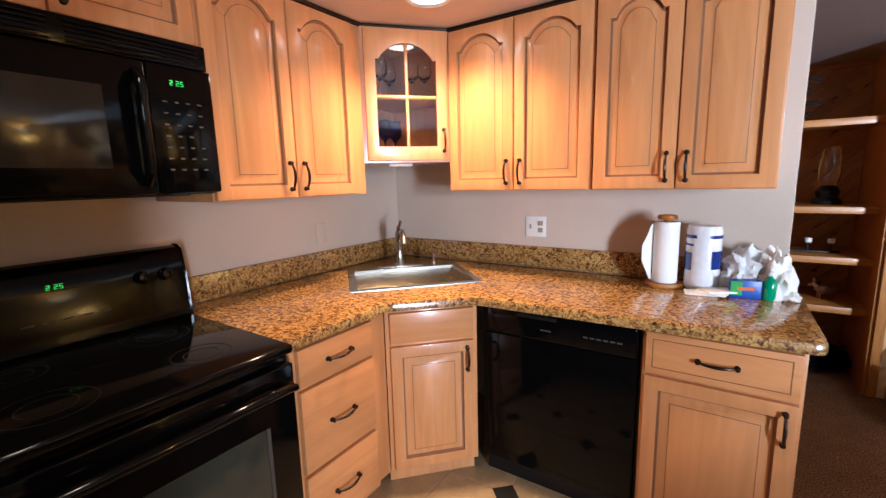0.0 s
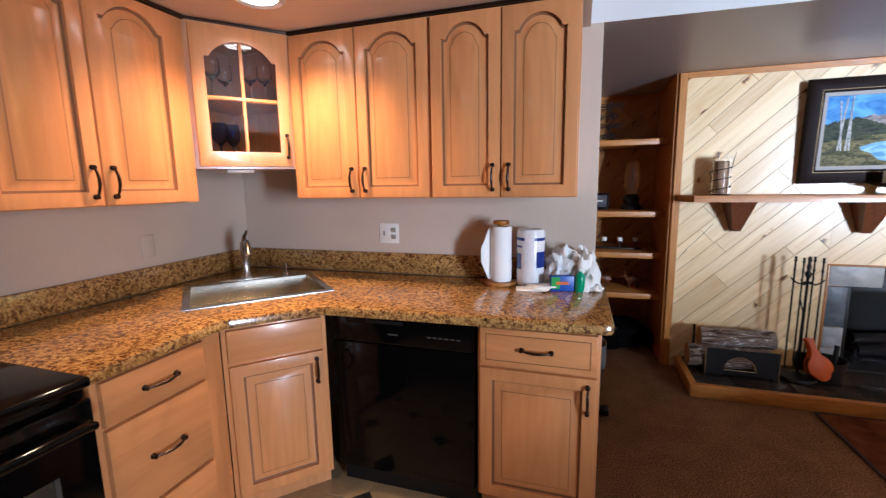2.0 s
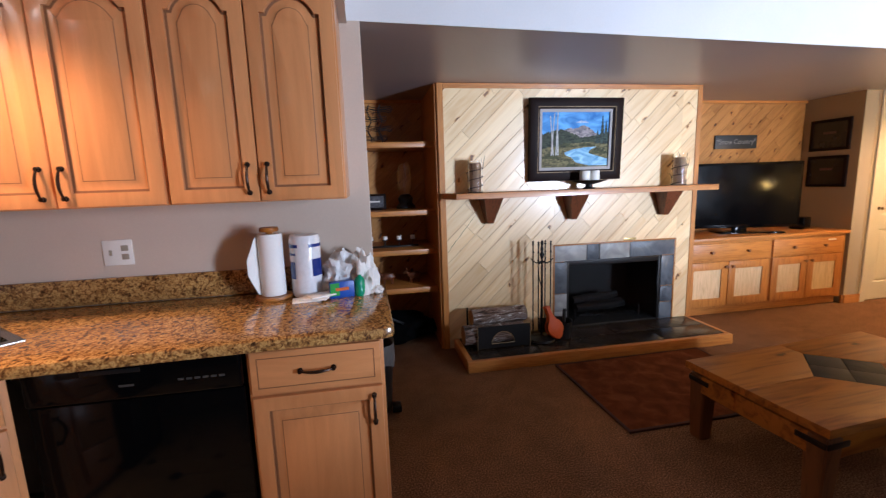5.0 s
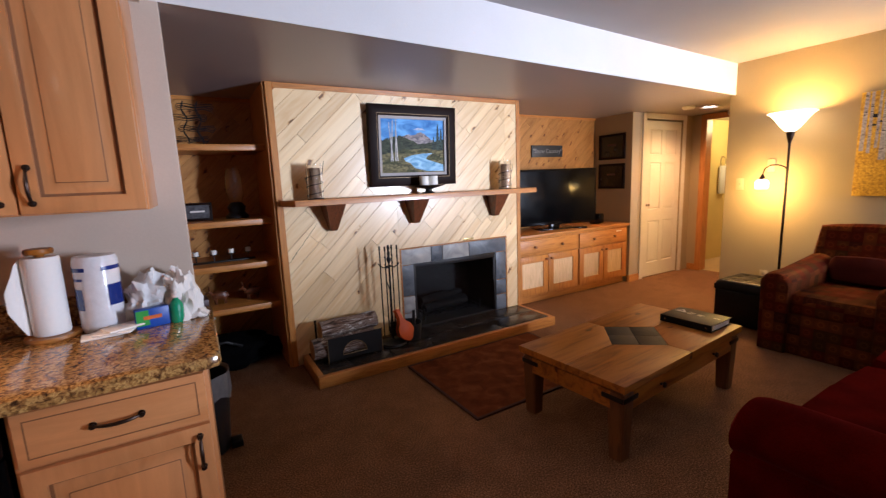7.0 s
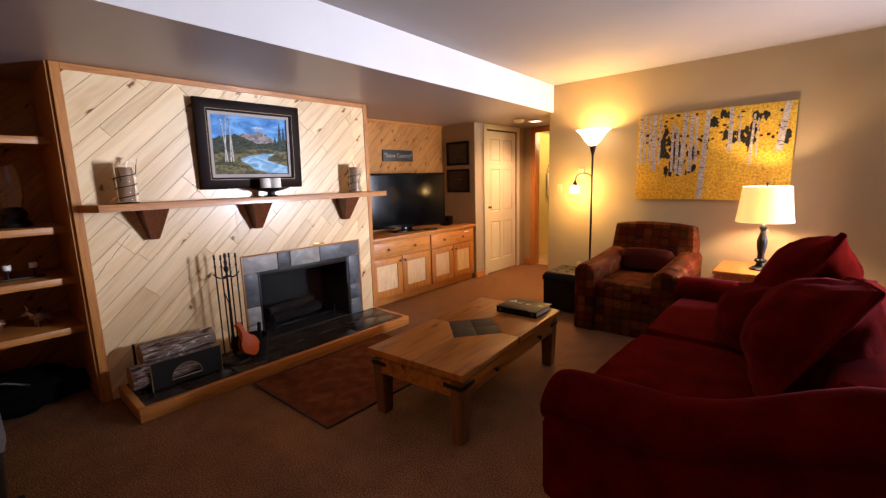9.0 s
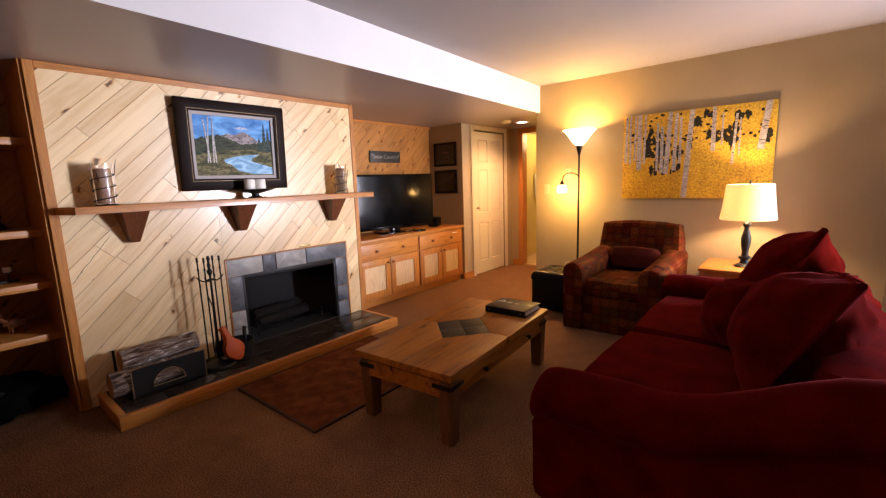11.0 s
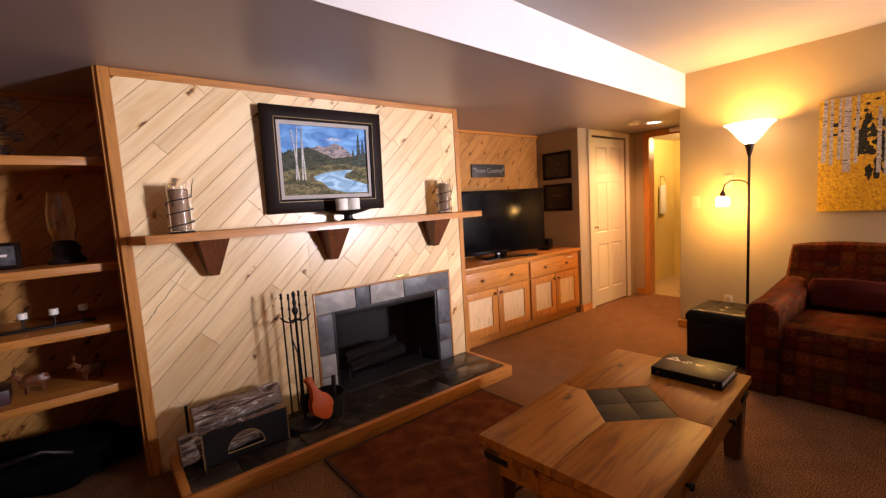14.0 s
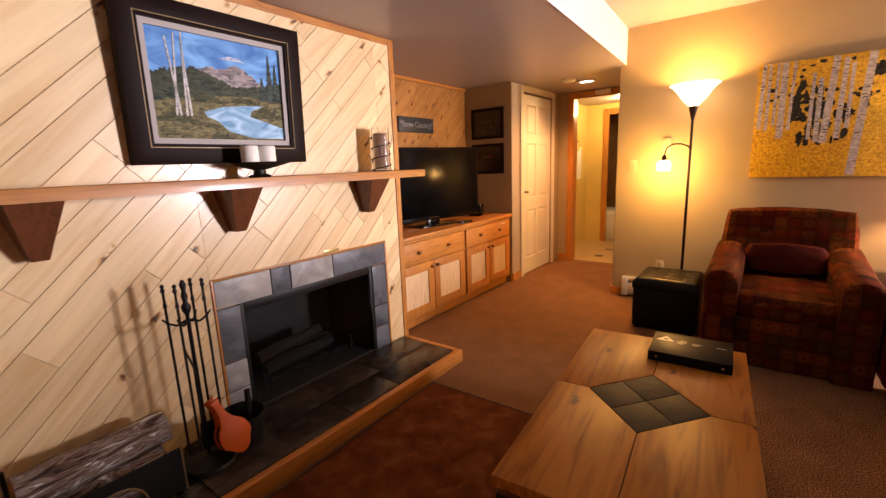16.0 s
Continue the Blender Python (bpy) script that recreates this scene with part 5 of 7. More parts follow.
bm = rod(bmesh.new(), [(-0.1, 0, 0.06), (0, 0, 0.02), (0.12, -0.02, 0.008)], [0.003, 0.006, 0.004])
rod(bm, [(-0.02, 0, 0.03), (-0.06, -0.02, 0.09)], [0.004, 0.002])
part("twig", bm, M_IRON, tw)
tr = thing("candle_stand", pose(0.43, 4.16, SH[2], 0, 0, 0), "long black candle stand with six tealights", "candle holder")
bm = B(-0.36, 0.36, -0.03, 0.03, 0.0, 0.012, bev=0.003)
part("base_bar", bm, M_IRON, tr)
for i in range(6):
    x = -0.31 + 0.124 * i
    part("cup", lathe(bmesh.new(), [(0.005, 0.012), (0.004, 0.055), (0.03, 0.062), (0.032, 0.066), (0.0, 0.064)], 14, x, 0), M_IRON, tr)
    part("tealight", lathe(bmesh.new(), [(0.021, 0.065), (0.021, 0.098), (0.0, 0.096)], 14, x, 0), M_WAX, tr, "white candle")
for i, x in enumerate((0.50, 0.74)):
    mo = thing("moose_figure", pose(x, 4.15, SH[3]), "small dark carved moose ornament", "ornament", "moose ornaments")
    bm = crumple(0, 0, 0.07, 0.06, 0.022, 0.03, 0.3, 2.0 + i)
    for lx in (-0.04, -0.03, 0.03, 0.04):
        rod(bm, [(lx, 0.008 * (1 if lx in (-0.04, 0.04) else -1), 0.0), (lx, 0.0, 0.06)], [0.005, 0.008])
    rod(bm, [(-0.05, 0, 0.08), (-0.075, 0, 0.105), (-0.10, 0, 0.09)], [0.014, 0.014, 0.009])
    for s in (-1, 1):
        rod(bm, [(-0.075, 0, 0.115), (-0.07, s * 0.025, 0.13), (-0.075, s * 0.04, 0.15)], [0.004, 0.007, 0.002])
    part("figure", bm, M_DARKWOOD, mo)
gm = thing("game_box", pose(0.22, 4.12, SH[3], 0, 0, 4), "long dark boxed board game lying flat", "box")
part("carton", B(-0.19, 0.19, -0.10, 0.10, 0, 0.075, bev=0.003), plain("dark_carton", (0.05, 0.015, 0.02), 0.4, vary=0.3, bump=0), gm)
part("print", B(-0.15, 0.15, -0.1015, -0.1005, 0.02, 0.05), plain("mauve_print", (0.3, 0.12, 0.14), 0.4, vary=0.4, coarse=30, bump=0), gm)
bk = thing("book", pose(-0.02, 4.10, SH[3]), "tall pale book standing on a shelf", "book")
part("cover", B(-0.015, 0.015, -0.08, 0.08, 0, 0.22, bev=0.002), M_GREYPRINT, bk)
plate("outlet", pose(0.42, NB - 0.028, 0.36), 0.075, 0.118, "white duplex outlet under the shelves", [(0, 0.022, 0.03, 0.028), (0, -0.022, 0.03, 0.028)])
dbg = thing("duffel_bag", pose(0.45, 4.22, 0.0), "black soft bag lying under the shelves", "bag")
part("bag", crumple(0, 0, 0.10, 0.46, 0.22, 0.13, 0.3, 5.0, 4), plain("black_nylon", (0.003, 0.003, 0.0032), 0.8, vary=0.3, fine=60, bump=0.5, dist=0.004, spec=0.05), dbg)
tc = thing("trash_can", pose(0.31, 2.945, 0) @ Matrix.Diagonal((0.95, 0.95, 1.18, 1)), "dark step trash can with a white liner", "trash can")
part("can", lathe(bmesh.new(), [(0.12, 0.0), (0.125, 0.005), (0.155, 0.37), (0.158, 0.375), (0.15, 0.37), (0.12, 0.02), (0.0, 0.015)], 28), plain("dark_plastic", (0.015, 0.015, 0.017), 0.4, bump=0.1), tc)
bm = bmesh.new()
n = 36
rg_ = [[bm.verts.new(((r + 0.004 * math.sin(9 * a) * k) * math.cos(a), (r + 0.004 * math.sin(9 * a) * k) * math.sin(a), z + 0.012 * k * math.sin(5 * a))) for a in (2 * math.pi * i / n for i in range(n))] for r, z, k in ((0.147, 0.30, 0), (0.152, 0.378, 0), (0.160, 0.385, 0.3), (0.160, 0.34, 0.8), (0.161, 0.27, 1.3))]
for a, b in zip(rg_, rg_[1:]):
    for i in range(n):
        bm.faces.new((a[i], a[(i + 1) % n], b[(i + 1) % n], b[i]))
part("pedal", B(0.125, 0.185, -0.10, -0.02, 0.012, 0.045, bev=0.006), M_IRON, tc, "black foot pedal")
part("liner", bm, plain("thin_grey_liner", (0.17, 0.175, 0.185), 0.35, vary=0.2, fine=30, bump=0.8, dist=0.006), tc, "thin white plastic liner folded over the rim")
part("strap", tube(bmesh.new(), [(-0.2, -0.16, 0.17), (-0.1, -0.21, 0.24), (0.05, -0.22, 0.25), (0.16, -0.17, 0.18)], 0.012, 8), M_IRON, dbg, "black carrying strap")

# media niche
bm = bmesh.new()
box(bm, PX1, 5.30, NB - 0.012, NB + 0.1, 0, ZS)
nw = structure("wall_niche_right", bm, M_PINE_TRIM, "diagonal pine boards behind the television", "wall")
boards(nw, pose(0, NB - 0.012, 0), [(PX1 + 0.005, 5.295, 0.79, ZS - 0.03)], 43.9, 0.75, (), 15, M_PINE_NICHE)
structure("trim_niche_top_2", B(PX1 + 0.005, 5.295, NB - 0.045, NB - 0.026, ZS - 0.03, ZS - 0.001), M_PINE_TRIM_X, "pine trim under the soffit", "trim")
structure("wall_media_side", B(5.30, 5.455, 3.95, NB + 0.1, 0, ZS, bev=0.003), M_WALL, "tan painted side wall of the media niche", "wall")
mc = thing("media_cabinet", pose(3.325, 3.965, 0), "knotty pine built-in media cabinet with doors and drawers", "cabinet")
MW = 1.945
part("body", B(0, MW, 0.004, NB - 0.03 - 3.965, 0.08, 0.755), M_PINE_TRIM, mc)
part("top", B(-0.005, MW + 0.02, -0.025, NB - 0.03 - 3.965, 0.757, 0.792, bev=0.004), M_PINE_TRIM_X, mc)
part("plinth", B(0, MW, 0.05, 0.5, 0.0, 0.079), M_PINE_TRIM_X, mc)
M_PALE = wood("pale_pine_panel", (0.74, 0.55, 0.32), (0.60, 0.42, 0.22), "z", 0.42, knots=3.0, vary=0.2)
M_KNOB = wood("brown_knob", (0.3, 0.13, 0.05), (0.2, 0.08, 0.03), "z", 0.35)
for x0, x1 in ((0.06, 1.0), (1.04, 1.90)):
    bm = bmesh.new()
    slab(bm, [rect(x0, 0.565, x1, 0.735)], 0.0, 0.018, 0.004)
    d = part("drawer", upright(bm), M_PINE_TRIM_X, mc)
    for k in (0.28, 0.72):
        bm = lathe(bmesh.new(), [(0.009, 0.0), (0.008, 0.012), (0.017, 0.02), (0.015, 0.028), (0.0, 0.031)], 14)
        part("knob", swing(bm, pose(x0 + (x1 - x0) * k, -0.018, 0.65, 90, 0, 0)), M_KNOB, d, "round brown knob")
    xm = (x0 + x1) / 2
    for a, b, side in ((x0, xm - 0.004, 1), (xm + 0.004, x1, -1)):
        bm = bmesh.new()
        hl = rect(a + 0.075, 0.185, b - 0.075, 0.475)
        slab(bm, [rect(a, 0.105, b, 0.55), hl], 0.0, 0.018, 0.003)
        d = part("door", upright(bm), M_PINE_TRIM, mc)
        part("panel", B(a + 0.07, b - 0.07, -0.008, 0.0, 0.18, 0.48), M_PALE, d, "pale knotty pine panel")
        bm = lathe(bmesh.new(), [(0.009, 0.0), (0.008, 0.012), (0.017, 0.02), (0.015, 0.028), (0.0, 0.031)], 14)
        part("knob", swing(bm, pose((b - 0.035) if side > 0 else (a + 0.035), -0.018, 0.50, 90, 0, 0)), M_KNOB, d, "round brown knob")
part("paper_tag", B(1.70, 1.80, -0.020, -0.0185, 0.70, 0.712), M_PAPER, mc, "white paper tag")

tv = thing("television", pose(4.22, 4.20, 0.792, 0, 0, -13), "black flat-screen television on the media cabinet", "television")
M_SCREEN = plain("dark_screen", (0.002, 0.002, 0.0022), 0.10, vary=0.05, bump=0, spec=0.10)
part("housing", B(-0.58, 0.58, 0.0, 0.05, 0.05, 0.725, bev=0.006), M_BLACK, tv)
part("screen", B(-0.555, 0.555, -0.003, -0.0005, 0.085, 0.70), M_SCREEN, tv, "switched-off dark screen")
part("neck", B(-0.07, 0.07, 0.02, 0.06, 0.012, 0.06, bev=0.004), M_BLACK, tv)
part("foot", B(-0.26, 0.26, -0.10, 0.14, 0.0, 0.012, bev=0.004), M_BLACK, tv)
bx_ = thing("cable_box", pose(4.98, 4.22, 0.792, 0, 0, 20), "small black loudspeaker beside the television", "speaker")
part("case", B(-0.09, 0.09, -0.07, 0.07, 0.0, 0.13, bev=0.02, seg=3), M_BLACK, bx_)
rc = thing("remote_control", pose(4.45, 4.02, 0.792, 0, 0, 70), "black remote control on the cabinet top", "remote")
part("case", B(-0.025, 0.025, -0.08, 0.08, 0, 0.018, bev=0.005), M_BLACK, rc)


def words(text, size, material, m, parent):
    cu = bpy.data.curves.new("lettering", "FONT")
    cu.body, cu.size, cu.extrude, cu.align_x, cu.align_y = text, size, 0.001, "CENTER", "CENTER"
    ob = new("lettering", cu)
    dg = bpy.context.evaluated_depsgraph_get()
    me = bpy.data.meshes.new_from_object(ob.evaluated_get(dg))
    bpy.data.objects.remove(ob)
    me.materials.clear()
    me.materials.append(material)
    t = new("lettering", me)
    t.parent, t.matrix_basis = parent, m
    return t


sg = thing("sign", pose(4.395, NB - 0.03, 1.75), "dark wooden sign lettered Snow Country", "sign")
part("board", B(-0.265, 0.265, -0.02, 0.0, -0.073, 0.073, bev=0.003), plain("dark_sign_board", (0.025, 0.03, 0.03), 0.5, vary=0.2, bump=0.2), sg)
M_LETTER = plain("pale_lettering", (0.28, 0.28, 0.26), 0.6, bump=0)
words("Snow Country", 0.075, M_LETTER, pose(0, -0.0215, 0.0, 90, 0, 0), sg)
for x in (-0.235, 0.235):
    bm = bmesh.new()
    for k in range(3):
        a = math.pi * k / 3
        rod(bm, [(x - 0.02 * math.cos(a), -0.0215, -0.02 * math.sin(a) + 0.02), (x + 0.02 * math.cos(a), -0.0215, 0.02 * math.sin(a) + 0.02)], 0.002, 5)
    part("snowflake", bm, M_LETTER, sg)
for zc in (1.785, 1.40):
    f = thing("wall_frame", pose(5.30, 4.25, zc, 0, 0, -90), "dark framed print with faint writing", "picture frame", "frames in the niche")
    o = rect(-0.205, -0.165, 0.205, 0.165)
    bm = bmesh.new()
    slab(bm, [o, inset(o, 0.03)], 0.0, 0.02, 0.004)
    part("frame", upright(bm), M_FRAME, f)
    part("print", B(-0.176, 0.176, -0.008, -0.001, -0.136, 0.136), plain("dark_print", (0.02, 0.014, 0.014), 0.25, vary=0.5, coarse=9, bump=0), f)
    part("line", B(-0.07, 0.06, -0.0095, -0.0085, 0.01, 0.035), plain("red_print_line", (0.07, 0.02, 0.02), 0.4, bump=0), f)

# ---------------------------------------------------------------- hall and bath
def six_panel(m, w, h, label, hand=1):
    d = thing("door_1", m, label, "door", kind="structure")
    holes = []
    for x0, x1 in ((0.10, w / 2 - 0.04), (w / 2 + 0.04, w - 0.10)):
        holes += [rect(x0, 0.20, x1, 0.78), rect(x0, 0.93, x1, 1.56), rect(x0, 1.66, x1, h - 0.11)]
    bm = bmesh.new()
    slab(bm, [rect(0, 0.01, w, h), *holes], 0.0, 0.02, 0.002)
    part("leaf", upright(bm), M_WHITE, d, smooth=False)
    for q in holes:
        bm = bmesh.new()
        skirt(bm, q, 0.019, inset(q, 0.012), 0.010)
        skirt(bm, inset(q, 0.012), 0.010, inset(q, 0.035), 0.017)
        fill(bm, [inset(q, 0.035)], 0.017)
        part("panel", upright(bm), M_WHITE, d, smooth=False)
    part("back", B(0, w, 0.001, 0.02, 0.01, h), M_WHITE, d)
    bm = lathe(bmesh.new(), [(0.03, 0), (0.03, 0.006), (0.012, 0.012), (0.012, 0.035), (0.027, 0.045), (0.025, 0.062), (0.0, 0.066)], 16)
    part("door_handle", swing(bm, pose(0.06 if hand < 0 else w - 0.06, -0.02, 1.0, 90, 0, 0) @ Matrix.Scale(0.6, 4)), M_STEEL, d, "small nickel knob")
    return d


HY = 3.95
bm = bmesh.new()
box(bm, 5.456, 5.57, HY, HY + 0.15, 0, ZS + 0.003)
box(bm, 6.385, 6.62, HY, HY + 0.15, 0, ZS + 0.003)
box(bm, 5.57, 6.385, HY, HY + 0.15, 2.125, ZS + 0.003)
structure("wall_hall_north", bm, M_WALL, "tan painted hall wall with a door", "wall")
six_panel(pose(5.585, HY + 0.03, 0), 0.785, 2.10, "white six-panel closet door, closed", -1)
bm = bmesh.new()
box(bm, 5.50, 5.57, HY - 0.016, HY - 0.001, 0, 2.19, bev=0.003)
box(bm, 6.385, 6.455, HY - 0.016, HY - 0.001, 0, 2.19, bev=0.003)
box(bm, 5.571, 6.384, HY - 0.016, HY - 0.001, 2.12, 2.19, bev=0.003)
structure("trim_closet_door", bm, M_WHITE, "pale painted door casing", "trim")
# end of the hall with the bathroom doorway
EX = 6.62
bm = bmesh.new()
box(bm, EX, EX + 0.12, 3.76, HY + 0.15, 0, ZS + 0.003)
box(bm, EX, EX + 0.12, 2.75, 2.99, 0, ZS + 0.003)
box(bm, EX, EX + 0.12, 2.99, 3.76, 2.125, ZS + 0.003)
structure("wall_hall_end", bm, M_WALL, "tan painted end wall of the hall", "wall")
bm = bmesh.new()
box(bm, EX - 0.016, EX - 0.001, 3.745, 3.82, 0, 2.185, bev=0.003)
box(bm, EX - 0.016, EX - 0.001, 2.93, 3.005, 0, 2.185, bev=0.003)
box(bm, EX - 0.016, EX - 0.001, 3.006, 3.744, 2.11, 2.185, bev=0.003)
box(bm, EX, EX + 0.13, 3.745, 3.76, 0, 2.11)
structure("trim_bath_door", bm, M_PINE_TRIM, "honey wood bathroom door casing", "trim")
structure("wall_hall_south", B(XE + 0.12, 9.3, 2.75, 2.87, 0, ZS + 0.003), M_WALL, "tan painted hall wall", "wall")
structure("wall_bath_north", B(EX + 0.12, 9.2, 4.10, 4.2, 0, ZS + 0.003), M_YELLOW, "yellow bathroom wall", "wall")
bm = bmesh.new()
box(bm, 8.2, 8.3, 3.80, 4.1, 0, ZS + 0.003)
box(bm, 8.2, 8.3, 2.87, 3.80, 2.05, ZS + 0.003)
structure("wall_bath_end", bm, M_YELLOW, "yellow bathroom partition with an opening", "wall")
bm = bmesh.new()
box(bm, 8.18, 8.199, 3.75, 3.84, 0, 2.12, bev=0.003)
box(bm, 8.18, 8.199, 2.90, 3.749, 2.03, 2.12, bev=0.003)
structure("trim_bath_inner", bm, M_PINE_TRIM, "honey wood casing inside the bathroom", "trim")
structure("wall_bath_far", B(9.2, 9.3, 2.87, 4.2, 0, ZS + 0.003), plain("brown_shower_tile", (0.16, 0.085, 0.04), 0.3, vary=0.3, bump=0.1), "brown tiled shower wall", "wall")
fl = structure("floor_bath", B(EX + 0.06, 9.2, 2.87, 4.1, 0.0, 0.006), M_TILE, "beige tiled bathroom floor", "floor")
for i in range(3):
    part("tile", B(7.0 + 0.5 * i, 7.1 + 0.5 * i, 3.45, 3.55, 0.006, 0.0075), M_BLACKTILE, fl)
bt = thing("bathtub", pose(8.75, 3.45, 0), "white bathtub beyond the inner doorway", "bathtub")
part("tub", B(-0.40, 0.40, -0.55, 0.60, 0, 0.48, bev=0.04, seg=3), M_WHITE, bt)
tb = thing("towel", pose(7.72, 4.10, 1.55), "white hand towel on a wall ring", "towel")
part("ring", rod(bmesh.new(), [(0.08 * math.cos(a * 0.3927), -0.035, 0.08 * math.sin(a * 0.3927)) for a in range(17)], 0.005), M_STEEL, tb)
part("post", rod(bmesh.new(), [(0, 0, 0.08), (0, -0.035, 0.08)], 0.01, 8), M_STEEL, tb)
bm = B(-0.09, 0.09, -0.055, -0.02, -0.50, -0.06, bev=0.012, seg=3)
part("cloth", bm, M_PAPER, tb, "hanging white towel")
hl_ = thing("ceiling_light", pose(5.92, 3.36, ZS + 0.003), "round recessed hall light, lit", "light")
part("trim_ring", lathe(bmesh.new(), [(0.075, -0.001), (0.105, -0.001), (0.102, -0.012), (0.08, -0.014)], 28, cap=False), M_WHITE, hl_)
part("bulb", lathe(bmesh.new(), [(0.0, -0.006), (0.075, -0.003), (0.073, -0.0008)], 24), M_BULB, hl_, "glowing bulb")
sdm = thing("smoke_detector", pose(5.66, 3.46, ZS + 0.003), "round white smoke detector on the soffit", "smoke detector")
part("cover", lathe(bmesh.new(), [(0.07, 0.0), (0.072, -0.012), (0.055, -0.035), (0.0, -0.038)][::-1], 24), M_WHITE, sdm)
cb = thing("door_chime", pose(EX - 0.001, 3.38, 2.16, 0, 0, -90), "small white chime box over the bathroom door", "chime")
part("case", B(-0.09, 0.09, -0.05, 0.0, -0.03, 0.025, bev=0.008), M_PLASTIC, cb)

# ---------------------------------------------------------------- skirting, switches
bm = bmesh.new()
box(bm, 5.28, 5.299, 3.95, 3.97, 0, 0.09)
box(bm, 5.299, 5.50, 3.935, 3.949, 0, 0.09, bev=0.002)
box(bm, EX - 0.014, EX - 0.001, 3.822, 3.93, 0, 0.09, bev=0.002)
structure("baseboard", bm, M_PINE_TRIM_X, "honey wood baseboard", "baseboard")
structure("baseboard_wall_end", B(XE - 0.014, XE + 0.12, 2.71, 2.884, 0, 0.075, bev=0.003), M_PINE_TRIM_X, "honey wood baseboard round the wall end", "baseboard")
ht = thing("baseboard_heater", pose(XE - 0.001, 2.70, 0.0, 0, 0, -90), "white electric baseboard heater", "heater")
part("back_plate", B(-0.0, 2.6, -0.02, 0.0, 0.02, 0.20, bev=0.003), M_WHITE, ht)
part("top_cover", B(-0.0, 2.6, -0.065, -0.0205, 0.175, 0.20, bev=0.006), M_WHITE, ht)
part("front_cover", B(-0.0, 2.6, -0.068, -0.055, 0.055, 0.14, bev=0.004), M_WHITE, ht)
part("fin_block", B(0.02, 2.58, -0.05, -0.0205, 0.08, 0.13), M_IRON, ht)
part("end_cap", B(-0.06, -0.001, -0.068, 0.0, 0.02, 0.20, bev=0.004), M_WHITE, ht)
plate("outlet", pose(XE, 2.44, 0.33, 0, 0, -90), 0.075, 0.118, "ivory duplex outlet behind the lamp", [(0, 0.022, 0.03, 0.028), (0, -0.022, 0.03, 0.028)], M_IVORY)
plate("light_switch", pose(XE, 2.72, 1.27, 0, 0, -90), 0.075, 0.118, "ivory light switch on the wall", [(0, 0, 0.012, 0.026)], M_IVORY)
tm = thing("thermostat", pose(XE, 2.44, 1.45, 0, 0, -90), "small ivory thermostat on the wall", "thermostat")
part("case", B(-0.035, 0.035, -0.025, 0, -0.06, 0.06, bev=0.006), M_IVORY, tm)

# ---------------------------------------------------------------- living room
def cushion(w, d, h, puff=0.35, seed=0.0, wrinkle=0.012, n=12, pinch=0.0, folds=0.0):
    """A stuffed cushion: a box grown round, with drawn-in corners and slack folds; centred, its faces bulging."""
    bm = bmesh.new()
    bmesh.ops.create_cube(bm, size=2.0)
    bmesh.ops.subdivide_edges(bm, edges=bm.edges[:], cuts=n, use_grid_fill=True)
    for v in bm.verts:
        x, y, z = v.co
        r2 = [1 - 0.5 * (a * a + b * b) + a * a * b * b / 3 for a, b in ((y, z), (x, z), (x, y))]
        s = Vector((x * math.sqrt(max(0.05, r2[0])), y * math.sqrt(max(0.05, r2[1])), z * math.sqrt(max(0.05, r2[2]))))
        o = Vector((x, y, z)).lerp(s, puff)
        if pinch:
            k = 1 + pinch * (abs(x) * abs(z)) ** 3
            o = Vector((o.x * k, o.y * (0.08 + 0.92 * (1 - abs(x) ** 3) * (1 - abs(z) ** 3)), o.z * k))
        q = Vector((o.x * w, o.y * d, o.z * h)) * 4.0 + Vector((seed * 3.1, seed, 0))
        f = wrinkle * (noise.noise(q) + 0.6 * noise.noise(q * 2.3))
        if folds:
            rim_ = max(abs(x), abs(z)) ** 2 * (1 - abs(y) * 0.2)
            ang = math.atan2(z, x) * 5.5
            f += folds * rim_ * (1 - max(abs(x), abs(z)) ** 12) * noise.noise(Vector((ang, max(abs(x), abs(z)) * 1.3, seed + (5 if y > 0 else 0))))
        v.co = Vector((o.x * w / 2, o.y * d / 2, o.z * h / 2)) + o.normalized() * f
    return bm


# sofa, facing the hearth
sf = thing("sofa", pose(3.15, 0.58, 0), "deep red velvet sofa with rolled arms", "sofa")
part("base", B(-1.04, 1.04, -0.46, 0.46, 0.06, 0.30, bev=0.02, seg=3), M_RED, sf)
part("back", swing(cushion(2.14, 0.28, 0.72, 0.35, 1.0, 0.014, 20), pose(0, -0.44, 0.44, 10, 0, 0)), M_RED, sf)


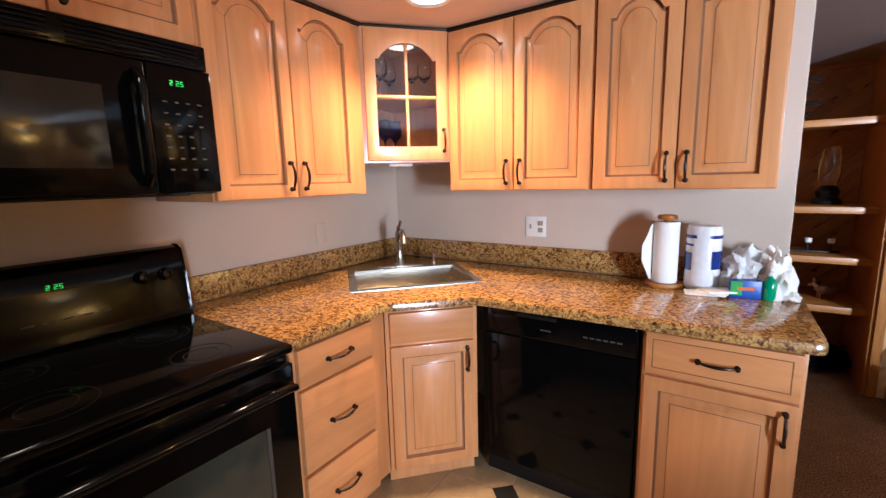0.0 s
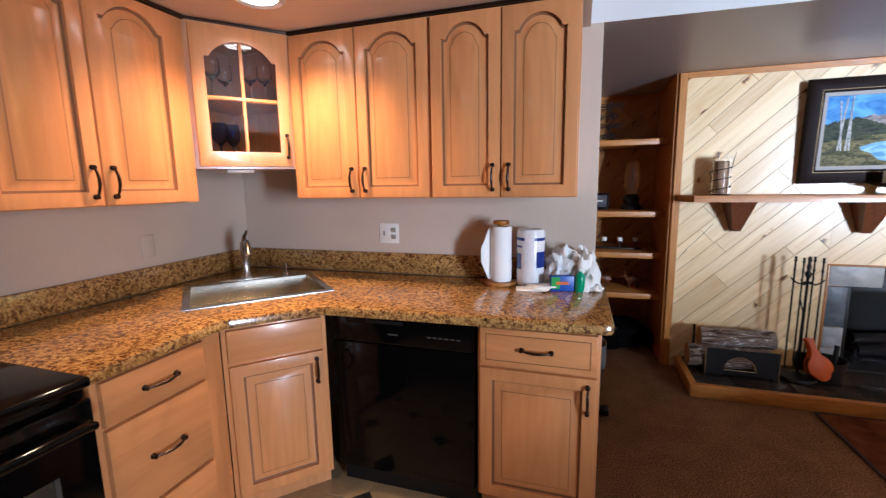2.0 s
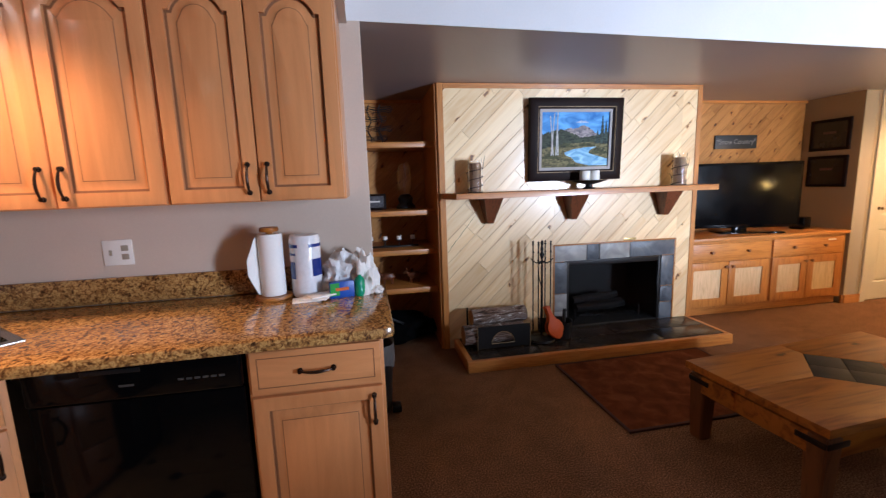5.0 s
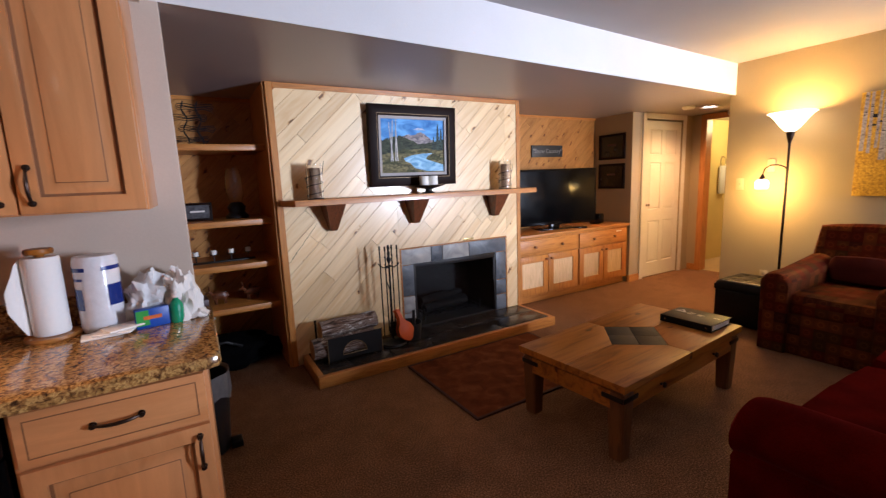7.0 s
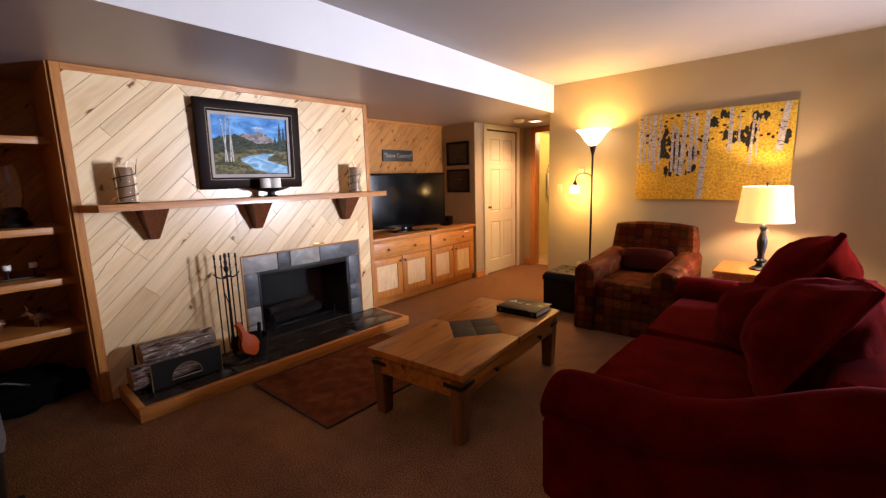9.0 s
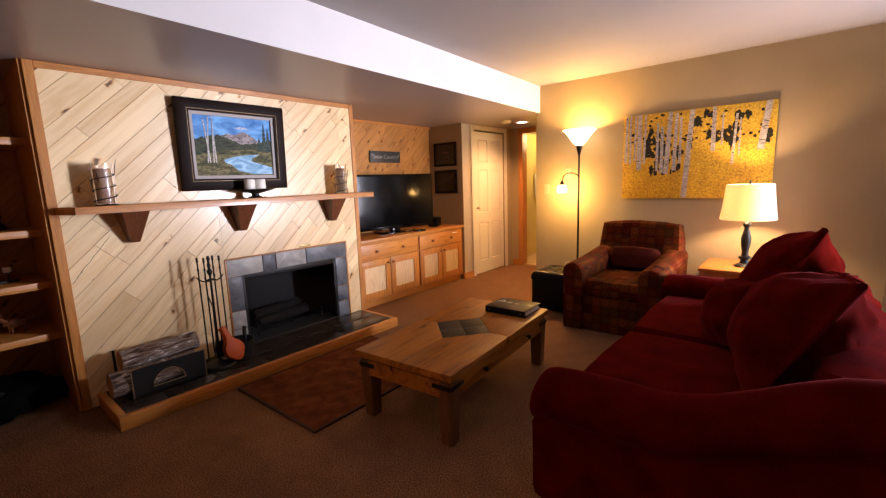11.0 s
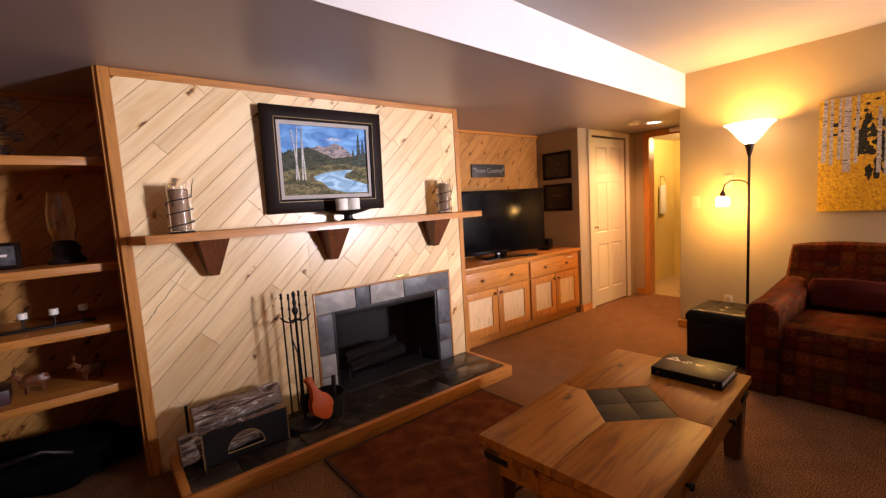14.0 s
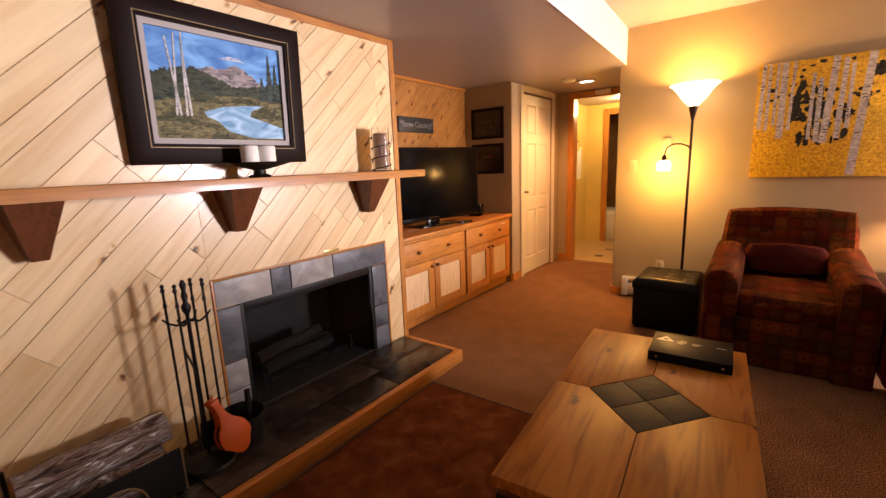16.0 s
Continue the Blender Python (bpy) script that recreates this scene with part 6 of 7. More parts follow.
def rolled_arm(x, out):
    """A padded arm: a rolled top over an upright side, with a rounded front."""
    bm = bmesh.new()
    prof = [(-0.105, 0.06), (0.095, 0.06), (0.10, 0.40), (0.105, 0.44)]
    prof += [(0.135 * math.cos(a) - 0.005, 0.535 + 0.105 * math.sin(a)) for a in (radians(-50 + 285 * i / 22) for i in range(23))]
    prof += [(-0.105, 0.43)]
    ys = [-0.60, -0.52, -0.42, -0.32, -0.22, -0.10, 0.04, 0.2, 0.38, 0.47, 0.505, 0.52]
    k = [1] * 9 + [0.985, 0.95, 0.86]

    def rise(y, z):
        """The roll sweeps up where it meets the back."""
        s = min(1, max(0, (0.06 - y) / 0.62))
        return ((0.21 if out < 0 else 0.10) * s * s * (3 - 2 * s) * (1.15 - 0.15 * s) - 0.025) * min(1, max(0, (z - 0.1) / 0.3))

    rings = [[bm.verts.new((x + px * s * out, y, 0.33 + (pz - 0.33) * s + rise(y, pz) + 0.012 * noise.noise(Vector((y * 3, px * 6, out))))) for px, pz in prof] for y, s in zip(ys, k)]
    for a, b in zip(rings, rings[1:]):
        for i in range(len(prof)):
            j = (i + 1) % len(prof)
            bm.faces.new((a[i], a[j], b[j], b[i]))
    bm.faces.new(rings[0])
    bm.faces.new(rings[-1])
    part("arm", bm, M_RED, sf)


rolled_arm(-1.08, -1)
rolled_arm(1.08, 1)
for x in (-0.49, 0.49):
    part("seat_cushion", swing(cushion(0.96, 0.80, 0.19, 0.25, x, 0.006), pose(x, 0.10, 0.385)), M_RED, sf)
def piping(w, h, puff, pinch, r=0.005):
    """The sewn edge that runs round a knife-edged cushion."""
    ring = []
    for i in range(81):
        u = (i % 80) / 20
        x, z = [(u * 2 - 1, -1), (1, u * 2 - 3), (5 - u * 2, 1), (-1, 7 - u * 2)][int(u)]
        o = Vector((x, 0, z)).lerp(Vector((x * math.sqrt(max(0.05, 1 - z * z / 2)), 0, z * math.sqrt(max(0.05, 1 - x * x / 2)))), puff)
        k = 1 + pinch * (abs(x) * abs(z)) ** 3
        ring.append((o.x * k * w / 2 * 1.004, 0, o.z * k * h / 2 * 1.004))
    return rod(bmesh.new(), ring, r)


for x, y, z, w_, h, rx, ry, rz, s, pf, pn in ((-0.40, -0.30, 0.73, 0.88, 0.58, 30, 8, 3, 2.0, 0.22, 0.04), (0.52, -0.26, 0.765, 0.72, 0.62, 26, 9, -2, 5.0, 0.12, 0.06)):
    m_ = pose(x, y, z, rx, ry, rz)
    c_ = part("back_cushion", swing(cushion(w_, 0.42, h, pf, s, 0.018, 26, pinch=pn, folds=0.036), m_), M_RED, sf, "plump loose back cushion")
    part("piping", swing(piping(w_, h, pf, pn), m_), M_RED, c_)
for x in (-0.98, 0.98):
    for y in (-0.42, 0.42):
        part("leg", B(x - 0.03, x + 0.03, y - 0.03, y + 0.03, 0, 0.06, bev=0.004), M_DARKWOOD, sf)
for x, y, z, rx, ry, rz, s, w in ((3.17, 0.55, 0.665, 22, 10, 30, 9.0, 0.38),):
    pl = thing("throw_pillow", pose(x, y, z, rx, ry, rz), "small red velvet throw pillow on the sofa", "pillow")
    part("filling", cushion(w, 0.22, w * 0.94, 0.2, s, 0.014, 18, pinch=0.10), M_RED, pl)

# patterned armchair
def patchwork():
    m, n, l, b = tree("patchwork_fabric")
    co = n.new("ShaderNodeTexCoord")
    sc = n.new("ShaderNodeVectorMath")
    sc.operation = "SCALE"
    sc.inputs["Scale"].default_value = 12.5
    l.new(co.outputs["Object"], sc.inputs[0])
    cell, part_ = n.new("ShaderNodeVectorMath"), n.new("ShaderNodeVectorMath")
    cell.operation, part_.operation = "FLOOR", "FRACTION"
    l.new(sc.outputs[0], cell.inputs[0])
    l.new(sc.outputs[0], part_.inputs[0])
    wn_ = n.new("ShaderNodeTexWhiteNoise")
    l.new(cell.outputs[0], wn_.inputs["Vector"])
    base = ramp(n, l, wn_.outputs["Value"], [(0.0, (0.062, 0.008, 0.003)), (0.3, (0.10, 0.018, 0.005)), (0.55, (0.052, 0.021, 0.006)), (0.8, (0.13, 0.034, 0.008)), (1.0, (0.035, 0.010, 0.006))])
    ctr = n.new("ShaderNodeVectorMath")
    ctr.operation = "DISTANCE"
    mid = n.new("ShaderNodeVectorMath")
    mid.operation = "MULTIPLY"
    mid.inputs[1].default_value = (0, 1, 1)
    l.new(part_.outputs[0], mid.inputs[0])
    ctr.inputs[1].default_value = (0, 0.5, 0.5)
    l.new(mid.outputs[0], ctr.inputs[0])
    ringed = ramp(n, l, ctr.outputs["Value"], [(0.0, (1.3, 0.9, 0.6)), (0.14, (0.7, 0.7, 0.7)), (0.2, (1.7, 1.7, 1.4)), (0.3, (1, 1, 1)), (0.5, (0.75, 0.7, 0.7))])
    l.new(blend(n, l, "MULTIPLY", 0.75, base, ringed), b.inputs["Base Color"])
    b.inputs["Roughness"].default_value = 0.9
    b.inputs["Specular IOR Level"].default_value = 0.05
    relief(n, l, b, noise_node(n, l, mapped(n, l, (1, 1, 1)), 320, 3), 0.5, 0.002)
    return m


M_PATCH = patchwork()
ac = thing("armchair", pose(4.72, 1.54, 0, 0, 0, 0), "rust and brown patchwork upholstered armchair", "armchair")
part("base", B(-0.48, 0.40, -0.36, 0.36, 0.0, 0.32, bev=0.012, seg=3), M_PATCH, ac)
part("seat_cushion", swing(cushion(0.74, 0.58, 0.17, 0.25, 3.0, 0.006), pose(-0.12, 0, 0.385)), M_PATCH, ac)
part("back", swing(cushion(0.22, 0.82, 0.72, 0.30, 4.0, 0.006, 14), pose(0.40, 0, 0.585, 0, 8, 0)), M_PATCH, ac)
for s in (-1, 1):
    bm = bmesh.new()
    prof = [(-0.095, -0.04), (0.095, -0.04), (0.10, 0.50)] + [(0.105 * math.cos(a), 0.545 + 0.085 * math.sin(a)) for a in (radians(-15 + 210 * i / 14) for i in range(15))] + [(-0.10, 0.50)]
    xs_ = [-0.515, -0.50, -0.46, -0.2, 0.15, 0.42]
    ks = [0.88, 0.96, 1, 1, 1, 1]
    dz = [0, 0, 0, 0.004, 0.035, 0.06]
    rings = [[bm.verts.new((x, s * 0.335 + px * k, max(0.0, 0.32 + (pz - 0.32) * k + (d if pz > 0.4 else 0)))) for px, pz in prof] for x, k, d in zip(xs_, ks, dz)]
    for a, b in zip(rings, rings[1:]):
        for i in range(len(prof)):
            bm.faces.new((a[i], a[(i + 1) % len(prof)], b[(i + 1) % len(prof)], b[i]))
    bm.faces.new(rings[0])
    bm.faces.new(rings[-1])
    part("arm", bm, M_PATCH, ac)
lp = thing("lumbar_pillow", pose(4.93, 1.54, 0.585, 0, 12, 0), "rust-red lumbar pillow on the armchair", "pillow")
part("filling", cushion(0.15, 0.50, 0.23, 0.55, 8.0, 0.008), plain("rust_velvet", (0.06, 0.010, 0.006), 0.85, vary=0.15, fine=220, bump=0.4, spec=0.05), lp)

# tufted ottoman
ot = thing("ottoman", pose(4.775, 2.255, 0), "black tufted leather storage ottoman", "ottoman")
part("body", B(-0.225, 0.225, -0.225, 0.225, 0.02, 0.33, bev=0.012, seg=3), M_LEATHER, ot)
bm = bmesh.new()
n = 30
grid = [[None] * (n + 1) for _ in range(n + 1)]
for i in range(n + 1):
    for j in range(n + 1):
        u, v = i / n * 2 - 1, j / n * 2 - 1
        edge = min(1 - abs(u), 1 - abs(v))
        z = 0.42 - 0.04 * max(0, 1 - edge * 6) ** 2
        for a in (-0.5, 0, 0.5):
            for b in (-0.5, 0, 0.5):
                z -= 0.014 * math.exp(-((u - a) ** 2 + (v - b) ** 2) * 90)
        grid[i][j] = bm.verts.new((u * 0.23, v * 0.23, z))
for i in range(n):
    for j in range(n):
        bm.faces.new((grid[i][j], grid[i + 1][j], grid[i + 1][j + 1], grid[i][j + 1]))
rim = [grid[i][0] for i in range(n)] + [grid[n][j] for j in range(n)] + [grid[i][n] for i in range(n, 0, -1)] + [grid[0][j] for j in range(n, 0, -1)]
low = [bm.verts.new((v.co.x, v.co.y, 0.331)) for v in rim]
for i in range(len(rim)):
    j = (i + 1) % len(rim)
    bm.faces.new((rim[i], rim[j], low[j], low[i]))
part("lid", bm, M_LEATHER, ot, "tufted padded lid")
for x in (-0.5, 0, 0.5):
    for y in (-0.5, 0, 0.5):
        part("button", lathe(bmesh.new(), [(0.009, 0.404), (0.009, 0.409), (0.005, 0.413), (0.0, 0.414)], 10, x * 0.23, y * 0.23), M_LEATHER, ot)
for x in (-0.19, 0.19):
    for y in (-0.19, 0.19):
        part("foot", lathe(bmesh.new(), [(0.018, 0), (0.022, 0.02)], 10, x, y), M_IRON, ot)

# rug
def rug_stuff():
    m, n, l, b = tree("rust_rug")
    vec = mapped(n, l, (1, 1, 1), False)
    a, f = noise_node(n, l, vec, 9.0, 7, 0.6), noise_node(n, l, vec, 160, 3)
    col = ramp(n, l, a, [(0.3, (0.09, 0.025, 0.010)), (0.5, (0.14, 0.040, 0.015)), (0.7, (0.20, 0.066, 0.026))])
    l.new(blend(n, l, "MULTIPLY", 0.6, col, ramp(n, l, f, [(0.3, (0.5, 0.5, 0.5)), (0.65, (1, 1, 1))])), b.inputs["Base Color"])
    b.inputs["Roughness"].default_value = 0.95
    b.inputs["Specular IOR Level"].default_value = 0.05
    relief(n, l, b, f, 0.9, 0.004)
    return m


rgm = rug_stuff()
ru = thing("rug", pose(1.715, 2.345, 0, 0, 0, 1.0), "rust-brown rug in front of the hearth", "rug")
bm = bmesh.new()
slab(bm, [rect(0, 0, 1.24, 0.91)], 0.001, 0.012, 0.005)
part("field", bm, rgm, ru)
bm = bmesh.new()
slab(bm, [inset(rect(0, 0, 1.24, 0.91), -0.004), inset(rect(0, 0, 1.24, 0.91), 0.012)], 0.001, 0.014, 0.003)
part("binding", bm, plain("dark_binding", (0.05, 0.016, 0.010), 0.95, vary=0.2, bump=0.4), ru, "dark bound edge")

# coffee table
ct = thing("coffee_table", pose(2.685, 2.0, 0, 0, 0, 4.6), "rustic brown coffee table with slate inlay", "table")
TL, TW, TZ, DX, DY = 0.66, 0.35, 0.425, 0.232, 0.215
for sx in (-1, 1):
    for sy in (-1, 1):
        poly = [(0, sy * DY), (0, sy * TW), (sx * TL, sy * TW), (sx * TL, 0), (sx * DX, 0)]
        if sx * sy > 0:
            poly = poly[::-1]
        a = sum(poly[i - 1][0] * p[1] - p[0] * poly[i - 1][1] for i, p in enumerate(poly))
        if a < 0:
            poly = poly[::-1]
        bm = bmesh.new()
        slab(bm, [inset(poly, 0.0012)], TZ - 0.038, TZ, 0.003)
        part("top_board", bm, M_TABLE, ct)
part("under_top", B(-TL + 0.03, TL - 0.03, -TW + 0.03, TW - 0.03, TZ - 0.055, TZ - 0.0385), M_TABLE, ct)
for q in ([(0, -DY), (DX / 2, -DY / 2), (0, 0), (-DX / 2, -DY / 2)], [(DX, 0), (DX / 2, DY / 2), (0, 0), (DX / 2, -DY / 2)], [(0, DY), (-DX / 2, DY / 2), (0, 0), (DX / 2, DY / 2)], [(-DX, 0), (-DX / 2, -DY / 2), (0, 0), (-DX / 2, DY / 2)]):
    a = sum(q[i - 1][0] * p[1] - p[0] * q[i - 1][1] for i, p in enumerate(q))
    bm = bmesh.new()
    slab(bm, [inset(q if a > 0 else q[::-1], 0.0018)], TZ - 0.036, TZ - 0.0015, 0.001)
    part("slate_tile", bm, M_SLATE_TABLE, ct, "grey-brown slate inlay")
for y in (-1, 1):
    part("apron", B(-TL + 0.10, TL - 0.10, y * (TW - 0.03) - 0.012, y * (TW - 0.03) + 0.012, 0.275, TZ - 0.056, bev=0.003), M_TABLE, ct)
for x in (-1, 1):
    part("apron", B(x * (TL - 0.03) - 0.012, x * (TL - 0.03) + 0.012, -TW + 0.09, TW - 0.09, 0.275, TZ - 0.056, bev=0.003), M_TABLE, ct)
for x in (-1, 1):
    for y in (-1, 1):
        bm = bmesh.new()
        cx, cy = x * (TL - 0.065), y * (TW - 0.062)
        hi, lo_ = rect(cx - 0.045, cy - 0.045, cx + 0.045, cy + 0.045), rect(cx - 0.036, cy - 0.036, cx + 0.036, cy + 0.036)
        skirt(bm, lo_, 0.0, hi, 0.30)
        skirt(bm, hi, 0.30, hi, TZ - 0.056)
        fill(bm, [lo_], 0.0, False)
        fill(bm, [hi], TZ - 0.056)
        bmesh.ops.remove_doubles(bm, verts=bm.verts, dist=0.0005)
        bmesh.ops.bevel(bm, geom=bm.edges[:], offset=0.005, segments=2, affect="EDGES")
        part("leg", bm, M_TABLE_Z, ct)
        bm = bmesh.new()
        ex, ey = x * (TL - 0.018), y * (TW - 0.016)
        box(bm, min(ex, ex - x * 0.12), max(ex, ex - x * 0.12), ey - 0.004 + y * 0.003, ey + 0.004 + y * 0.003, 0.325, 0.35, bev=0.003)
        box(bm, ex - 0.004 + x * 0.003, ex + 0.004 + x * 0.003, min(ey, ey - y * 0.12), max(ey, ey - y * 0.12), 0.325, 0.35, bev=0.003)
        part("corner_strap", bm, M_IRON, ct, "black iron corner strap")
for x in (-0.30, 0.30):
    bm = lathe(bmesh.new(), [(0.007, 0.0), (0.007, 0.012), (0.016, 0.018), (0.014, 0.028), (0.0, 0.031)], 14)
    part("knob", swing(bm, pose(x, -TW + 0.018, 0.325, 90, 0, 0)), M_IRON, ct, "black iron knob")

bd = thing("guest_binder", pose(3.205, 1.915, TZ, 0, 0, 3), "black three-ring binder with silver print", "binder")
M_VINYL = plain("black_vinyl", (0.008, 0.008, 0.009), 0.42, vary=0.1, bump=0.2, spec=0.08)
part("cover_bottom", B(-0.13, 0.13, -0.165, 0.165, 0, 0.004, bev=0.001), M_VINYL, bd)
part("cover_top", B(-0.13, 0.13, -0.165, 0.165, 0.042, 0.046, bev=0.001), M_VINYL, bd)
part("spine", B(-0.134, -0.13, -0.165, 0.165, 0.0, 0.046, bev=0.001), M_VINYL, bd)
part("pages", B(-0.12, 0.115, -0.155, 0.15, 0.0045, 0.038), M_PAPER, bd, "stack of white pages")
M_SILVER = plain("silver_print", (0.5, 0.5, 0.5), 0.4, vary=0.05, bump=0)
bm = bmesh.new()
slab(bm, [[(0.02, 0.07), (0.08, 0.11), (0.02, 0.15)], [(0.034, 0.095), (0.034, 0.125), (0.057, 0.11)]], 0.0461, 0.0466)
part("logo", bm, M_SILVER, bd, "silver triangle mark")
for x, y0, y1 in ((0.028, 0.02, 0.065), (0.012, 0.03, 0.06), (0.045, 0.02, 0.05), (0.03, -0.04, 0.0), (0.015, -0.03, -0.005), (0.03, -0.14, -0.10)):
    part("print_line", B(x - 0.003, x + 0.003, y0, y1, 0.0461, 0.0466), M_SILVER, bd)
for y in (-0.13, 0.13):
    part("rivet", lathe(bmesh.new(), [(0.0, -0.002), (0.006, -0.0015), (0.006, 0.0)], 10), M_STEEL, bd).matrix_basis = pose(-0.134, y, 0.023, 0, 90, 0)

# torchiere with reading arm
M_OPAL = glow("lit_opal_glass", (1.0, 0.80, 0.48), 5.0)
tl = thing("floor_lamp", pose(5.17, 2.225, 0), "bronze torchiere floor lamp with reading arm, lit", "floor lamp")
part("base", lathe(bmesh.new(), [(0.13, 0), (0.132, 0.012), (0.10, 0.025), (0.03, 0.035), (0.014, 0.06)], 26), M_BRONZE, tl)
part("pole", lathe(bmesh.new(), [(0.011, 0.04), (0.011, 0.9), (0.014, 0.905), (0.011, 0.915), (0.010, 1.64), (0.016, 1.66), (0.034, 1.735), (0.036, 1.745)], 14), M_BRONZE, tl)
sh = part("shade", lathe(bmesh.new(), [(0.034, 1.745), (0.085, 1.80), (0.125, 1.86), (0.165, 1.905), (0.182, 1.912), (0.180, 1.916), (0.162, 1.910), (0.12, 1.868), (0.08, 1.808), (0.02, 1.755)], 30), M_OPAL, tl, "glowing opal glass bowl")
arm_pts = [(0, 0, 1.40), (0, 0.02, 1.43), (-0.005, 0.07, 1.452), (-0.01, 0.13, 1.452), (-0.015, 0.175, 1.42), (-0.018, 0.19, 1.36)]
part("arm", rod(bmesh.new(), arm_pts, 0.006, 8), M_BRONZE, tl)
part("socket", swing(lathe(bmesh.new(), [(0.022, 0), (0.020, 0.03), (0.01, 0.05), (0.0, 0.055)], 14), pose(-0.018, 0.19, 1.315)), M_BRONZE, tl)
rs = part("reading_shade", swing(lathe(bmesh.new(), [(0.048, -0.09), (0.056, -0.06), (0.054, -0.02), (0.030, 0.0), (0.028, -0.004), (0.050, -0.022), (0.052, -0.06), (0.044, -0.088)], 22, cap=False), pose(-0.018, 0.19, 1.32)), M_OPAL, tl, "glowing opal glass shade")
rs.visible_shadow = False

# side table and lamp
st = thing("side_table", pose(5.02, 0.62, 0), "honey wood end table beside the sofa", "table")
part("top", B(-0.30, 0.30, -0.33, 0.33, 0.55, 0.58, bev=0.005), M_PINE_TRIM_X, st)
for x in (-0.26, 0.26):
    for y in (-0.29, 0.29):
        part("leg", B(x - 0.025, x + 0.025, y - 0.025, y + 0.025, 0, 0.549, bev=0.004), M_PINE_TRIM, st)
part("shelf", B(-0.26, 0.26, -0.29, 0.29, 0.16, 0.18), M_PINE_TRIM_X, st)
for x in (-0.275, 0.275):
    part("rail", B(x - 0.01, x + 0.01, -0.26, 0.26, 0.48, 0.549), M_PINE_TRIM_X, st)
tl2 = thing("table_lamp", pose(4.985, 0.64, 0.58), "turned dark bronze table lamp with cream shade, lit", "lamp")
part("stem", lathe(bmesh.new(), [(0.075, 0.0), (0.08, 0.008), (0.062, 0.02), (0.036, 0.035), (0.030, 0.06), (0.046, 0.075), (0.046, 0.085), (0.026, 0.10), (0.024, 0.13), (0.036, 0.20), (0.038, 0.25), (0.024, 0.31), (0.018, 0.34), (0.032, 0.365), (0.030, 0.38), (0.014, 0.395), (0.010, 0.47)], 24), M_IRON, tl2, "turned black-bronze stem")
part("harp", rod(bmesh.new(), [(0, -0.02, 0.44), (0, -0.055, 0.52), (0, -0.05, 0.64), (0, 0, 0.71), (0, 0.05, 0.64), (0, 0.055, 0.52), (0, 0.02, 0.44)], 0.0025), M_BRONZE, tl2)


def shade_cloth():
    m, n, l, b = tree("cream_shade_cloth")
    b.inputs["Base Color"].default_value = (0.85, 0.78, 0.62, 1)
    b.inputs["Roughness"].default_value = 0.8
    tr_ = n.new("ShaderNodeBsdfTranslucent")
    tr_.inputs["Color"].default_value = (0.85, 0.74, 0.54, 1)
    mx = n.new("ShaderNodeMixShader")
    mx.inputs[0].default_value = 0.32
    l.new(b.outputs[0], mx.inputs[1])
    l.new(tr_.outputs[0], mx.inputs[2])
    l.new(mx.outputs[0], n["Material Output"].inputs["Surface"])
    return m


part("shade", lathe(bmesh.new(), [(0.205, 0.415), (0.207, 0.418), (0.197, 0.48), (0.183, 0.60), (0.171, 0.715), (0.169, 0.715), (0.180, 0.60), (0.194, 0.48), (0.203, 0.418)], 36, cap=False), shade_cloth(), tl2, "cream fabric shade")
part("finial", lathe(bmesh.new(), [(0.006, 0.705), (0.012, 0.72), (0.008, 0.73), (0.012, 0.742), (0.0, 0.752)], 12), M_IRON, tl2)
for y in (-0.035, 0.035):
    bm = rod(bmesh.new(), [(-0.03, y, 0.42), (-0.035, y, 0.346)], 0.0015, 5)
    lathe(bm, [(0.0, 0.335), (0.006, 0.342), (0.0, 0.352)], 8, -0.035, y)
    part("pull_chain", bm, M_GILT, tl2)
ph = thing("telephone", pose(5.05, 0.37, 0.58, 0, 0, 60), "cordless phone in its stand on the table", "phone")
part("cradle", B(-0.05, 0.05, -0.05, 0.05, 0, 0.035, bev=0.01), M_BLACK, ph)
part("handset", swing(B(-0.022, 0.022, -0.015, 0.015, 0.0, 0.17, bev=0.008), pose(0, 0, 0.03, -12, 0, 0)), M_PLASTIC, ph)

# aspen canvas
AY0, AY1, AZ0, AZ1 = 0.51, 1.815, 1.157, 2.02
av = thing("canvas_print", pose(XE, AY1, AZ0, 0, 0, -90), "canvas photo print of yellow aspen trees", "canvas print")
aw, ah = AY1 - AY0, AZ1 - AZ0


def aspen_leaves():
    m, n, l, b = tree("aspen_leaf_print")
    vec = mapped(n, l, (1, 1, 1), False)
    f, c = noise_node(n, l, vec, 55, 6, 0.6), noise_node(n, l, vec, 5, 4)
    col = ramp(n, l, f, [(0.28, (0.30, 0.15, 0.012)), (0.45, (0.62, 0.36, 0.02)), (0.6, (0.78, 0.50, 0.03)), (0.75, (0.85, 0.66, 0.10))])
    l.new(blend(n, l, "MULTIPLY", 0.6, col, ramp(n, l, c, [(0.35, (0.75, 0.66, 0.5)), (0.6, (1, 1, 1))])), b.inputs["Base Color"])
    b.inputs["Roughness"].default_value = 0.6
    relief(n, l, b, noise_node(n, l, vec, 500, 2), 0.3, 0.001)
    return m


M_ASPEN = aspen_leaves()
part("canvas", B(0, aw, -0.035, 0.0, 0, ah, bev=0.003), M_ASPEN, av)
M_DARKGAP = oil("print_shadow", (0.008, 0.009, 0.010), (0.05, 0.045, 0.03), 30)
M_TRUNK = oil("print_trunk", (0.34, 0.31, 0.30), (0.66, 0.62, 0.60), 30)
M_TWIG = plain("print_bark_mark", (0.03, 0.022, 0.02), 0.6, bump=0)
rnd = random.Random(21)


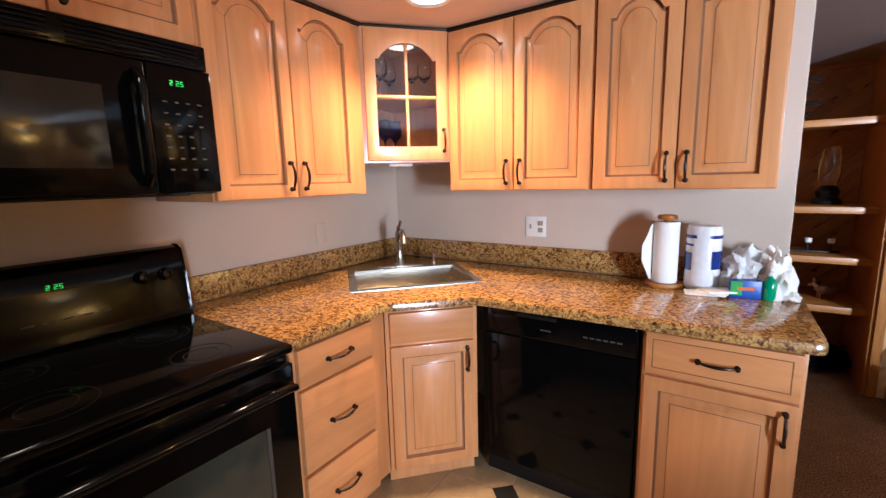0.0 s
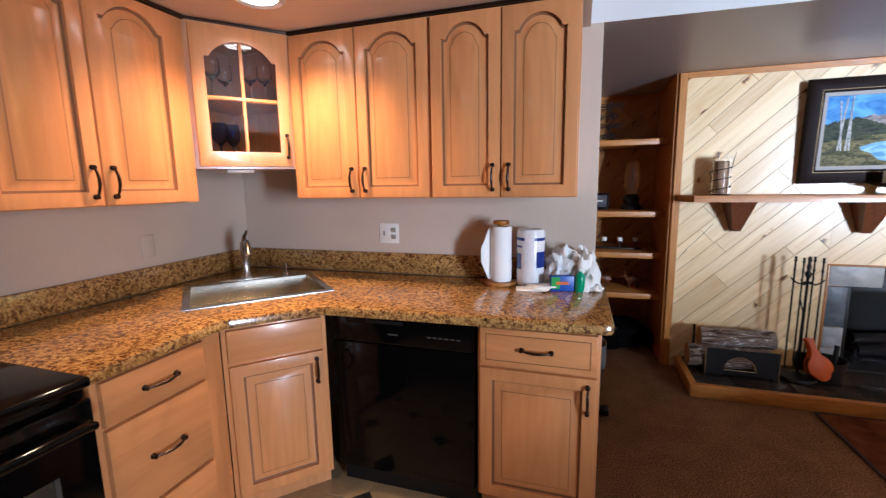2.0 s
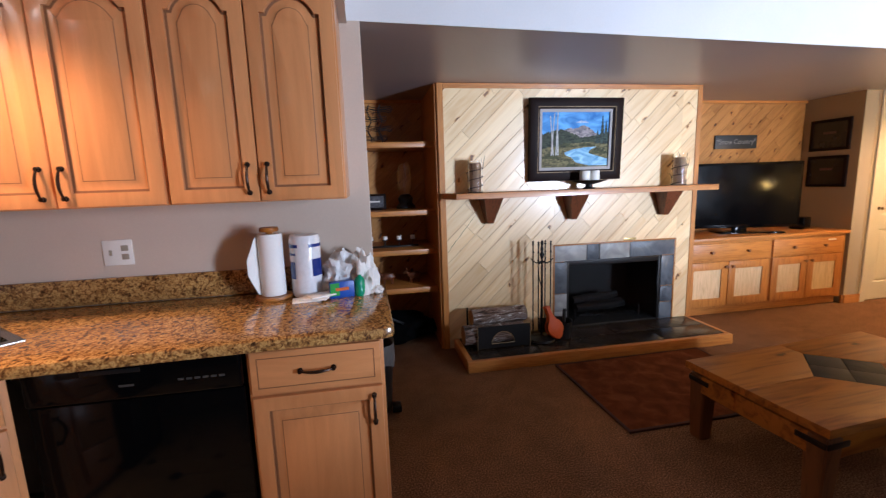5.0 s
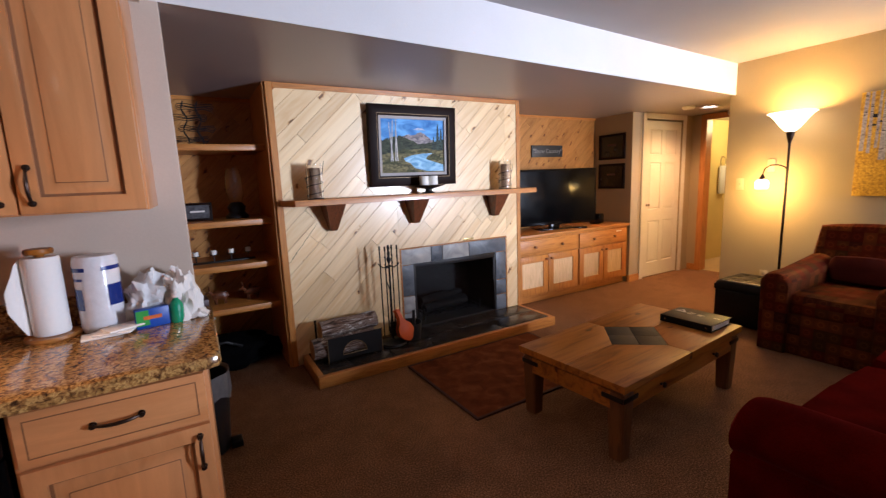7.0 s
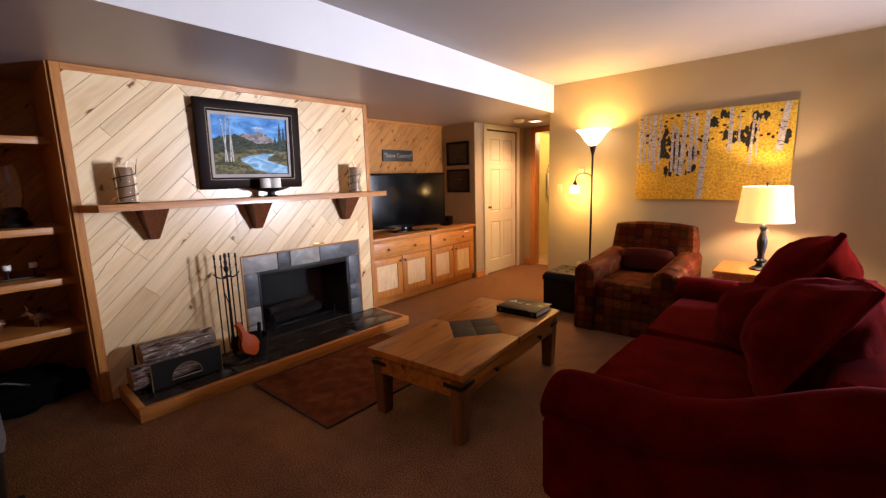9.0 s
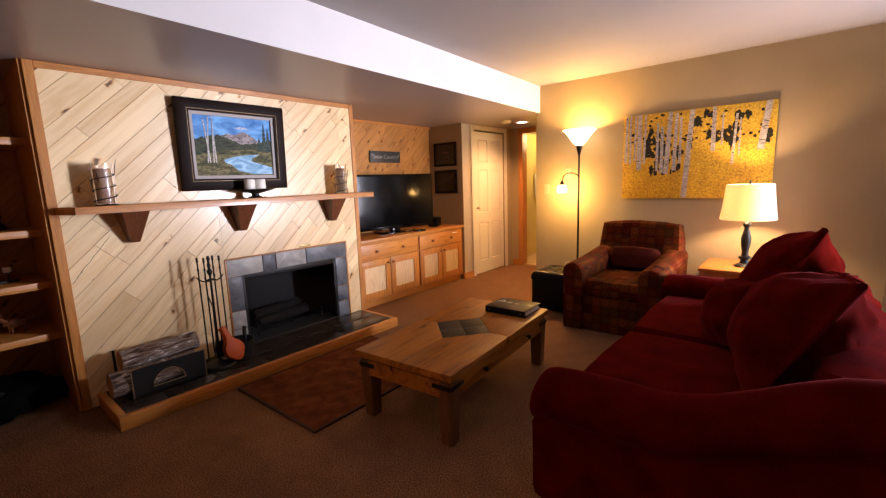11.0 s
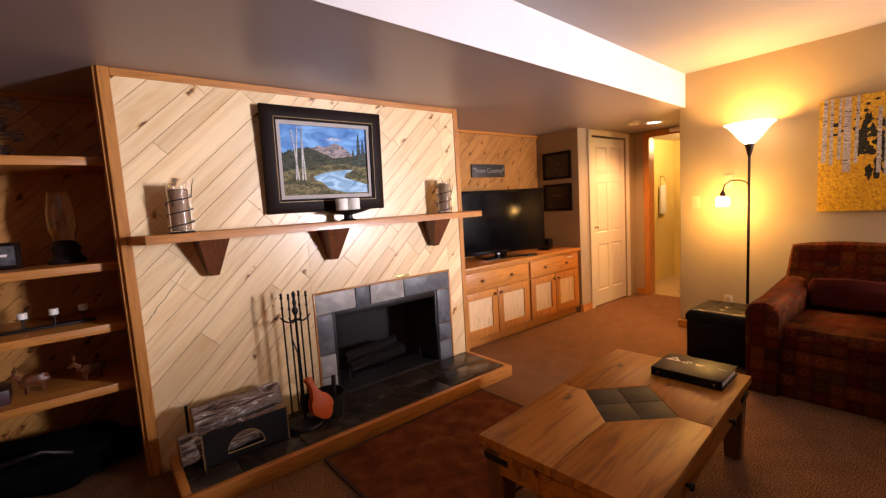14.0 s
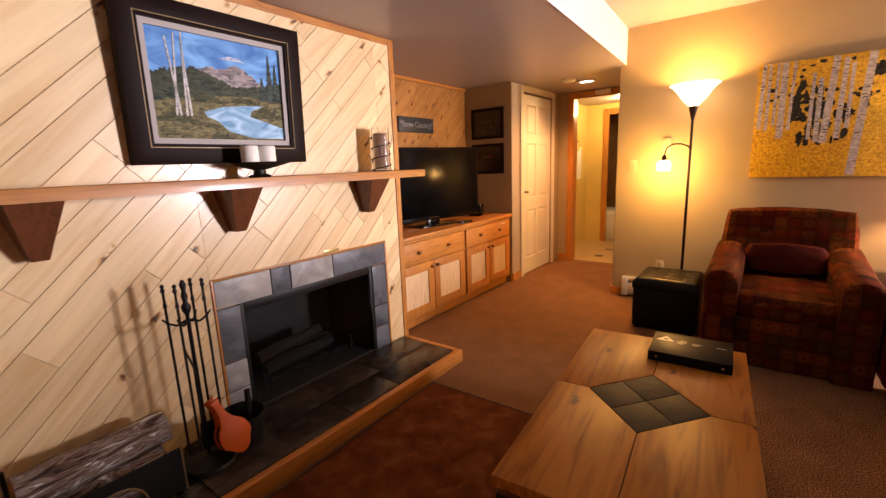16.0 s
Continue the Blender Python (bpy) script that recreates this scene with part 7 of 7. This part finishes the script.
def blob(cx, cz, rx, rz, seed, amp=0.35, n=40):
    return [(cx + rx * math.cos(a) * (1 + amp * noise.noise(Vector((math.cos(a) * 2.2, math.sin(a) * 2.2, seed)))), cz + rz * math.sin(a) * (1 + amp * noise.noise(Vector((math.cos(a) * 2.2 + 5, math.sin(a) * 2.2, seed))))) for a in (2 * math.pi * i / n for i in range(n))]


def printed(name, outline, depth, material):
    bm = bmesh.new()
    slab(bm, [outline], 0.0345, depth)
    part(name, upright(bm), material, av, smooth=False)


for cx, cz, rx, rz, sd_ in ((0.33, 0.46, 0.12, 0.22, 1), (0.46, 0.40, 0.12, 0.15, 2), (0.27, 0.62, 0.05, 0.07, 3), (0.62, 0.56, 0.03, 0.07, 4), (0.98, 0.58, 0.045, 0.10, 5), (0.85, 0.60, 0.08, 0.05, 6), (0.80, 0.80, 0.06, 0.02, 7), (1.05, 0.76, 0.07, 0.025, 8), (0.68, 0.74, 0.05, 0.015, 9), (1.25, 0.56, 0.03, 0.05, 10)):
    for k in range(int(10 + 900 * rx * rz)):
        a, q = rnd.uniform(0, 6.283), math.sqrt(rnd.uniform(0, 1))
        px, pz = cx + rx * q * math.cos(a), cz + rz * q * math.sin(a)
        if 0.02 < px < aw - 0.03 and pz < ah - 0.03:
            printed("dark_gap", blob(px, pz, rnd.uniform(0.008, 0.026), rnd.uniform(0.012, 0.05), sd_ + k * 0.37, 0.9, 16), 0.0354 + 0.00001 * k, M_DARKGAP)
for i, (x, w, z0, z1, lean) in enumerate(((0.03, 0.030, 0.38, 0.86, 0.01), (0.075, 0.022, 0.36, 0.86, 0.0), (0.12, 0.020, 0.40, 0.86, 0.005), (0.165, 0.045, 0.30, 0.86, 0.0), (0.215, 0.020, 0.36, 0.86, 0.008), (0.34, 0.024, 0.28, 0.76, 0.0), (0.385, 0.032, 0.26, 0.72, -0.004), (0.425, 0.045, 0.25, 0.86, 0.03), (0.50, 0.034, 0.28, 0.84, 0.01), (0.55, 0.025, 0.35, 0.8, 0.0), (0.60, 0.050, 0.01, 0.86, 0.045), (0.83, 0.038, 0.45, 0.86, 0.0), (0.90, 0.016, 0.5, 0.8, 0.0), (0.99, 0.022, 0.32, 0.78, 0.02), (1.04, 0.014, 0.40, 0.74, 0.0), (1.20, 0.055, 0.44, 0.86, 0.045))):
    printed("trunk", [(x - w / 2, z0), (x + w / 2, z0), (x + lean + w * 0.42, z1), (x + lean - w * 0.42, z1)], 0.0362, M_TRUNK)
    for k in range(5):
        u = rnd.uniform(0.05, 0.95)
        zc, xc = z0 + (z1 - z0) * u, x + lean * u + rnd.uniform(-0.3, 0.3) * w
        hw = w * rnd.uniform(0.15, 0.4)
        printed("bark_mark", [(xc - hw, zc - 0.003), (xc + hw, zc - 0.002), (xc + hw * 0.8, zc + 0.004), (xc - hw * 0.7, zc + 0.003)], 0.0367, M_TWIG)
for k in range(60):
    xc, zc, hw = rnd.uniform(0.05, 1.27), rnd.uniform(0.50, 0.84), rnd.uniform(0.006, 0.024)
    printed("leaf_shadow", blob(xc, zc, hw, rnd.uniform(0.006, 0.016), k + 20, 0.6, 16), 0.0359, M_DARKGAP)

# kitchen floor tiles seen by the sink
tiles = bpy.data.objects["floor_kitchen"]
me_a = mesh_of("tile", B(0.002, 0.298, 0.002, 0.298, 0.0, 0.004, bev=0.0015, seg=1), M_TILE)
me_b = mesh_of("tile_inset", B(-0.05, 0.05, -0.05, 0.05, 0.0, 0.0052, bev=0.001, seg=1), M_BLACKTILE)
for i in range(7):
    for j in range(9):
        x, y = XL + 0.01 + 0.3 * i, -0.6 + 0.3 * j
        if x < 0.1:
            piece("tile", me_a, tiles, pose(x, y, 0.0))
            if (i + j) % 2 == 0:
                piece("tile", me_b, tiles, pose(x, y, 0.0, 0, 0, 45))

# glass door behind the walker
gd = thing("door_2", pose(4.97, YS - 0.06, 0), "white-framed glass patio door", "door", kind="structure")
bm = bmesh.new()
box(bm, -0.399, -0.33, -0.03, 0.03, 0.0, 2.1, bev=0.004)
box(bm, 0.33, 0.399, -0.03, 0.03, 0.0, 2.1, bev=0.004)
box(bm, -0.329, 0.329, -0.03, 0.03, 2.03, 2.1, bev=0.004)
box(bm, -0.329, 0.329, -0.03, 0.03, 0.0, 0.12, bev=0.004)
part("frame", bm, M_WHITE, gd)
part("pane", B(-0.33, 0.33, -0.004, 0.004, 0.12, 2.03), M_GLASS, gd).visible_shadow = False

# curtain beside the glass door
cu_ = thing("curtain", pose(5.30, -0.27, 0.02), "beige floor-length curtain on the wall", "curtain")
bm = bmesh.new()
n = 48
cols = []
for i in range(n + 1):
    u = i / n
    cols.append([bm.verts.new((0.028 * math.sin(u * 44) * (0.7 + 0.3 * k) + 0.01 * math.sin(u * 13 + k), -u * 0.75, z)) for k, z in enumerate((0.0, 0.7, 1.5, 2.2))])
for a, b in zip(cols, cols[1:]):
    for k in range(3):
        bm.faces.new((a[k], b[k], b[k + 1], a[k + 1]))
part("cloth", bm, plain("beige_curtain", (0.5, 0.42, 0.3), 0.85, vary=0.08, fine=200, bump=0.3), cu_)
part("rod", rod(bmesh.new(), [(0, 0.08, 2.22), (0, -0.85, 2.22)], 0.012, 10), M_BRONZE, cu_)
for y in (0.03, -0.8):
    part("bracket", rod(bmesh.new(), [(0, y, 2.22), (0.094, y, 2.22)], 0.008, 8), M_BRONZE, cu_)
plate("outlet", pose(XE, 0.10, 0.40, 0, 0, -90), 0.075, 0.118, "white duplex outlet beside the side table", [(0, 0.022, 0.03, 0.028), (0, -0.022, 0.03, 0.028)])
